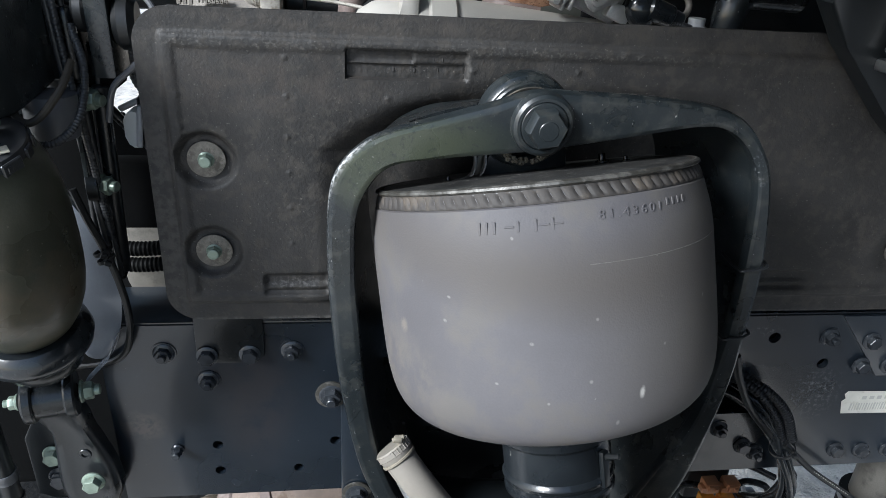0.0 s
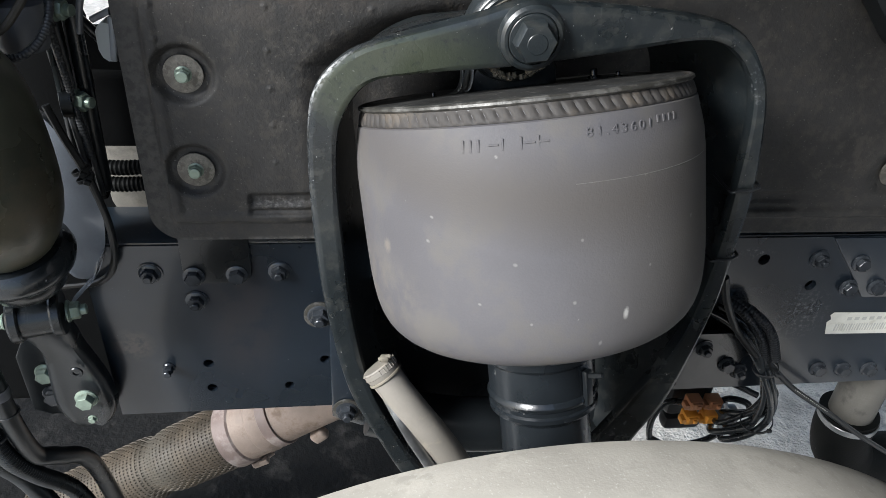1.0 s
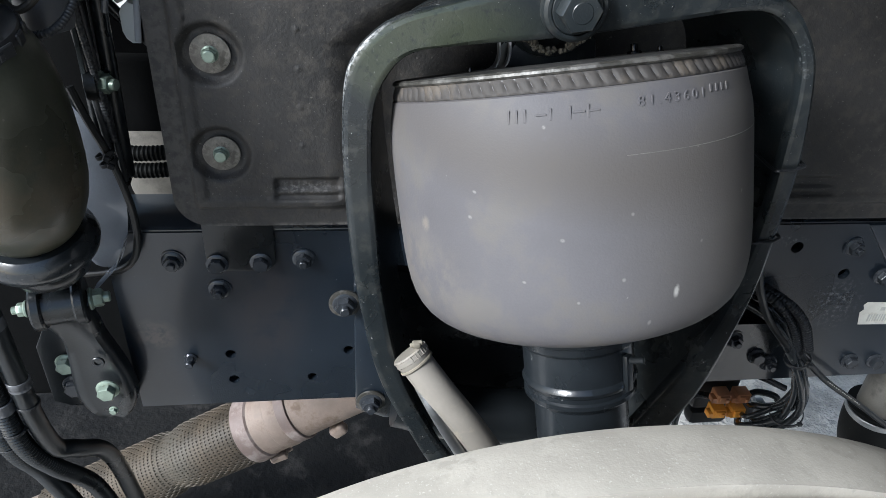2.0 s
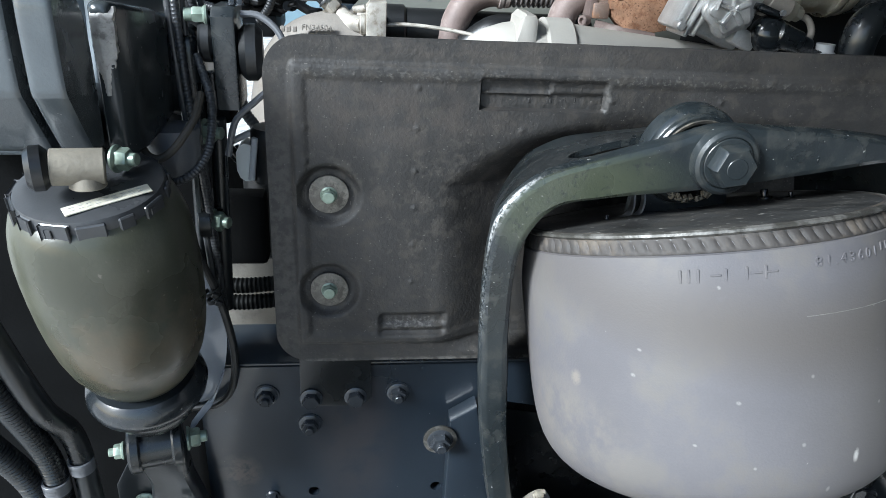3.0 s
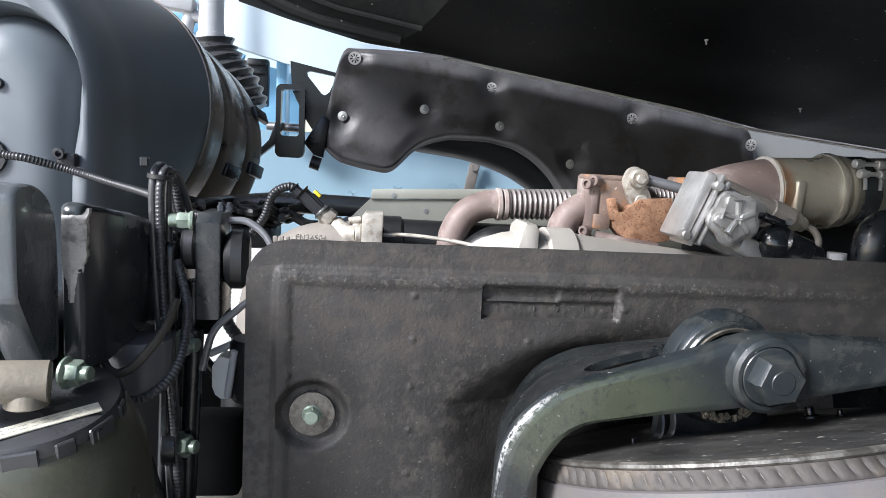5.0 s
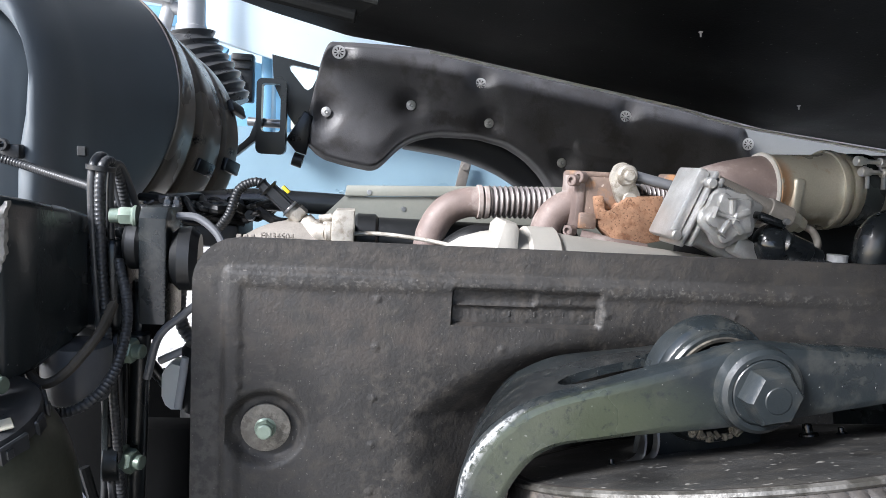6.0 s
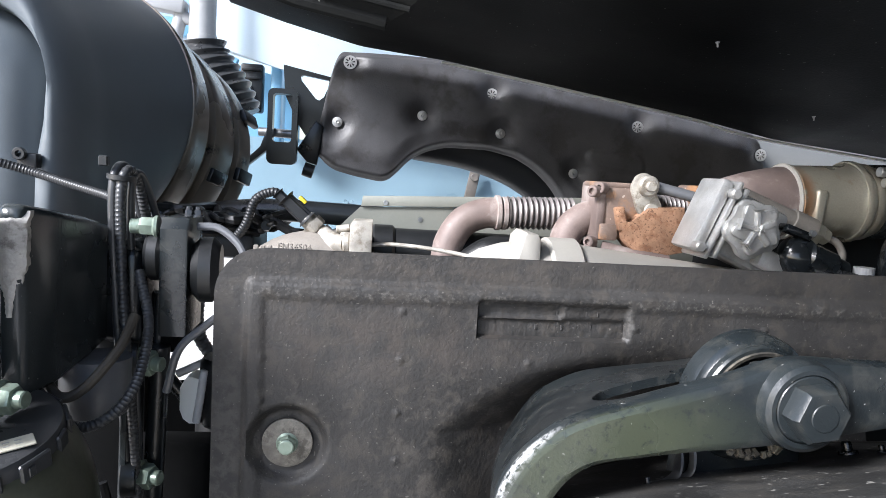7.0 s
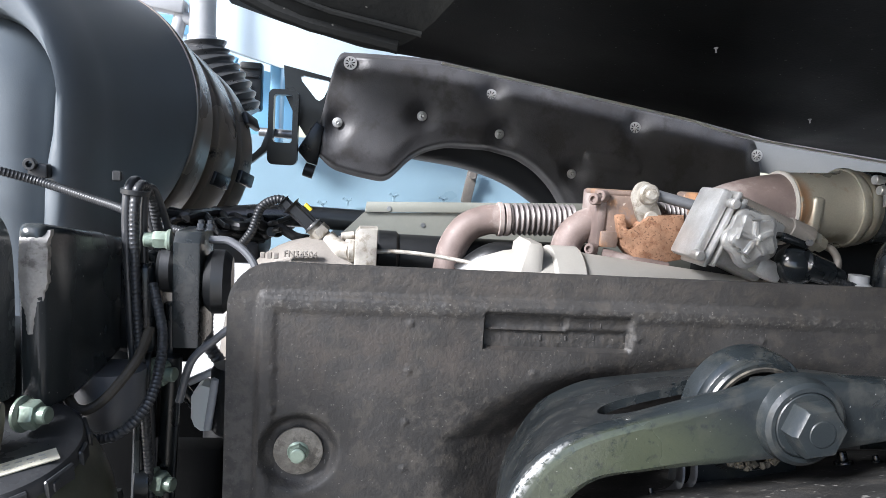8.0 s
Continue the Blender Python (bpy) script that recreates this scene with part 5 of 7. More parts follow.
loft(_bm, [[p + Vector((-0.001, -d, 0)), p + Vector((0.001, -d, 0.001)), p + Vector((0.001, d, 0.001)), p + Vector((-0.001, d, 0))] for p, d in ((Vector((-0.402, -0.012, 0.945)), 0.010), (Vector((-0.413, -0.020, 0.918)), 0.011), (Vector((-0.424, -0.034, 0.910)), 0.012), (Vector((-0.432, -0.050, 0.905)), 0.012), (Vector((-0.436, -0.066, 0.895)), 0.012))])
part("lower_strip", _bm, M_ARM, arm)
_bm = bmesh.new()
for z in (1.050, 1.041):
    ring(_bm, (-0.4055 + (1.05 - z) * 0.3, -0.008, z), (0.45, 0, -1), 0.0085, 0.0100, 0.0042, 20, 0.0003)
    box(_bm, (-0.400 + (1.05 - z) * 0.3, -0.0185, z - 0.002), (0.007, 0.005, 0.006), Matrix.Rotation(radians(25), 4, "Y"), 0.001, 1)
part("cable_tie", _bm, M_PLASTIC, arm)

# struts and nuts between the cab spring and the shield
strut = thing("levelling_strut", (-0.405, 0.03, 1.0), "black levelling strut with green zinc bolts", "strut")
_bm = bmesh.new()
rod(_bm, (-0.418, 0.035, 1.03), (-0.412, 0.03, 1.235), 0.009, seg=16)
part("rod", _bm, M_BLACK, strut)
_bm = bmesh.new()
rod(_bm, (-0.402, 0.04, 1.0), (-0.392, 0.03, 1.22), 0.008, seg=16)
part("rod", _bm, M_BLACK, strut)
for z in (1.114, 1.208):
    _bm = bmesh.new()
    ring(_bm, (-0.418, 0.02, z), (1, 0.2, 0), 0.006, 0.017, 0.012, 24)
    part("eye", _bm, M_BLACK, strut)
    shared("bolt", B_ZINC, aim((-0.405, 0.022, z), (1, 0.15 - 0.5, 0)), strut, "green zinc-plated bolt")
# near-black boxes added to keep the gap behind the struts dark
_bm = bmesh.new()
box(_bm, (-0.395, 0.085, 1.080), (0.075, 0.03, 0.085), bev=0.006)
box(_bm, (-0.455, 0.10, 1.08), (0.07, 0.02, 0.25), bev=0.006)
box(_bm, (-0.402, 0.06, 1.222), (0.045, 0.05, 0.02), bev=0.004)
part("gap_backing", _bm, M_GAP_SHADE, strut)
for p, q, r in (((-0.405, 0.05, 1.205), (-0.372, 0.06, 1.158), 0.0055), ((-0.418, 0.06, 1.19), (-0.380, 0.055, 1.235), 0.005), ((-0.395, 0.04, 1.262), (-0.398, 0.045, 1.12), 0.007)):
    _bm = bmesh.new()
    rod(_bm, p, q, r, seg=14)
    part("rod", _bm, M_BLACK, strut)
for z0, z1 in ((1.114, 1.208),):
    _bm = bmesh.new()
    slab(_bm, [(-0.417, z0 - 0.012), (-0.412, z0 - 0.012), (-0.411, z1 + 0.012), (-0.415, z1 + 0.012)], (0, 0.014, 0), (1, 0, 0), (0, 0, 1), 0.004, 0.001)
    part("flat_link", _bm, M_MOUNT, strut)
plug = thing("breather_plug", (-0.35, 0.06, 1.14), "black rubber breather with a pale grey clamp tab", "breather")
_bm = bmesh.new()
lathe(_bm, [(0, 0), (0.017, 0), (0.0195, 0.003), (0.0195, 0.040), (0.0215, 0.044), (0.0215, 0.056), (0.019, 0.060), (0, 0.061)], aim((-0.347, 0.062, 1.143), (0.03, 0, 1)), 32)
part("cap", _bm, M_RUBBER, plug)
_bm = bmesh.new()
loft(_bm, [[Vector((-0.369 + dx, 0.050, 1.147 + lo_)), Vector((-0.369 + dx, 0.072, 1.147 + lo_)), Vector((-0.369 + dx, 0.072, 1.188 - hi_)), Vector((-0.369 + dx, 0.050, 1.188 - hi_))] for dx, lo_, hi_ in ((-0.012, 0.012, 0.010), (-0.009, 0.004, 0.004), (-0.004, 0.0, 0.0), (0.004, 0.0, 0.002))])
part("clamp_tab", _bm, M_WHITE, plug, "pale grey clamp tab")
for p, q in (((-0.386, 0.06, 1.187), (-0.360, 0.06, 1.200)), ((-0.366, 0.045, 1.150), (-0.360, 0.045, 1.196))):
    _bm = bmesh.new()
    rod(_bm, p, q, 0.0035, seg=12)
    part("stalk", _bm, M_GREYPL, plug)
_bm = bmesh.new()
conduit(_bm, [(-0.3800, 0.11, 1.250), (-0.3820, 0.112, 1.225), (-0.3790, 0.114, 1.205), (-0.370, 0.116, 1.19)], 0.0065, 0.0045)
part("ribbed_hose", _bm, M_DULLGREY, plug, "grey ribbed hose")
for z in (1.012, 0.990):
    ch = thing("corrugated_hose", (-0.36, 0.06, z - 0.01), "black corrugated hose above the rail", "hose", "hoses above the rail")
    _bm = bmesh.new()
    conduit(_bm, [(-0.47, 0.09, z + 0.002), (-0.40, 0.07, z), (-0.33, 0.07, z + 0.004), (-0.26, 0.07, z + 0.004)], 0.0095, 0.005)
    part("hose_body", _bm, M_LINER, ch)
_bm = bmesh.new()
box(_bm, (-0.295, 0.19, 0.965), (0.31, 0.05, 0.15), bev=0.02)
gearbox = part("engine_block", _bm, M_PIPE)
tagged(gearbox, "dusty grey cast engine block behind the shield", "engine block")

# stacked black castings above the cab spring
mount = thing("cab_mount_casting", (-0.46, -0.1, 1.23), "black cast cab mount with two parallel cheeks and scraped edge", "cab mount")


def cheek(bm, x0, x1, front, top, low):
    """A cast cheek with a broad chamfered front and a rounded top."""
    side = [(front + 0.034, low + 0.001), (front + 0.019, low + 0.022), (front + 0.003, low + 0.046), (front - 0.0005, low + 0.052), (front - 0.002, low + 0.062), (front - 0.002, top - 0.014), (front + 0.001, top - 0.004), (front + 0.009, top), (front + 0.030, top - 0.002), (front + 0.050, top - 0.016), (front + 0.058, top - 0.045), (front + 0.058, low + 0.006), (front + 0.052, low), (front + 0.045, low - 0.001)]
    cx, cz = front + 0.03, (top + low) / 2
    rows_ = []
    for x, g in ((x0, 0.945), (x0 + 0.0015, 0.98), (x0 + 0.004, 0.996), (x0 + 0.006, 1.0), (x1 - 0.006, 1.0), (x1 - 0.004, 0.996), (x1 - 0.0015, 0.98), (x1, 0.945)):
        rows_.append([Vector((x, cx + (y - cx) * g, cz + (z - cz) * (0.5 + 0.5 * g))) for y, z in fine(side + side[:1], 4)[:-1]])
    return loft(bm, rows_)


for x0, x1, top in ((-0.530, -0.4875, 1.354), (-0.4805, -0.4570, 1.352)):
    _bm = bmesh.new()
    cheek(_bm, x0, x1, -0.150, top, 1.228)
    part("cheek", _bm, M_CHEEK_LIT, mount, angle=45)


def plate_row(y, x0, x1, z0, z1, r):
    """A rounded rectangle across the casting at depth y."""
    return [Vector((x, y, z)) for x, z in round_rect(x0, z0, x1, z1, r, 4)]


_bm = bmesh.new()
loft(_bm, [plate_row(-0.094, -0.449, -0.4435, 1.235, 1.330, 0.002), plate_row(-0.093, -0.453, -0.441, 1.222, 1.335, 0.004), plate_row(-0.089, -0.456, -0.4385, 1.214, 1.338, 0.006), plate_row(-0.06, -0.457, -0.432, 1.216, 1.333, 0.006), plate_row(-0.02, -0.458, -0.428, 1.222, 1.326, 0.006), plate_row(0.02, -0.458, -0.428, 1.226, 1.318, 0.006), plate_row(0.10, -0.455, -0.428, 1.23, 1.305, 0.006)])
part("inner_casting", _bm, M_MOUNT, mount, angle=50)


def _scrape(a, b):
    # a bare patch on the casting's front edge, with a ragged outline
    z = 1.268 + 0.066 * b
    rag = 0.0016 * noise.noise(Vector((b * 11, 3.1, round(a)))) + 0.0012 * noise.noise(Vector((b * 31, 7.1, round(a))))
    x = -0.4455 + 0.0165 * (a - 0.5) * (0.35 + 0.65 * smooth_step(0.0, 0.55, b)) + 0.6 * rag * (a - 0.5) * 2 - 0.002 * (1 - b)
    y = -0.0952 + 0.0022 * abs(a - 0.45) ** 1.5 * 3 + 0.004 * smooth_step(0.9, 1.0, b) + 0.0006 * noise.noise(Vector((x * 900, z * 500, 0)))
    return Vector((x, y, z))


_bm = bmesh.new()
sheet(_bm, _scrape, 10, 40)
thicken(_bm, (0, 0.005, 0))
part("scraped_edge", _bm, M_SCRAPE, mount, "bare scraped metal edge", angle=60)
_bm = bmesh.new()
loft(_bm, [plate_row(0.035, -0.445, -0.408, 1.20, 1.304, 0.006), plate_row(0.04, -0.448, -0.405, 1.19, 1.306, 0.008), plate_row(0.075, -0.448, -0.405, 1.19, 1.292, 0.008), plate_row(0.11, -0.448, -0.405, 1.19, 1.272, 0.008)])
box(_bm, (-0.50, -0.04, 1.235), (0.08, 0.09, 0.05), bev=0.02, seg=3)
box(_bm, (-0.418, 0.022, 1.262), (0.030, 0.016, 0.075), bev=0.006)
part("core", _bm, M_BLACK, mount, angle=50)
damper = thing("damper_tube", (-0.415, -0.042, 1.16), "black tubular damper with a conduit looped round it", "damper")
_bm = bmesh.new()
lathe(_bm, [(0, 0.0), (0.018, 0.0), (0.0225, 0.002), (0.0242, 0.007), (0.0245, 0.014), (0.0245, 0.044), (0, 0.047)], aim((-0.4265, -0.014, 1.178), (0.02, 0.02, 1)), 40)
part("tube", _bm, M_DULLGREY, damper)
_bm = bmesh.new()
conduit(_bm, [(-0.449, -0.025, 1.215), (-0.449, -0.045, 1.206), (-0.440, -0.060, 1.197), (-0.428, -0.067, 1.190), (-0.416, -0.068, 1.188), (-0.403, -0.066, 1.192), (-0.391, -0.058, 1.203), (-0.385, -0.045, 1.220), (-0.387, -0.02, 1.25), (-0.400, 0.0, 1.285)], 0.0040, 0.003)
part("looped_conduit", _bm, M_CONDUIT, damper)
_bm = bmesh.new()
tube(_bm, [(-0.442, -0.045, 1.240), (-0.441, -0.058, 1.222), (-0.434, -0.066, 1.212), (-0.425, -0.069, 1.209), (-0.414, -0.068, 1.215), (-0.403, -0.064, 1.228), (-0.394, -0.055, 1.243), (-0.392, -0.035, 1.258)], 0.0036, 10)
part("thin_hose", _bm, M_DIRTY, damper)

# bundle of conduits tied at the top
bundle = thing("conduit_bundle", (-0.41, 0.01, 1.0), "bundle of black conduits tied together at the top", "conduits")
for f, pts, r in ((tube, [(-0.406, 0.02, 1.0), (-0.412, 0.016, 1.12), (-0.419, 0.012, 1.24), (-0.4225, 0.010, 1.32), (-0.4225, 0.012, 1.354), (-0.419, 0.02, 1.363), (-0.416, 0.034, 1.352), (-0.412, 0.05, 1.32), (-0.40, 0.07, 1.295)], 0.0036),
                  (conduit, [(-0.402, 0.02, 1.05), (-0.407, 0.012, 1.16), (-0.4125, 0.008, 1.24), (-0.4155, 0.006, 1.31), (-0.4160, 0.008, 1.348), (-0.4135, 0.018, 1.360), (-0.411, 0.034, 1.348), (-0.407, 0.05, 1.315), (-0.39, 0.07, 1.295)], 0.0040),
                  (tube, [(-0.40, 0.025, 1.0), (-0.404, 0.024, 1.1), (-0.409, 0.022, 1.22), (-0.4125, 0.020, 1.31), (-0.4125, 0.022, 1.350), (-0.409, 0.030, 1.357), (-0.405, 0.042, 1.34), (-0.40, 0.055, 1.31)], 0.0030)):
    _bm = bmesh.new()
    f(_bm, pts, r)
    part("conduit", _bm, M_CONDUIT, bundle)
_bm = bmesh.new()
ring(_bm, (-0.4175, 0.013, 1.352), (0.1, 0, 1), 0.0095, 0.0108, 0.004, 20, 0.0003)
box(_bm, (-0.4285, 0.008, 1.366), (0.007, 0.006, 0.008), bev=0.001, seg=1)
part("cable_tie", _bm, M_PLASTIC, bundle)

post = thing("rubber_mount", (-0.376, 0.02, 1.24), "black steel mount block with a rubber disc and zinc nut", "mount")
_bm = bmesh.new()
slab(_bm, [(0.0, 1.235), (0.0, 1.318), (0.007, 1.326), (0.05, 1.326), (0.05, 1.235)], (-0.386, 0, 0), (0, 1, 0), (0, 0, 1), 0.021, 0.002)
part("block", _bm, M_CAST, post)
_bm = bmesh.new()
rod(_bm, (-0.399, 0.02, 1.295), (-0.386, 0.02, 1.295), 0.02, seg=28, bev=0.003)
rod(_bm, (-0.365, 0.02, 1.285), (-0.344, 0.022, 1.285), 0.026, seg=28, bev=0.006)
part("rubber_disc", _bm, M_RUBBER, post)
shared("bolt", B_ZINC_S, aim((-0.390, 0.012, 1.318), (-1, -0.1, 0)), post, "green zinc-plated nut")
for x in (-0.373, -0.366):
    shared("bolt", B_SMALL, aim((x + 0.004, 0.02, 1.3265), (0, 0, 1)) @ Matrix.Scale(0.4, 4), post)
_bm = bmesh.new()
tube(_bm, [(-0.362, 0.02, 1.319), (-0.345, 0.018, 1.318), (-0.328, 0.012, 1.305), (-0.322, 0.006, 1.285), (-0.332, 0.0, 1.262), (-0.35, -0.002, 1.245), (-0.37, 0.0, 1.225), (-0.38, 0.004, 1.19)], 0.0032, 10)
part("breather_hose", _bm, M_DULLGREY, post)

# hoses low down beside the link
for pts, r, corr in (([(-0.60, -0.13, 1.16), (-0.585, -0.11, 1.02), (-0.569, -0.07, 0.889), (-0.569, -0.06, 0.784), (-0.563, -0.055, 0.675), (-0.550, -0.03, 0.60), (-0.535, 0.02, 0.50), (-0.53, 0.06, 0.36)], 0.0125, True),
                     ([(-0.575, -0.12, 1.10), (-0.556, -0.09, 0.97), (-0.545, -0.06, 0.905), (-0.542, -0.055, 0.81), (-0.541, -0.05, 0.718), (-0.538, -0.035, 0.645), (-0.52, -0.02, 0.622), (-0.50, 0.02, 0.56), (-0.50, 0.07, 0.36)], 0.012, False),
                     ([(-0.66, -0.14, 1.12), (-0.62, -0.10, 0.96), (-0.592, -0.065, 0.845), (-0.587, -0.06, 0.739), (-0.580, -0.045, 0.649), (-0.575, -0.01, 0.56), (-0.57, 0.05, 0.36)], 0.0135, True)):
    h = thing("coolant_hose", (-0.5, -0.04, 0.56), "black ribbed hose hanging beside the link bracket" if corr else "smooth black hose hanging beside the link bracket", "hose", "hanging hoses")
    _bm = bmesh.new()
    (conduit(_bm, pts, r, 0.005, 14) if corr else tube(_bm, pts, r, 14))
    part("hose_body", _bm, M_BLACK, h)
    # turns of tape and a tie round it
    for a, b in ((2, 3), (3, 4)):
        p, q = Vector(pts[a]), Vector(pts[b])
        _bm = bmesh.new()
        for f in (0.30, 0.34, 0.38):
            ring(_bm, p.lerp(q, f), q - p, r * 0.9, r + 0.0012, 0.007, 20, 0.0004)
        part("tape_wrap", _bm, M_DULLGREY, h, "dull grey turns of tape")
    _bm = bmesh.new()
    p, q = Vector(pts[3]), Vector(pts[4])
    ring(_bm, p.lerp(q, 0.75), q - p, r * 0.9, r + 0.0016, 0.004, 20, 0.0004)
    part("cable_tie", _bm, M_PLASTIC, h)

# ---- engine top behind the shield ----
casting = thing("intake_casting", (-0.33, 0.25, 1.1), "pale grey cast aluminium intake elbow with raised lettering", "engine casting")
_bm = bmesh.new()
tube(_bm, [(-0.352, 0.25, 1.05), (-0.346, 0.25, 1.12), (-0.336, 0.25, 1.20), (-0.313, 0.25, 1.238), (-0.27, 0.255, 1.248), (-0.228, 0.255, 1.244)], 0.052, 36)
elbow = part("elbow", _bm, M_GREYCAST, casting)
_bm = bmesh.new()
rod(_bm, (-0.362, 0.20, 1.0), (-0.360, 0.20, 1.11), 0.040, seg=28, bev=0.004)
part("rubber_joint", _bm, M_RUBBER, casting)
TM = Matrix(((1, 0, 0, -0.322), (0, 0, -1, 0.1975), (0, 1, 0, 1.2765), (0, 0, 0, 1)))
words("FN34504", 0.0095, Matrix.Translation((0, 0.0095, 0)) @ Matrix.Translation((0, 0, 0.004)) @ TM, M_GREYCAST, casting, "lettering", 0.003, "raised cast lettering")
words(">Al-Si10Mg<", 0.0088, Matrix.Translation((0.0, 0.0065, -0.007)) @ TM, M_GREYCAST, casting, "lettering", 0.003, "raised cast lettering")
for k in range(3):
    _bm = bmesh.new()
    box(_bm, (-0.344 + k * 0.007, 0.2045, 1.2815), (0.005, 0.004, 0.0065), bev=0.0006, seg=1)
    part("mould_mark", _bm, M_GREYCAST, elbow)
sensor = thing("pressure_sensor", (-0.28, 0.25, 1.27), "black sensor plug with a yellow clip on a metal fitting", "sensor")
SD = Vector((0.62, 0.0, -0.55)).normalized()
S0 = Vector((-0.318, 0.250, 1.331))
sm = aim(S0, SD)
_bm = bmesh.new()
box(_bm, sm @ Vector((0, 0, 0.014)), (0.018, 0.016, 0.034), sm.to_3x3().to_4x4(), 0.003)
box(_bm, sm @ Vector((0, -0.002, -0.006)), (0.012, 0.011, 0.014), sm.to_3x3().to_4x4(), 0.002)
part("plug", _bm, M_PLASTIC, sensor)
_bm = bmesh.new()
box(_bm, S0 + SD * 0.012 + Vector((0.0085, -0.004, 0.0095)), (0.010, 0.010, 0.004), Matrix.Rotation(radians(41), 4, "Y"), 0.001)
part("yellow_clip", _bm, M_YELLOW, sensor, "small yellow locking clip")
_bm = bmesh.new()
conduit(_bm, [S0 - SD * 0.008, S0 + Vector((-0.018, 0, 0.008)), S0 + Vector((-0.035, 0.0, -0.002)), S0 + Vector((-0.045, 0.0, -0.03)), S0 + Vector((-0.06, 0.01, -0.05))], 0.0055, 0.0035)
part("conduit", _bm, M_PLASTIC, sensor)
_bm = bmesh.new()
S1 = S0 + SD * 0.032
rod(_bm, S1 - SD * 0.004, S1 + SD * 0.010, 0.0100, seg=20)
hexagon(_bm, S1 + SD * 0.004, SD, 0.0225, 0.011, 10)
rod(_bm, S1 + SD * 0.015, S1 + SD * 0.020, 0.0088, seg=20)
hexagon(_bm, S1 + SD * 0.018, SD, 0.0200, 0.009, 25)
part("fitting", _bm, M_FITTING, sensor)
_bm = bmesh.new()
tube(_bm, [S1 + SD * 0.022, (-0.270, 0.236, 1.2915), (-0.260, 0.222, 1.2885), (-0.249, 0.212, 1.2890)], 0.0100, 20)
lathe(_bm, [(0, 0), (0.0105, 0), (0.0118, 0.0015), (0.0118, 0.006), (0.0105, 0.0075), (0, 0.0075)], aim((-0.2535, 0.2115, 1.2892), (1, -0.05, 0.02)), 24)
hexagon(_bm, (-0.246, 0.211, 1.2894), (1, -0.05, 0.02), 0.0185, 0.006, 8)
hexagon(_bm, (-0.2395, 0.2108, 1.2896), (1, -0.05, 0.02), 0.0150, 0.0165, 20)
part("banjo_elbow", _bm, M_FITTING, sensor)
_bm = bmesh.new()
slab(_bm, [(-0.2465, 1.262), (-0.2225, 1.262), (-0.2225, 1.3165), (-0.2420, 1.3160), (-0.2465, 1.3100)], (0, 0.232, 0), (1, 0, 0), (0, 0, 1), 0.036, 0.002)
rod(_bm, (-0.262, 0.236, 1.302), (-0.2470, 0.236, 1.305), 0.0045, seg=14)
box(_bm, (-0.2515, 0.233, 1.297), (0.012, 0.010, 0.006), bev=0.002)
part("manifold_block", _bm, M_FITTING, sensor)
_bm = bmesh.new()
tube(_bm, [(-0.224, 0.210, 1.2900), (-0.195, 0.206, 1.2915), (-0.15, 0.20, 1.2885), (-0.11, 0.19, 1.2825), (-0.09, 0.18, 1.275)], 0.0023, 10)
part("fuel_pipe", _bm, M_FITTING, sensor, "thin pale metal pipe")
coolant = thing("coolant_pipe", (-0.15, 0.28, 1.2), "black rubber coolant pipe with a wide collar", "pipe")
_bm = bmesh.new()
rod(_bm, (-0.222, 0.28, 1.278), (-0.195, 0.28, 1.278), 0.029, seg=32, bev=0.003)
rod(_bm, (-0.195, 0.28, 1.278), (0.05, 0.285, 1.276), 0.0255, seg=32)
part("pipe", _bm, M_RUBBER, coolant)
_bm = bmesh.new()
tube(_bm, [(-0.12, 0.245, 1.26), (-0.085, 0.24, 1.285), (-0.05, 0.24, 1.282), (0.0, 0.24, 1.262)], 0.018, 16)
part("branch", _bm, M_RUBBER, coolant)
heatsheet = thing("heat_shield", (-0.1, 0.315, 1.2), "olive-grey folded sheet metal heat shield", "heat shield")
_bm = bmesh.new()
slab(_bm, [(-0.32, 1.20), (-0.285, 1.262), (-0.262, 1.298), (-0.237, 1.324), (0.20, 1.345), (0.20, 1.20)], (0, 0.322, 0), (1, 0, 0), (0, 0, 1), 0.003, 0)
slab(_bm, [(-0.236, 1.325), (-0.234, 1.338), (0.20, 1.358), (0.20, 1.344)], (0, 0.318, 0), (1, 0, 0), (0, 0, 1), 0.003, 0.0008)
part("sheet", _bm, M_OLIVE, heatsheet)
for x, z in ((-0.206, 1.331), (-0.162, 1.312), (-0.06, 1.336)):
    _bm = bmesh.new()
    lathe(_bm, [(0, 0.0005), (0.003, 0.0005), (0.0032, 0)], aim((x, 0.3145 if z > 1.32 else 0.3185, z), TO_EYE), 12)
    part("rivet", _bm, M_STEEL, heatsheet)
_bm = bmesh.new()
tube(_bm, [(-0.45, 0.36, 1.30), (-0.36, 0.35, 1.312), (-0.28, 0.345, 1.312), (-0.2, 0.345, 1.31)], 0.014, 16)
part("dark_pipe", _bm, M_BLACK, heatsheet)

# engine mass assumed between the rails; unseen bulk that also blocks light
engine = thing("engine", (-0.2, 0.6, 0.3), "dark cast iron engine block and sump between the rails", "engine")
_bm = bmesh.new()
box(_bm, (0.175, 0.66, 0.96), (0.95, 0.55, 0.58), bev=0.03)
part("block", _bm, M_ENGINE, engine)
# dark boxes added behind the can to close a bright gap
_bm = bmesh.new()
box(_bm, (0.50, 0.35, 1.20), (0.62, 0.07, 0.27), bev=0.02)
box(_bm, (0.62, 0.26, 1.15), (0.5, 0.12, 0.2), bev=0.02)
part("dark_fill_block", _bm, M_ENGINE, engine)
_bm = bmesh.new()
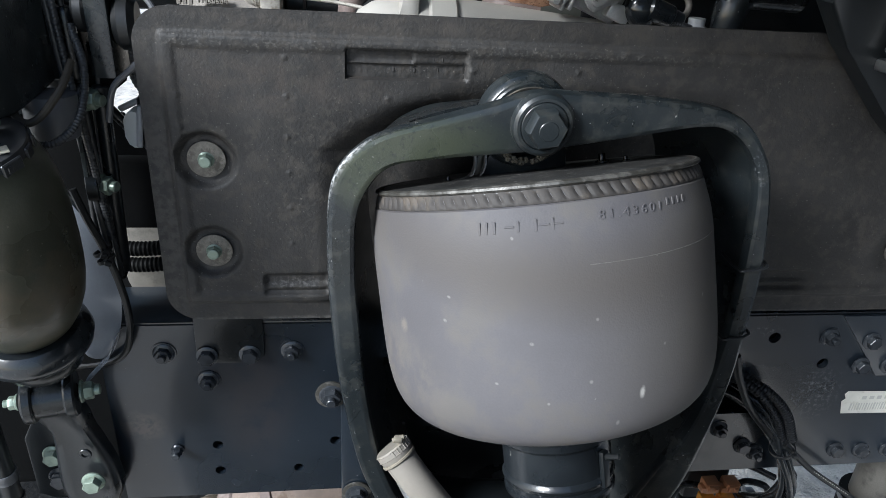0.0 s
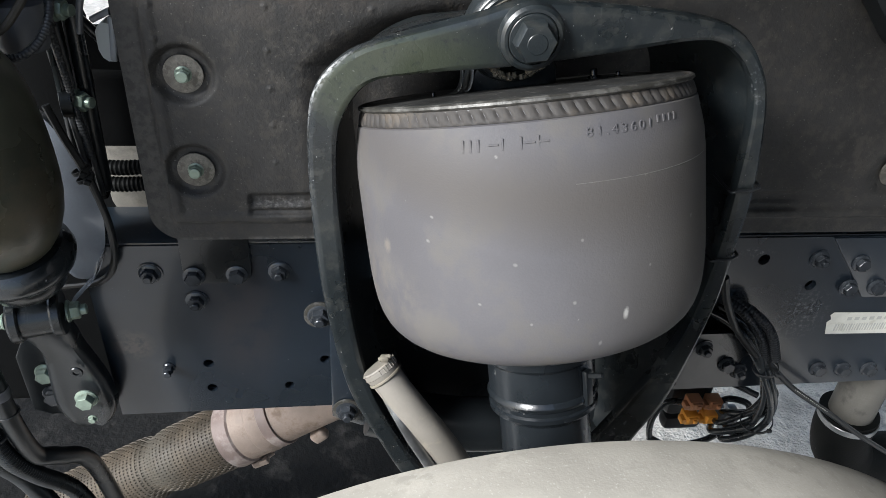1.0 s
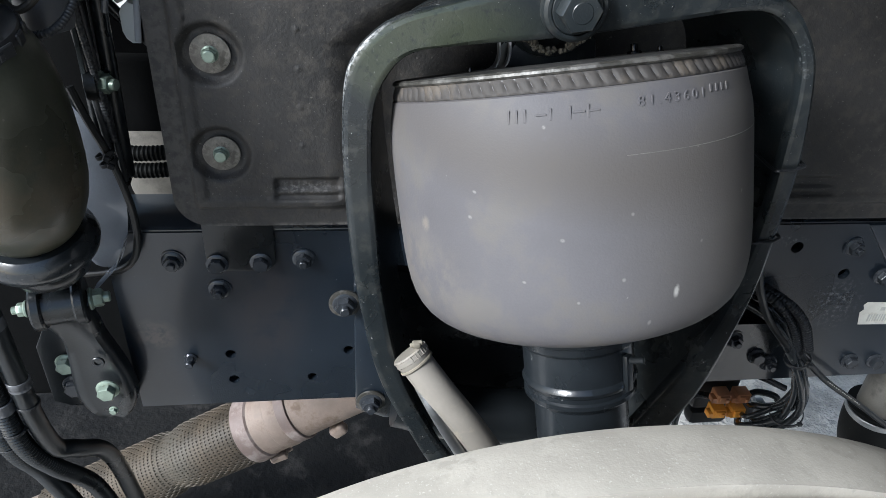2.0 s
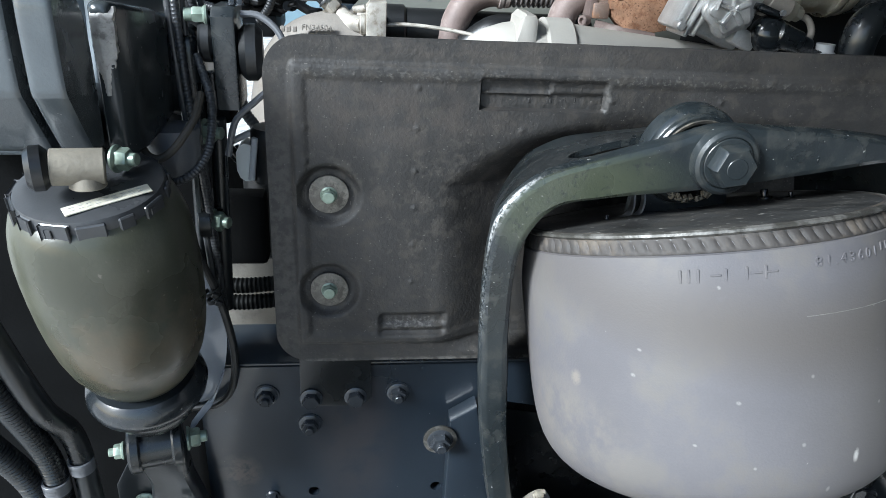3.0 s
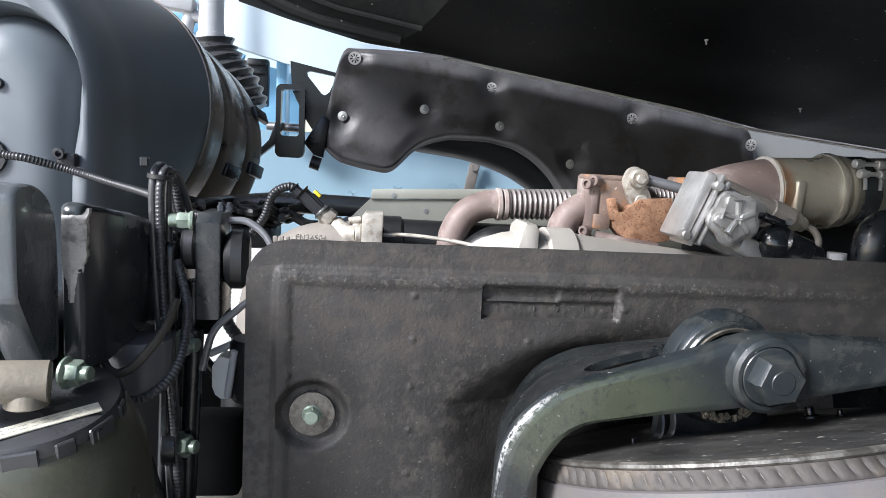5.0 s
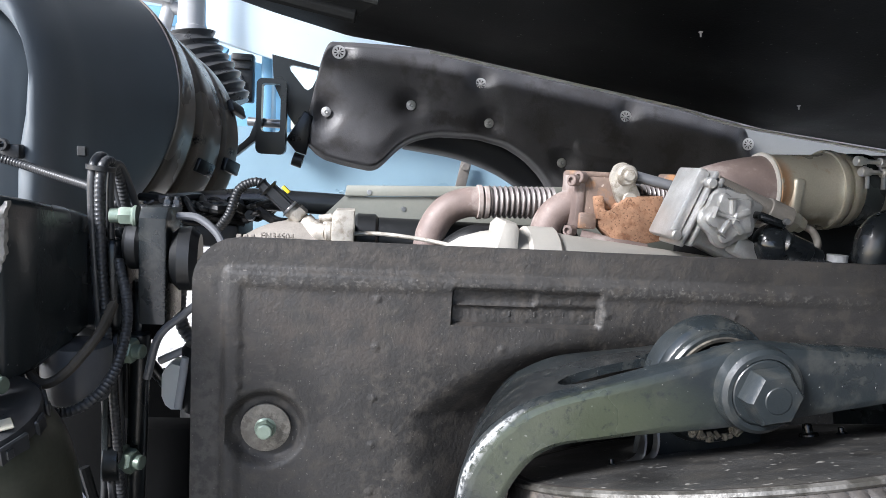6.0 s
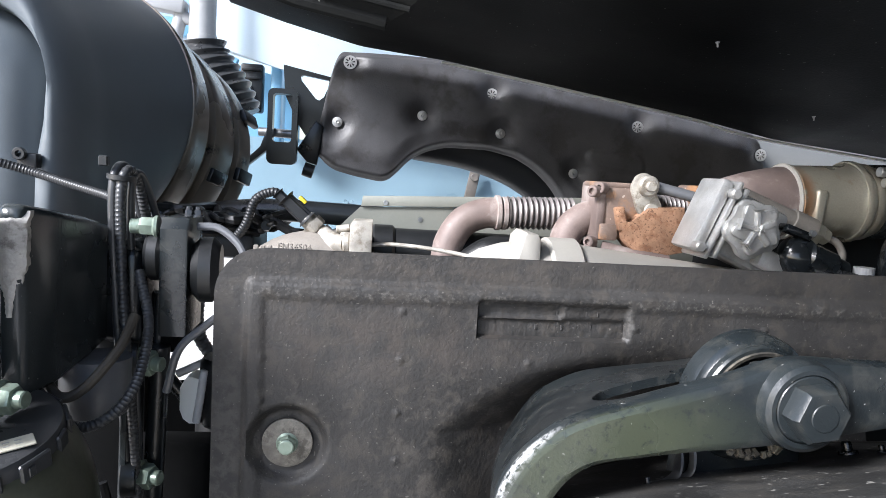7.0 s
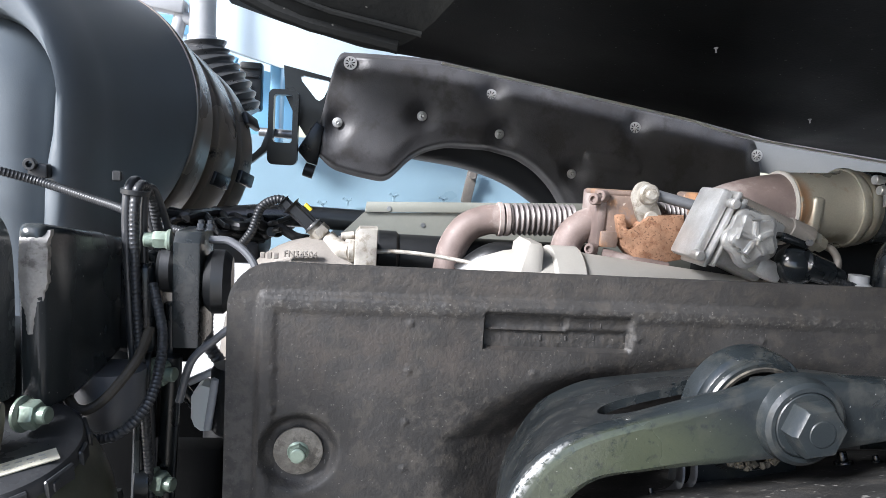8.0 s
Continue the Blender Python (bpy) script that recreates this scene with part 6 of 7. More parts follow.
box(_bm, (-0.35, 0.66, 0.47), (1.0, 0.45, 0.42), bev=0.05, seg=3)
part("sump", _bm, M_ENGINE, engine)
# near-black block added where the lower left lies in shade
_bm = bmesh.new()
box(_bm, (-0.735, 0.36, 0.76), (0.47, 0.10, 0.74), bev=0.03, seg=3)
part("shade_block", _bm, M_GAP_SHADE, engine)
# near-black sheet added to darken the gap beside the intake elbow
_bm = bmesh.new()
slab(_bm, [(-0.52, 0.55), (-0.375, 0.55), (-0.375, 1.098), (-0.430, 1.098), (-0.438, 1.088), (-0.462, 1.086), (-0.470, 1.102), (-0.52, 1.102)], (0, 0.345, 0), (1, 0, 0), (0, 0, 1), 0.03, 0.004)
part("gap_block", _bm, M_GAP_SHADE, engine)

# exhaust gas recirculation pipework
egr = thing("exhaust_gas_pipe", (0.0, 0.25, 1.2), "brown heat-tinted exhaust gas pipe with a metal bellows", "exhaust gas pipe")
_bm = bmesh.new()
tube(_bm, [(-0.137, 0.26, 1.19), (-0.137, 0.26, 1.255), (-0.133, 0.26, 1.288), (-0.118, 0.26, 1.315), (-0.095, 0.26, 1.327), (-0.073, 0.26, 1.329)], 0.0178, 24)
part("elbow", _bm, M_HEATPIPE, egr)
_bm = bmesh.new()
ring(_bm, (-0.080, 0.26, 1.329), (1, 0, 0.03), 0.012, 0.0205, 0.006, 28)
ring(_bm, (-0.072, 0.26, 1.329), (1, 0, 0.03), 0.012, 0.0195, 0.006, 28)
part("collar", _bm, M_HEATPIPE, egr)


def metal_bellows(x0, x1, y, z, r, n):
    bm = bmesh.new()
    L = x1 - x0
    prof = [(0, 0)]
    for k in range(n * 6 + 1):
        prof.append((r - 0.0038 * (0, 0.15, 0.7, 1, 0.7, 0.15)[k % 6], L * k / (n * 6)))
    return lathe(bm, prof + [(0, L)], aim((x0, y, z), (1, 0, 0.03)), 32)


part("metal_bellows", metal_bellows(-0.065, 0.012, 0.26, 1.330, 0.0195, 12), M_BELLPIPE, egr, "grey metal bellows")
part("metal_bellows", metal_bellows(0.10, 0.165, 0.255, 1.345, 0.016, 12), M_BELLPIPE, egr, "grey metal bellows")
_bm = bmesh.new()
tube(_bm, [(-0.002, 0.235, 1.25), (-0.002, 0.235, 1.29), (0.004, 0.235, 1.315), (0.022, 0.235, 1.331), (0.045, 0.235, 1.334)], 0.018, 24)
part("elbow", _bm, M_HEATPIPE, egr)
valve = thing("exhaust_valve", (0.06, 0.22, 1.28), "light-rusted exhaust valve housing with cap screws", "valve")
_bm = bmesh.new()
box(_bm, (0.027, 0.228, 1.340), (0.010, 0.06, 0.064), bev=0.003)
part("flange", _bm, M_HEATPIPE, valve)
_bm = bmesh.new()
box(_bm, (0.057, 0.225, 1.340), (0.054, 0.05, 0.056), bev=0.005)
box(_bm, (0.052, 0.225, 1.370), (0.062, 0.045, 0.006), bev=0.002)
part("housing", _bm, M_PINKRUST, valve)
_bm = bmesh.new()
box(_bm, (0.165, 0.25, 1.360), (0.035, 0.05, 0.03), bev=0.004)
part("outlet_flange", _bm, M_PINKRUST, valve)
for x, z in ((0.012, 1.362), (0.012, 1.306), (0.020, 1.366), (0.140, 1.372), (0.150, 1.370)):
    _bm = bmesh.new()
    lathe(_bm, [(0, 0), (0.0065, 0), (0.0065, 0.009), (0.0055, 0.010), (0.0035, 0.010), (0.0035, 0.006), (0, 0.006)], aim((x + 0.009, 0.200, z), (-1, -0.7, 0)), 16)
    part("cap_screw", _bm, M_HEATPIPE, valve)
_bm = bmesh.new()
rod(_bm, (0.073, 0.196, 1.371), (0.073, 0.180, 1.371), 0.0115, seg=24, bev=0.002)
rod(_bm, (0.073, 0.182, 1.371), (0.073, 0.174, 1.371), 0.006, seg=16, bev=0.001)
slab(_bm, fine([(0.056, 1.366), (0.060, 1.380), (0.070, 1.385), (0.080, 1.380), (0.083, 1.366), (0.091, 1.352), (0.093, 1.340), (0.085, 1.332), (0.074, 1.333), (0.064, 1.345)], 3), (0, 0.196, 0), (1, 0, 0), (0, 0, 1), 0.007, 0.002)
ring(_bm, (0.080, 0.190, 1.344), TO_EYE, 0.003, 0.0085, 0.004, 20)
part("lever", _bm, M_FITTING, valve, "dull metal lever")
_bm = bmesh.new()
box(_bm, (0.086, 0.226, 1.3705), (0.030, 0.044, 0.004), bev=0.001)
part("ledge", _bm, M_PINKRUST, valve)
_bm = bmesh.new()
box(_bm, (0.036, 0.198, 1.318), (0.020, 0.010, 0.018), bev=0.002)
part("side_boss", _bm, M_PINKRUST, valve)
_bm = bmesh.new()
rod(_bm, (0.085, 0.195, 1.371), (0.150, 0.17, 1.356), 0.0062, seg=14)
part("push_rod", _bm, M_DULLGREY, valve)
_bm = bmesh.new()
slab(_bm, [(0.044, 1.336), (0.058, 1.328), (0.075, 1.348), (0.118, 1.350), (0.122, 1.30), (0.085, 1.292), (0.062, 1.300), (0.050, 1.312)], (0, 0.215, 0), (1, 0, 0), (0, 0, 1), 0.03, 0.003, 2)
part("rusty_body", _bm, M_RUST, valve, "orange-brown rusty iron body")
_bm = bmesh.new()
box(_bm, (0.047, 0.192, 1.334), (0.010, 0.012, 0.026), Matrix.Rotation(radians(-12), 4, "Y"), 0.002)
part("rusty_lug", _bm, M_RUST, valve)
_bm = bmesh.new()
tube(_bm, [(0.03, 0.2, 1.296), (0.06, 0.19, 1.29), (0.10, 0.18, 1.285)], 0.012, 16)
part("dark_drain", _bm, M_HEATPIPE, valve)

actuator = thing("valve_actuator", (0.15, 0.13, 1.28), "silver cast aluminium actuator with a lobed cover", "actuator")
am = Matrix.Rotation(radians(22), 4, "Y")
AC = Vector((0.149, 0.125, 1.333))
_bm = bmesh.new()
box(_bm, AC + Vector((0.002, 0.02, 0)), (0.084, 0.045, 0.068), am, 0.006)
part("case", _bm, M_ALU, actuator)
_bm = bmesh.new()
box(_bm, AC + Vector((-0.036, 0.014, 0.013)), (0.013, 0.050, 0.078), am, 0.004)
part("end_plate", _bm, M_ALU, actuator)
for dx, dz, h in ((-0.0265, 0.009, 0.084), (-0.0185, 0.006, 0.076)):
    _bm = bmesh.new()
    box(_bm, AC + Vector((dx, 0.010, dz)), (0.0055, 0.052, h), am, 0.0024)
    part("flange_rim", _bm, M_ALU, actuator)
for ox, oz in ((-0.018, 0.036), (-0.050, -0.018)):
    _bm = bmesh.new()
    rod(_bm, AC + Vector((ox, -0.006, oz)), AC + Vector((ox, -0.021, oz)), 0.0055, seg=16, bev=0.0015)
    part("corner_boss", _bm, M_ALU, actuator)


def lobes(cx, cz, r0, amp, n, turn, count=72):
    return [(cx + (r0 + amp * math.cos(n * (q - turn))) * math.cos(q), cz + (r0 + amp * math.cos(n * (q - turn))) * math.sin(q)) for q in (2 * math.pi * k / count for k in range(count))]


_bm = bmesh.new()
slab(_bm, lobes(0.150, 1.335, 0.0285, 0.0030, 5, 0.75), (0, 0.109, 0), (1, 0, 0), (0, 0, 1), 0.008, 0.003, 3)
cover = part("cover", _bm, M_ALU, actuator)
_bm = bmesh.new()
slab(_bm, lobes(0.150, 1.3355, 0.0215, 0.0050, 5, 0.75), (0, 0.1015, 0), (1, 0, 0), (0, 0, 1), 0.006, 0.002, 3)
part("cover_step", _bm, M_ALU, cover)
for k in range(5):
    m = aim((0.150, 0.0955, 1.3355), TO_EYE, 72 * k + 22)
    _bm = bmesh.new()
    box(_bm, m @ Vector((0.0095, 0, 0)), (0.021, 0.0072, 0.006), m.to_3x3().to_4x4(), 0.0022, 2)
    part("cover_arm", _bm, M_ALU, cover)
_bm = bmesh.new()
box(_bm, (0.178, 0.118, 1.303), (0.030, 0.022, 0.020), am, 0.004)
part("lower_lug", _bm, M_ALU, actuator)
_bm = bmesh.new()
rod(_bm, (0.155, 0.150, 1.367), (0.226, 0.150, 1.341), 0.0115, seg=24)
rod(_bm, (0.218, 0.150, 1.344), (0.245, 0.150, 1.334), 0.0135, seg=24)
part("rod_sleeve", _bm, M_GREYCAST, actuator)
_bm = bmesh.new()
hexagon(_bm, (0.244, 0.15, 1.334), (0.94, 0, -0.3), 0.021, 0.011, 10)
hexagon(_bm, (0.254, 0.15, 1.331), (0.94, 0, -0.3), 0.016, 0.010, 25)
part("union_nut", _bm, M_STAINLESS, actuator)
_bm = bmesh.new()
tube(_bm, [(0.262, 0.15, 1.328), (0.274, 0.148, 1.323), (0.280, 0.145, 1.312), (0.276, 0.14, 1.302), (0.262, 0.13, 1.298)], 0.004, 12)
part("outlet_pipe", _bm, M_GREYCAST, actuator)
motor = thing("sensor_motor", (0.21, 0.1, 1.28), "small black domed sensor with a corrugated lead", "sensor")
_bm = bmesh.new()
lathe(_bm, [(0, 0), (0.021, 0), (0.022, 0.005), (0.0205, 0.012), (0.0165, 0.018), (0.008, 0.022), (0, 0.023)], aim((0.205, 0.115, 1.308), (0.1, -1, 0.25)), 32)
rod(_bm, (0.208, 0.105, 1.312), (0.243, 0.105, 1.302), 0.0150, 0.0125, seg=24, bev=0.003)
rod(_bm, (0.238, 0.105, 1.303), (0.256, 0.105, 1.298), 0.0105, 0.009, seg=20, bev=0.002)
box(_bm, (0.196, 0.105, 1.335), (0.030, 0.016, 0.008), Matrix.Rotation(radians(18), 4, "Y"), 0.002)
part("dome", _bm, M_GLOSSRUB, motor)
_bm = bmesh.new()
conduit(_bm, [(0.228, 0.1, 1.305), (0.245, 0.098, 1.296), (0.27, 0.095, 1.29), (0.3, 0.095, 1.282)], 0.0045, 0.003)
part("lead", _bm, M_PLASTIC, motor)
for x, z in ((0.190, 1.290), (0.205, 1.335)):
    _bm = bmesh.new()
    hexagon(_bm, (x, 0.092, z), TO_EYE, 0.006, 0.004)
    part("screw", _bm, M_STEEL, motor)
filler = thing("filler_neck", (0.31, 0.09, 1.25), "glossy black rubber elbow hose behind the shield", "filler neck")
_bm = bmesh.new()
tube(_bm, [(0.312, 0.10, 1.240), (0.310, 0.10, 1.285), (0.311, 0.10, 1.312), (0.318, 0.101, 1.327), (0.333, 0.103, 1.334), (0.36, 0.106, 1.334), (0.40, 0.11, 1.332)], 0.0195, 28)
part("neck", _bm, M_GLOSSRUB, filler)
_bm = bmesh.new()
lathe(_bm, [(0, 0), (0.018, 0), (0.018, 0.006), (0.010, 0.012), (0.010, 0.02), (0, 0.02)], aim((0.272, 0.10, 1.283), (0, 0, 1)), 24)
part("cap", _bm, M_GREYPL, filler)

can = thing("exhaust_can", (0.36, 0.255, 1.25), "heat-stained stainless steel exhaust can with welded seams", "exhaust can")
XM = aim((0.168, 0.25, 1.357), (1, 0, 0.05))
_bm = bmesh.new()
lathe(_bm, [(0, 0), (0.017, 0), (0.0225, 0.012), (0.0295, 0.032), (0.0355, 0.055), (0.0400, 0.080), (0.0430, 0.105), (0, 0.105)], XM, 40)
part("inlet_cone", _bm, M_HEATPIPE, can, "brown heat-tinted inlet cone")
_bm = bmesh.new()
lathe(_bm, [(0, 0.10), (0.0445, 0.10), (0.046, 0.104), (0.0445, 0.108), (0.0438, 0.112), (0.0438, 0.175), (0.0465, 0.180), (0.0490, 0.186), (0.0465, 0.192), (0.0438, 0.197), (0.0432, 0.42), (0, 0.42)], XM, 48)
part("can_body", _bm, M_STAINLESS, can)
_bm = bmesh.new()
lathe(_bm, [(0.040, 0.0985), (0.0452, 0.099), (0.0462, 0.101), (0.0452, 0.103), (0.040, 0.1035)], XM, 56, True)
part("weld_ridge", _bm, M_BEIGE, can, "pale weld ridge")
for h, r in ((0.186, 0.0500), (0.2005, 0.0470)):
    _bm = bmesh.new()
    lathe(_bm, [(0.042, h - 0.005), (r - 0.001, h - 0.0045), (r, h - 0.002), (r, h + 0.002), (r - 0.001, h + 0.0045), (0.042, h + 0.005)], XM, 56, True)
    part("band", _bm, M_STAINLESS, can)
_bm = bmesh.new()
box(_bm, (0.292, 0.209, 1.357), (0.014, 0.010, 0.045), Matrix.Rotation(radians(4), 4, "Y"), 0.005, 3)
part("weld_plate", _bm, M_STAINLESS, can)
# strap with two T-bolts round the can
_bm = bmesh.new()
lathe(_bm, [(0.0420, 0.2115), (0.0452, 0.2115), (0.0456, 0.2135), (0.0456, 0.2335), (0.0452, 0.2355), (0.0420, 0.2355)], XM, 56, True)
strap = part("strap", _bm, M_MOUNT, can, "dark steel clamp strap")
for z, x0, x1 in ((1.4035, 0.362, 0.392), (1.3915, 0.370, 0.397)):
    _bm = bmesh.new()
    for x in (x0, x1):
        rod(_bm, (x - 0.0045, 0.204, z), (x + 0.0045, 0.204, z), 0.0058, seg=16, bev=0.001)
        hexagon(_bm, (x + 0.004, 0.204, z), (1, 0, 0), 0.0085, 0.005)
    rod(_bm, (x0, 0.204, z), (x1, 0.204, z), 0.0028, seg=12)
    part("t_bolt", _bm, M_ALU, strap, "bright T-bolt")
for x in (0.371, 0.392):
    _bm = bmesh.new()
    tube(_bm, [(x, 0.206, 1.398), (x + 0.004, 0.204, 1.386), (x + 0.005, 0.203, 1.372)], 0.0026, 8)
    part("wire_loop", _bm, M_STEEL, strap)
duct = thing("intake_duct", (0.0, 0.14, 1.2), "pale beige plastic duct with two clamp ribs", "duct")
_bm = bmesh.new()
lathe(_bm, [(0, 0), (0.018, 0.003), (0.032, 0.012), (0.042, 0.028), (0.049, 0.05), (0.052, 0.07), (0.053, 0.125), (0.050, 0.14), (0.038, 0.26), (0.026, 0.38), (0.018, 0.5), (0, 0.5)], aim((-0.140, 0.16, 1.255), (1, 0, 0.0)), 48)
part("duct_body", _bm, M_BEIGE, duct)
for x, w, r in ((-0.046, 0.035, 0.0570),):
    _bm = bmesh.new()
    ring(_bm, (x, 0.16, 1.255), (1, 0, 0), 0.045, r, w, 40, 0.003)
    part("clamp_rib", _bm, M_BEIGE, duct)
_bm = bmesh.new()
slab(_bm, [(-0.084, 1.255), (-0.058, 1.255), (-0.058, 1.312), (-0.061, 1.317), (-0.073, 1.319), (-0.079, 1.313), (-0.082, 1.285)], (0, 0.175, 0), (1, 0, 0), (0, 0, 1), 0.055, 0.004)
part("clamp_block", _bm, M_BEIGE, duct)

# ---- air filter housing ----
filt = thing("air_filter_housing", (-0.62, 0.4, 1.15), "large black plastic air filter housing with strap bands", "air filter")
FA, FB = Vector((-0.600, 0.72, 1.370)), Vector((-0.660, 0.50, 1.420))
FD = (FB - FA).normalized()
FM = aim(FA, FD)
FL = (FB - FA).length
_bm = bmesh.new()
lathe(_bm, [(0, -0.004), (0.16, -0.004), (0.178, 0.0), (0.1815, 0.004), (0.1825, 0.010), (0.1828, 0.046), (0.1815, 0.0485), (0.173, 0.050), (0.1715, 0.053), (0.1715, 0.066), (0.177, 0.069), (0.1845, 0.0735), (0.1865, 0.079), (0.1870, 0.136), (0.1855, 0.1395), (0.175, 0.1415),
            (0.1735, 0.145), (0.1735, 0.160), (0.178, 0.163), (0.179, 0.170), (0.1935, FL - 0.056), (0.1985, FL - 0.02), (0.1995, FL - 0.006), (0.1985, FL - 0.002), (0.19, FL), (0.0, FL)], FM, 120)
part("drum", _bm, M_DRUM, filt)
for a, h in ((-10, 0.03), (-16, 0.11), (-58, 0.03), (-60, 0.11), (22, 0.01)):
    m = FM @ Matrix.Rotation(radians(a), 4, "Z")
    _bm = bmesh.new()
    box(_bm, m @ Vector((0.188, 0, h)), (0.010, 0.022, 0.05), m.to_3x3().to_4x4(), 0.003)
    part("latch", _bm, M_BLACK, filt, "small spring latch")


def arch_body(bm, xl, xr, z0, ztop, y0, y1, edge):
    """A hood with an arched top, its front edge rounded over."""
    r = (xr - xl) / 2
    cx = (xl + xr) / 2
    out = [(xl, z0), *[(cx - r * math.cos(math.pi * k / 24), ztop - r + r * math.sin(math.pi * k / 24)) for k in range(25)], (xr, z0)]
    rows_ = []
    steps = [(y0, 0.0)] + [(y0 + edge * (1 - math.cos(math.pi / 2 * k / 8)), edge * math.sin(math.pi / 2 * k / 8)) for k in range(1, 9)] + [(y1, edge)]
    for y, g in steps:
        s = (r - edge + g) / r
        rows_.append([Vector((cx + (x - cx) * s, y, z0 + (z - z0) * (1 - (1 - s) * r / max(0.01, (ztop - z0))))) for x, z in out])
    return loft(bm, rows_)


# the housing runs from the drum's circle to an arched front with a rounded edge
HX, HZ, HR, HLOW = -0.700, 1.42, 0.188, 1.12
FX = (Vector((1, 0, 0)) - FD * FD.x).normalized()
FZ = FX.cross(FD).normalized()
FZ = FZ if FZ.z > 0 else -FZ


def arch_ring(inset, y, n=72):
    out = []
    for k in range(n):
        q = 2 * math.pi * k / n
        r = HR - inset
        x, z = HX + r * math.cos(q), HZ + r * math.sin(q)
        if z < HZ:
            z = HZ + (HZ - HLOW - inset) * math.copysign(abs(math.sin(q)) ** 0.8, math.sin(q))
            x = HX + r * math.copysign(abs(math.cos(q)) ** 0.35, math.cos(q))
        out.append(Vector((x, y, z)))
    return out


drum_ring = [FB + FX * (0.197 * math.cos(2 * math.pi * k / 72)) + FZ * (0.197 * math.sin(2 * math.pi * k / 72)) for k in range(72)]


def niche_ring(inset, y, n=72):
    out = []
    for k in range(n):
        q = 2 * math.pi * k / n
        r = 0.071 - inset
        x, z = -0.611 + r * math.cos(q), 1.438 + r * math.sin(q)
        if math.sin(q) < 0:
            z = 1.438 - (1.438 - 1.15 - inset) * abs(math.sin(q)) ** 0.8
            x = -0.611 + (r - 0.010 * smooth_step(0, 0.25, -math.sin(q))) * math.copysign(abs(math.cos(q)) ** 0.35, math.cos(q))
        out.append(Vector((x, y, z)))
    return out


front_edge = [niche_ring(0.012, 0.215), niche_ring(0.004, 0.208), niche_ring(0.0, 0.190), niche_ring(-0.0015, 0.172), niche_ring(-0.005, 0.165)]
front_edge += [arch_ring(0.022 * (1 - math.sin(math.pi / 2 * k / 8)), 0.163 + 0.085 * (1 - math.cos(math.pi / 2 * k / 8))) for k in range(9)]
full = front_edge[-1]
sides = [[p.lerp(q, smooth_step(0, 1, j / 10) * 0.5 + j / 20) for p, q in zip(full, drum_ring)] for j in range(1, 11)]
_bm = bmesh.new()
loft(_bm, front_edge + sides)
part("elbow", _bm, M_FILTER, filt, angle=60)
# domed inlet face inside the recess
_bm = bmesh.new()
arch_body(_bm, -0.682, -0.541, 1.14, 1.508, 0.164, 0.30, 0.05)
dome = part("front_dome", _bm, M_FILTER, filt)
for x, z, r in ((-0.616, 1.433, 0.006), (-0.628, 1.360, 0.02)):
    _bm = bmesh.new()
    ring(_bm, (x, 0.166, z), TO_EYE, r * 0.6, r, 0.006, 20)
    part("moulded_ring", _bm, M_PLASTIC, dome)
_bm = bmesh.new()
box(_bm, (-0.548, 0.158, 1.360), (0.018, 0.012, 0.014), bev=0.002)
ring(_bm, (-0.553, 0.153, 1.366), TO_EYE, 0.003, 0.006, 0.006, 16)
part("conduit_clip", _bm, M_PLASTIC, filt)
cross = thing("cross_conduit", (-0.55, 0.12, 1.33), "grey-black corrugated conduit crossing the filter housing", "conduit")
_bm = bmesh.new()
conduit(_bm, [(-0.72, 0.11, 1.385), (-0.64, 0.11, 1.373), (-0.586, 0.11, 1.3635), (-0.566, 0.11, 1.361), (-0.529, 0.12, 1.351), (-0.486, 0.10, 1.342), (-0.444, 0.07, 1.335), (-0.425, 0.045, 1.330)], 0.0042, 0.0031)
part("conduit", _bm, M_PLASTIC, cross)
_bm = bmesh.new()
conduit(_bm, [(-0.452, 0.15, 1.316), (-0.42, 0.14, 1.312), (-0.39, 0.12, 1.308)], 0.0046, 0.0032)
part("conduit", _bm, M_PLASTIC, cross)
tangle = thing("wiring_tangle", (-0.42, 0.3, 1.27), "tangled black wiring under the filter housing", "wiring")
random.seed(9)
for k in range(16):
    x0 = random.uniform(-0.47, -0.40)
    pts = [(x0 + 0.02 * j + random.uniform(-0.012, 0.012), random.uniform(0.26, 0.40), 1.298 + random.uniform(-0.014, 0.016)) for j in range(6)]
    _bm = bmesh.new()
    tube(_bm, pts, random.choice((0.003, 0.004, 0.006)), 8)
    part("wire", _bm, M_RUBBER, tangle)
_bm = bmesh.new()
box(_bm, (-0.43, 0.36, 1.27), (0.14, 0.12, 0.03), bev=0.008)
part("tray", _bm, M_PLASTIC, tangle)

# ---- quilted insulation on the cab tunnel ----
quilt = thing("insulation_blanket", (0.15, 0.91, 1.3), "black quilted insulation blanket held by metal studs", "insulation")
STUDS = ((-0.271, 1.583, 1), (-0.292, 1.461, 0), (-0.118, 1.486, 0), (0.026, 1.539, 1), (0.049, 1.460, 0), (0.349, 1.493, 1), (0.214, 1.386, 0), (0.639, 1.452, 1))
Q_LOW = [(-0.335, 1.40), (-0.325, 1.385), (-0.30, 1.364), (-0.25, 1.352), (-0.19, 1.343), (-0.172, 1.356), (-0.14, 1.393), (-0.105, 1.413), (-0.06, 1.425), (0.03, 1.425), (0.09, 1.412), (0.135, 1.388), (0.175, 1.352), (0.21, 1.30), (0.24, 1.25), (0.66, 1.24)]
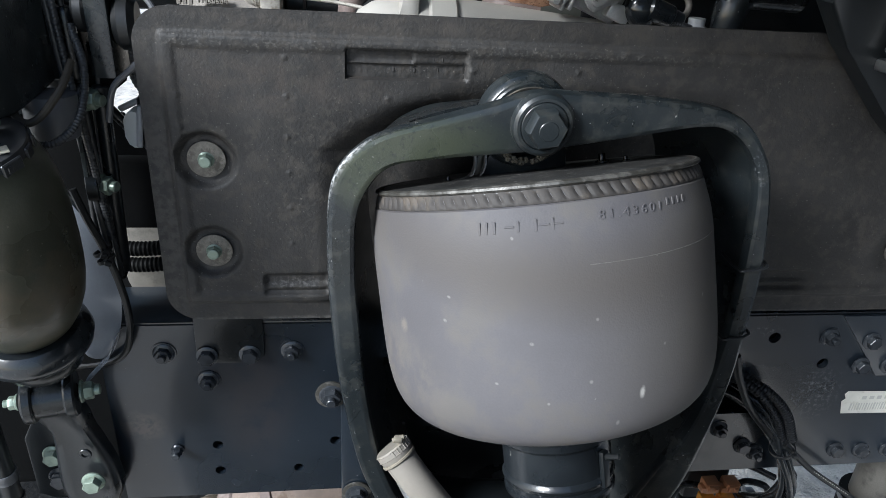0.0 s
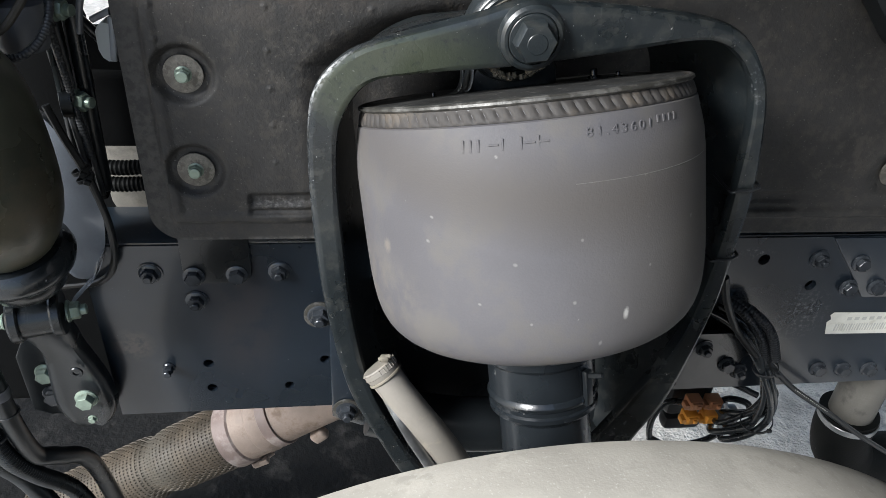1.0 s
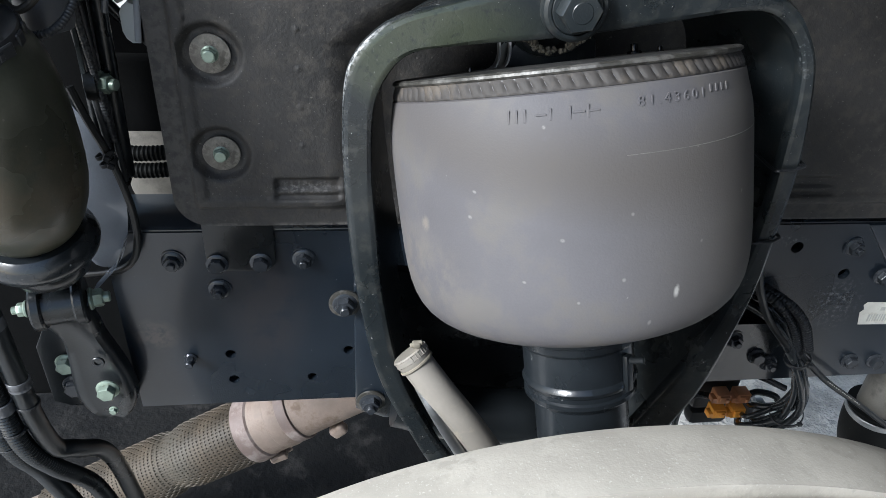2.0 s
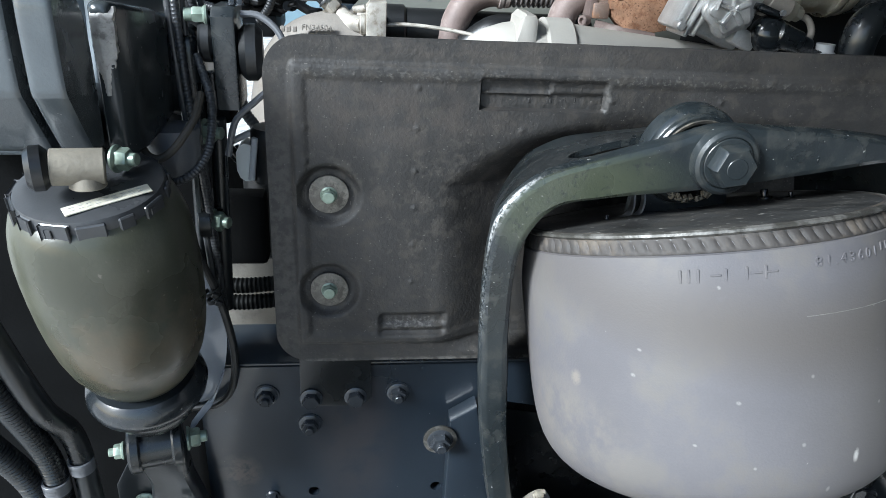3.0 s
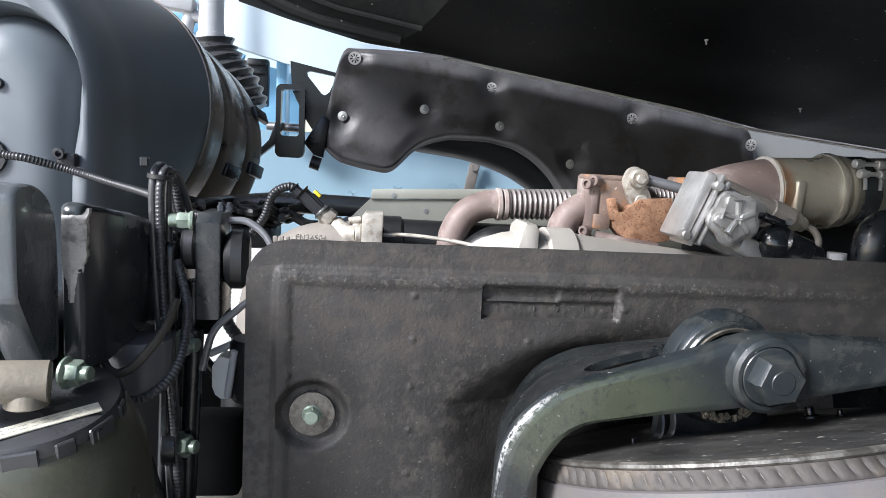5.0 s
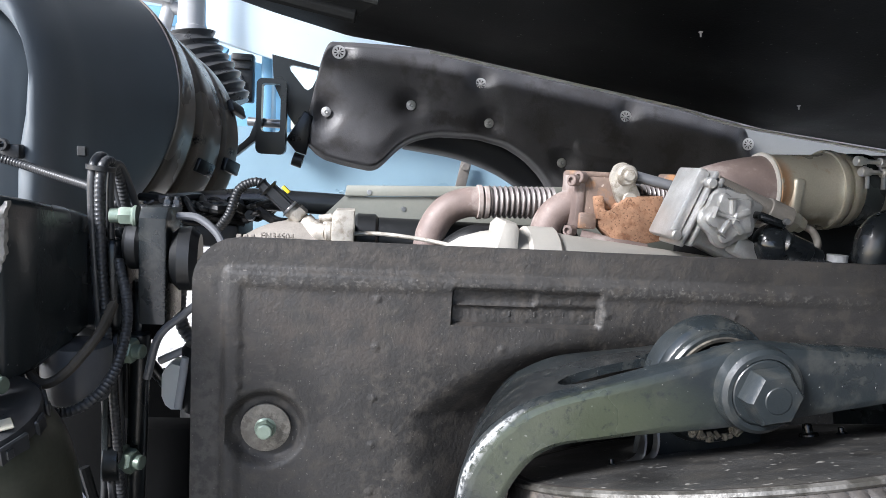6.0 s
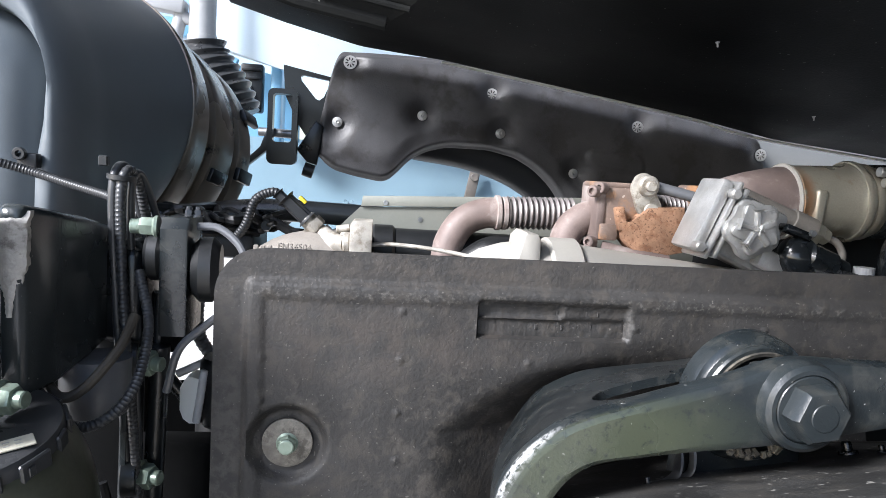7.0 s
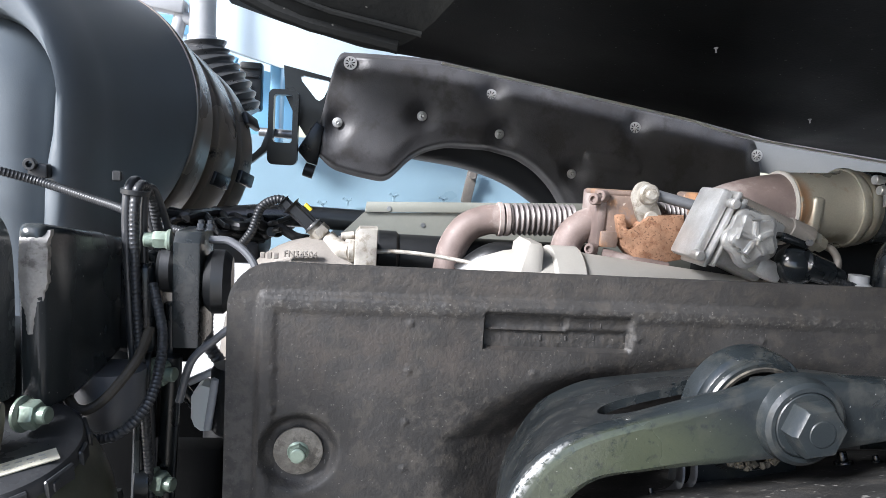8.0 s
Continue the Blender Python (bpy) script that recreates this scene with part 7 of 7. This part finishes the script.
Q_TOP = [(-0.335, 1.43), (-0.32, 1.50), (-0.305, 1.58), (-0.295, 1.606), (-0.25, 1.607), (-0.084, 1.606), (0.17, 1.570), (0.435, 1.534), (0.62, 1.500), (0.645, 1.478), (0.66, 1.44)]


def quilt_at(a, b):
    x = -0.335 + a * 0.995
    lo_ = sum(interp(x + d, Q_LOW) for d in (-0.012, -0.006, 0.0, 0.006, 0.012)) / 5
    hi_ = sum(interp(x + d, Q_TOP) for d in (-0.010, -0.005, 0.0, 0.005, 0.010)) / 5
    z = lo_ + (hi_ - lo_) * b
    edge = min(z - lo_, hi_ - z, (x + 0.335) * 0.8, 0.66 - x)
    y = 0.93 - 0.022 * smooth_step(0.0, 0.014, edge) - 0.008 * smooth_step(0.012, 0.06, edge)
    for sx, sz, big in STUDS:
        d = math.hypot(x - sx, z - sz)
        y += 0.020 * math.exp(-(d / 0.026) ** 2)
    y += 0.004 * noise.noise(Vector((x * 9, z * 9, 2.0)))
    y -= 0.006 * (1 - smooth_step(0.014, 0.022, math.hypot(max(0, abs(x - 0.30) - 0.045), (z - 1.415) + (x - 0.3) * 0.1)))
    return Vector((x, y, z))


_bm = bmesh.new()
sheet(_bm, quilt_at, 220, 60)
thicken(_bm, (0, 0.02, 0))
part("blanket", _bm, M_BLANKET, quilt, angle=70)
for x, z, big in STUDS:
    y = 0.915 if not big else 0.918
    r = 0.0135 if big else 0.0105
    m = aim((x, y, z), TO_EYE)
    if big:
        # a washer with radial slots round a sprung star
        loops = [disc2(0, 0, r, 30)]
        slots = [[(math.cos(q) * u - math.sin(q) * v, math.sin(q) * u + math.cos(q) * v) for u, v in ((0.0042, -0.0009), (0.0098, -0.0015), (0.0098, 0.0015), (0.0042, 0.0009))] for q in (2 * math.pi * j / 8 + 0.2 for j in range(8))]
        _bm = bmesh.new()
        holed(_bm, loops[0], slots, (x, y + 0.001, z), (1, 0, 0), (0, 0, 1), 0.0015)
        lathe(_bm, [(0, 0.0045), (0.0020, 0.004), (0.0026, 0.0012)], m, 12)
        stud = part("stud", _bm, M_ALU, quilt, "round metal push washer with star slots")
        # near-black disc gives the slots their shade
        _bm = bmesh.new()
        lathe(_bm, [(0, -0.0022), (r * 0.92, -0.0022)], m, 24)
        part("slot_backing", _bm, M_HOLE_SHADE, stud)
    else:
        _bm = bmesh.new()
        lathe(_bm, [(0, 0.0025), (0.003, 0.005), (0.0042, 0.0025), (r * 0.9, 0.0015), (r, 0), (r * 0.8, -0.001)], m, 20)
        part("stud", _bm, M_ALU, quilt, "round metal stud")
under = thing("cab_floor_beam", (0.1, 1.0, 1.3), "dark painted cab floor beam behind the blanket", "beam")
_bm = bmesh.new()
tube(_bm, [(-0.12, 1.02, 1.44), (0.0, 1.02, 1.425), (0.10, 1.02, 1.395), (0.18, 1.02, 1.35), (0.26, 1.02, 1.29), (0.4, 1.02, 1.2)], 0.045, 20)
rod(_bm, (0.25, 1.02, 1.29), (0.25, 1.46, 1.25), 0.03)
part("beam", _bm, M_PLASTIC, under)

# ---- cab skin, brackets and liner ----
cab = thing("cab_shell", (0, 1.45, 1.0), "light blue painted cab wheel arch and floor panels", "cab")
_bm = bmesh.new()


def _arch_panel(a, b):
    x = -0.62 + a * 1.5
    z = 1.10 + b * 0.34
    return Vector((x, 1.44 + 0.05 * b + 0.02 * math.sin(a * 6), z))


sheet(_bm, _arch_panel, 40, 12)
thicken(_bm, (0, 0.01, 0))
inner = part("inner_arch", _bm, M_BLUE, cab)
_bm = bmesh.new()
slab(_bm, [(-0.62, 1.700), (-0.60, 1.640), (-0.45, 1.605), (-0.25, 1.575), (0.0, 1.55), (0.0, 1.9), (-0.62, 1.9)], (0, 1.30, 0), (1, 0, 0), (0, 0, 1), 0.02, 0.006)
part("sill_panel", _bm, M_BLUE_LIT, cab)
_bm = bmesh.new()
tube(_bm, [(-0.615, 1.22, 1.95), (-0.613, 1.22, 1.75), (-0.612, 1.22, 1.66), (-0.598, 1.22, 1.625), (-0.55, 1.22, 1.60)], 0.014, 12)
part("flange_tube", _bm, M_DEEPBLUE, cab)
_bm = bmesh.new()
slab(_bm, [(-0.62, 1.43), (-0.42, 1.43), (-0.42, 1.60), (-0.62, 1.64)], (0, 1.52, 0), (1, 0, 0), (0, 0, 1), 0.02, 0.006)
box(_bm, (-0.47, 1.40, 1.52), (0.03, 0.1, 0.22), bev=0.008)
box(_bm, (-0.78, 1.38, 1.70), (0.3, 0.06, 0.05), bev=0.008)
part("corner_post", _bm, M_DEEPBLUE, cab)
_bm = bmesh.new()
box(_bm, (-0.534, 1.37, 1.56), (0.058, 0.04, 0.125), bev=0.006)
for z, w in ((1.512, 0.046), (1.585, 0.046), (1.607, 0.05)):
    box(_bm, (-0.534, 1.347, z), (w, 0.012, 0.007), bev=0.002)
slab(_bm, [(-0.546, 1.535), (-0.522, 1.535), (-0.534, 1.566)], (0, 1.350, 0), (1, 0, 0), (0, 0, 1), 0.006, 0.001)
part("latch_block", _bm, M_PLASTIC, cab)
for x, z in ((-0.27, 1.268), (-0.138, 1.288), (0.005, 1.286), (-0.34, 1.255)):
    _bm = bmesh.new()
    for k in range(3):
        m = aim((x, 1.452, z), TO_EYE, 120 * k + 30)
        box(_bm, m @ Vector((0.006, 0, 0.005)), (0.016, 0.007, 0.011), m.to_3x3().to_4x4(), 0.001, 1)
    part("panel_clip", _bm, M_BLUE, inner)
_bm = bmesh.new()
box(_bm, (0.080, 1.45, 1.33), (0.03, 0.012, 0.10), Matrix.Rotation(radians(10), 4, "Y"), 0.003)
rod(_bm, (0.084, 1.44, 1.362), (0.084, 1.425, 1.362), 0.011, seg=12)
part("stay", _bm, M_GREYCAST, inner)
bracket = thing("cab_tilt_bracket", (-0.37, 0.92, 1.36), "black steel cab bracket with a rectangular loop", "bracket")
_bm = bmesh.new()
holed(_bm, round_rect(-0.426, 1.368, -0.368, 1.516, 0.012), [round_rect(-0.416, 1.412, -0.379, 1.506, 0.006)], (0, 0.90, 0), (1, 0, 0), (0, 0, 1), 0.030)
part("loop", _bm, M_BLACK, bracket)
_bm = bmesh.new()
holed(_bm, [(-0.405, 1.570), (-0.29, 1.548), (-0.30, 1.42), (-0.335, 1.40), (-0.37, 1.45), (-0.40, 1.51)], [[(-0.370, 1.549), (-0.364, 1.552), (-0.314, 1.545), (-0.309, 1.540), (-0.322, 1.510), (-0.331, 1.503), (-0.338, 1.506), (-0.368, 1.541)]], (0, 0.945, 0), (1, 0, 0), (0, 0, 1), 0.016)
part("plate", _bm, M_BLACK, bracket)
_bm = bmesh.new()
slab(_bm, [(-0.432, 1.44), (-0.415, 1.44), (-0.430, 1.395), (-0.47, 1.36), (-0.475, 1.375), (-0.44, 1.40)], (0, 0.94, 0), (1, 0, 0), (0, 0, 1), 0.03, 0.004)
part("arm", _bm, M_BLACK, bracket)
_bm = bmesh.new()
slab(_bm, [(-0.372, 1.40), (-0.335, 1.46), (-0.318, 1.45), (-0.33, 1.37), (-0.35, 1.375)], (0, 0.93, 0), (1, 0, 0), (0, 0, 1), 0.02, 0.004)
part("arm", _bm, M_BLACK, bracket)
_bm = bmesh.new()
rod(_bm, (-0.45, 0.93, 1.432), (-0.375, 0.92, 1.43), 0.009, seg=16)
part("pin", _bm, M_STEEL, bracket)
_bm = bmesh.new()
rod(_bm, (-0.355, 0.90, 1.362), (-0.335, 0.90, 1.356), 0.014, seg=16)
part("buffer", _bm, M_RUBBER, bracket)
pale = thing("pale_sill", (0.75, 0.87, 1.4), "pale grey painted sill beside the blanket", "sill")
_bm = bmesh.new()
slab(_bm, [(0.50, 1.57), (0.62, 1.55), (1.5, 1.50), (1.5, 1.36), (0.95, 1.395), (0.66, 1.425), (0.62, 1.40), (0.50, 1.40)], (0, 0.985, 0), (1, 0, 0), (0, 0, 1), 0.02, 0.006)
part("sill", _bm, M_SILL, pale)
# white strip draws the light that comes through above the blanket
seam = thing("gap_light_strip", (0.2, 0.86, 1.5), "thin white strip standing for light through the gap above the blanket", "trim")
_bm = bmesh.new()
tube(_bm, [(-0.09, 0.860, 1.589), (0.17, 0.860, 1.553), (0.435, 0.860, 1.515), (0.62, 0.860, 1.481), (1.3, 0.860, 1.418)], 0.0032, 8)
part("strip", _bm, M_WHITE, seam)

liner = thing("wheel_arch_liner", (0.3, 0.3, 1.5), "black moulded wheel arch liner under the cab", "wheel arch liner")
L_FAR = [(-0.60, 1.70), (-0.40, 1.645), (-0.25, 1.611), (-0.16, 1.603), (-0.084, 1.597), (0.17, 1.561), (0.435, 1.523), (0.63, 1.488), (1.4, 1.42)]


def liner_at(a, b):
    # the last term widens the unseen near part to shade the shield
    left = -0.50 + 0.26 * smooth_step(0.08, 0.30, b) - 0.17 * smooth_step(0.70, 0.78, b)
    x = left + a * (1.40 - left)
    y = 0.862 - b * 1.5
    z = interp(x, L_FAR) - 0.004 + 0.11 * smooth_step(0, 0.6, b) - 0.02 * smooth_step(0.5, 1.0, b)
    z += 0.03 * smooth_step(0.25, 0.6, x) * smooth_step(0.1, 0.35, b) * (1 - smooth_step(0.5, 0.8, b))
    z += 0.012 * noise.noise(Vector((x * 5, y * 5, 1.0))) * smooth_step(0.02, 0.2, b)
    return Vector((x, y, z))


_bm = bmesh.new()
sheet(_bm, liner_at, 110, 80)
thicken(_bm, (0, 0.0, 0.012))
part("moulding", _bm, M_LINER, liner, angle=60)
# unseen side sheet added to keep light off the right
_bm = bmesh.new()
sheet(_bm, lambda a, b: Vector((1.39 + 0.24 * math.sin(a * math.pi / 2), 0.862 - b * 1.5, interp(1.4, L_FAR) + 0.05 * smooth_step(0, 0.6, b) - 0.24 * (1 - math.cos(a * math.pi / 2)) - 0.5 * a * a)), 16, 24)
thicken(_bm, (0.012, 0.0, 0.004))
part("side_light_block", _bm, M_LINER, liner, angle=60)
# unseen overhead sheet added to dim the right of the shield
_bm = bmesh.new()
sheet(_bm, lambda a, b: Vector((0.04 + 0.15 * b + a * (1.44 - 0.15 * b), -0.630 - b * 0.80, 1.585 + 0.03 * math.sin(a * 3) - 0.16 * b * b)), 24, 12)
thicken(_bm, (0.0, 0.0, 0.012))
part("top_light_block", _bm, M_LINER, liner, angle=60)
for x, y, z in ((0.10, 0.45, 0.0), (0.55, 0.65, 0.0), (-0.02, 0.2, 0.0), (0.3, 0.3, 0)):
    p = liner_at((x + 0.50) / 1.90, (0.862 - y) / 1.5)
    _bm = bmesh.new()
    lathe(_bm, [(0, 0.008), (0.0012, 0.0075), (0.0015, 0.002), (0.003, 0.001), (0.0035, 0)], aim(p, (0, -0.2, -1)), 12)
    part("push_clip", _bm, M_GREYPL, liner)
flap = thing("liner_flap", (-0.3, -0.08, 1.46), "black plastic liner flap with a rolled edge", "liner flap")
_bm = bmesh.new()
FLAP = [(-0.226, 1.462), (-0.292, 1.474), (-0.335, 1.492), (-0.375, 1.525), (-0.40, 1.56), (-0.42, 1.65)]


def flap_at(a, b):
    c = interp(a, [(i / 5, p[0]) for i, p in enumerate(FLAP)]), interp(a, [(i / 5, p[1]) for i, p in enumerate(FLAP)])
    # from the rolled lower edge up and back towards the liner
    x = c[0] + b * (0.10 + 0.14 * (1 - a)) + b * b * 0.25 * a
    z = c[1] + 0.055 * smooth_step(0, 0.35, b) + 0.07 * b
    y = -0.096 + 0.01 * math.sin(a * 3) - 0.25 * b
    return Vector((x, y, z))


sheet(_bm, flap_at, 60, 24)
thicken(_bm, (0, 0.0, 0.008))
part("flap_sheet", _bm, M_LINER, flap, angle=60)
_bm = bmesh.new()
tube(_bm, [flap_at(k / 12, 0.0) + Vector((0, 0, 0.001)) for k in range(13)], 0.0055, 10, smooth=False)
part("rolled_edge", _bm, M_LINER, flap)
_bm = bmesh.new()
tube(_bm, [flap_at(k / 12, 0.055) + Vector((0, 0, -0.001)) for k in range(13)], 0.0022, 8, smooth=False)
part("crease", _bm, M_LINER, flap)
grey_pipe = thing("washer_filler_pipe", (-0.58, 1.0, 1.5), "grey plastic filler pipe with a black ribbed boot", "pipe")
_bm = bmesh.new()
rod(_bm, (-0.582, 1.0, 1.60), (-0.582, 1.0, 2.0), 0.027, seg=28)
rod(_bm, (-0.582, 1.0, 1.612), (-0.582, 1.0, 1.625), 0.030, seg=28)
rod(_bm, (-0.64, 1.0, 1.60), (-0.625, 1.0, 1.665), 0.014, seg=16)
rod(_bm, (-0.625, 1.0, 1.66), (-0.59, 1.0, 1.652), 0.013, seg=16)
part("pipe", _bm, M_GREYPL, grey_pipe)
_bm = bmesh.new()
box(_bm, (-0.68, 1.0, 1.685), (0.13, 0.05, 0.03), Matrix.Rotation(radians(7), 4, "Y"), 0.006)
part("neck_box", _bm, M_GREYPL, grey_pipe)
_bm = bmesh.new()
boot_axis = spline([(-0.578, 1.0, 1.612), (-0.574, 1.0, 1.585), (-0.560, 1.0, 1.545), (-0.540, 1.0, 1.500), (-0.520, 1.0, 1.455)], 8)
tube(_bm, boot_axis, 0.06, 36, gap=0.0036, smooth=False, radius=lambda i, n: 0.046 + 0.026 * min(1.0, i / n * 1.6) - 0.0085 * (0, 0.25, 0.8, 1, 0.8, 0.25)[i % 6])
part("ribbed_boot", _bm, M_CONDUIT, grey_pipe, "dark ribbed rubber boot")

# writing on the bellows: a readable number, the rest as plain low marks
for k, ch in enumerate("81.43601"):
    deg = 4.8 + k * 2.95 - (1.3 if k > 2 else 0)
    words(ch, 0.0098, on_bellows(deg, 0.0285, 0.0) @ Matrix.Rotation(radians(-5), 4, "X"), M_BELLOWS, bellows, "raised_character", 0.0004)
for k in range(4):
    m = on_bellows(28.5 + k * 2.5, 0.0262, 0.0) @ Matrix.Rotation(radians(-6), 4, "X")
    _bm = bmesh.new()
    box(_bm, m @ Vector((0, 0.003, 0)), (0.0024, 0.0055, 0.0009), m.to_3x3().to_4x4(), 0.0003, 1)
    part("mould_mark", _bm, M_BELLOWS, bellows)
for deg, w, hh in ((-28.5, 0.0016, 0.0090), (-26.4, 0.0016, 0.0090), (-24.2, 0.0018, 0.0090), (-20.0, 0.0070, 0.0014), (-17.5, 0.0016, 0.0080), (-12.6, 0.0016, 0.0090), (-10.4, 0.0080, 0.0014), (-8.0, 0.0016, 0.0090), (-6.4, 0.0070, 0.0013)):
    m = on_bellows(deg, 0.0305, 0.0) @ Matrix.Rotation(radians(-5), 4, "X")
    _bm = bmesh.new()
    box(_bm, m @ Vector((0, 0.003, 0)), (w, hh, 0.0005), m.to_3x3().to_4x4(), 0.0002, 1)
    part("mould_mark", _bm, M_BELLOWS, bellows)

# long scuff on the bellows
_bm = bmesh.new()
pts = [on_bellows(1 + 4.6 * k, 0.0588 - 0.00015 * k + 0.0012 * math.sin(k * 0.26), -0.0001).translation for k in range(13)]
tube(_bm, pts, 0.00034, 6, 3)
part("scuff", _bm, M_SCUFF, bellows, "thin pale scuff line")
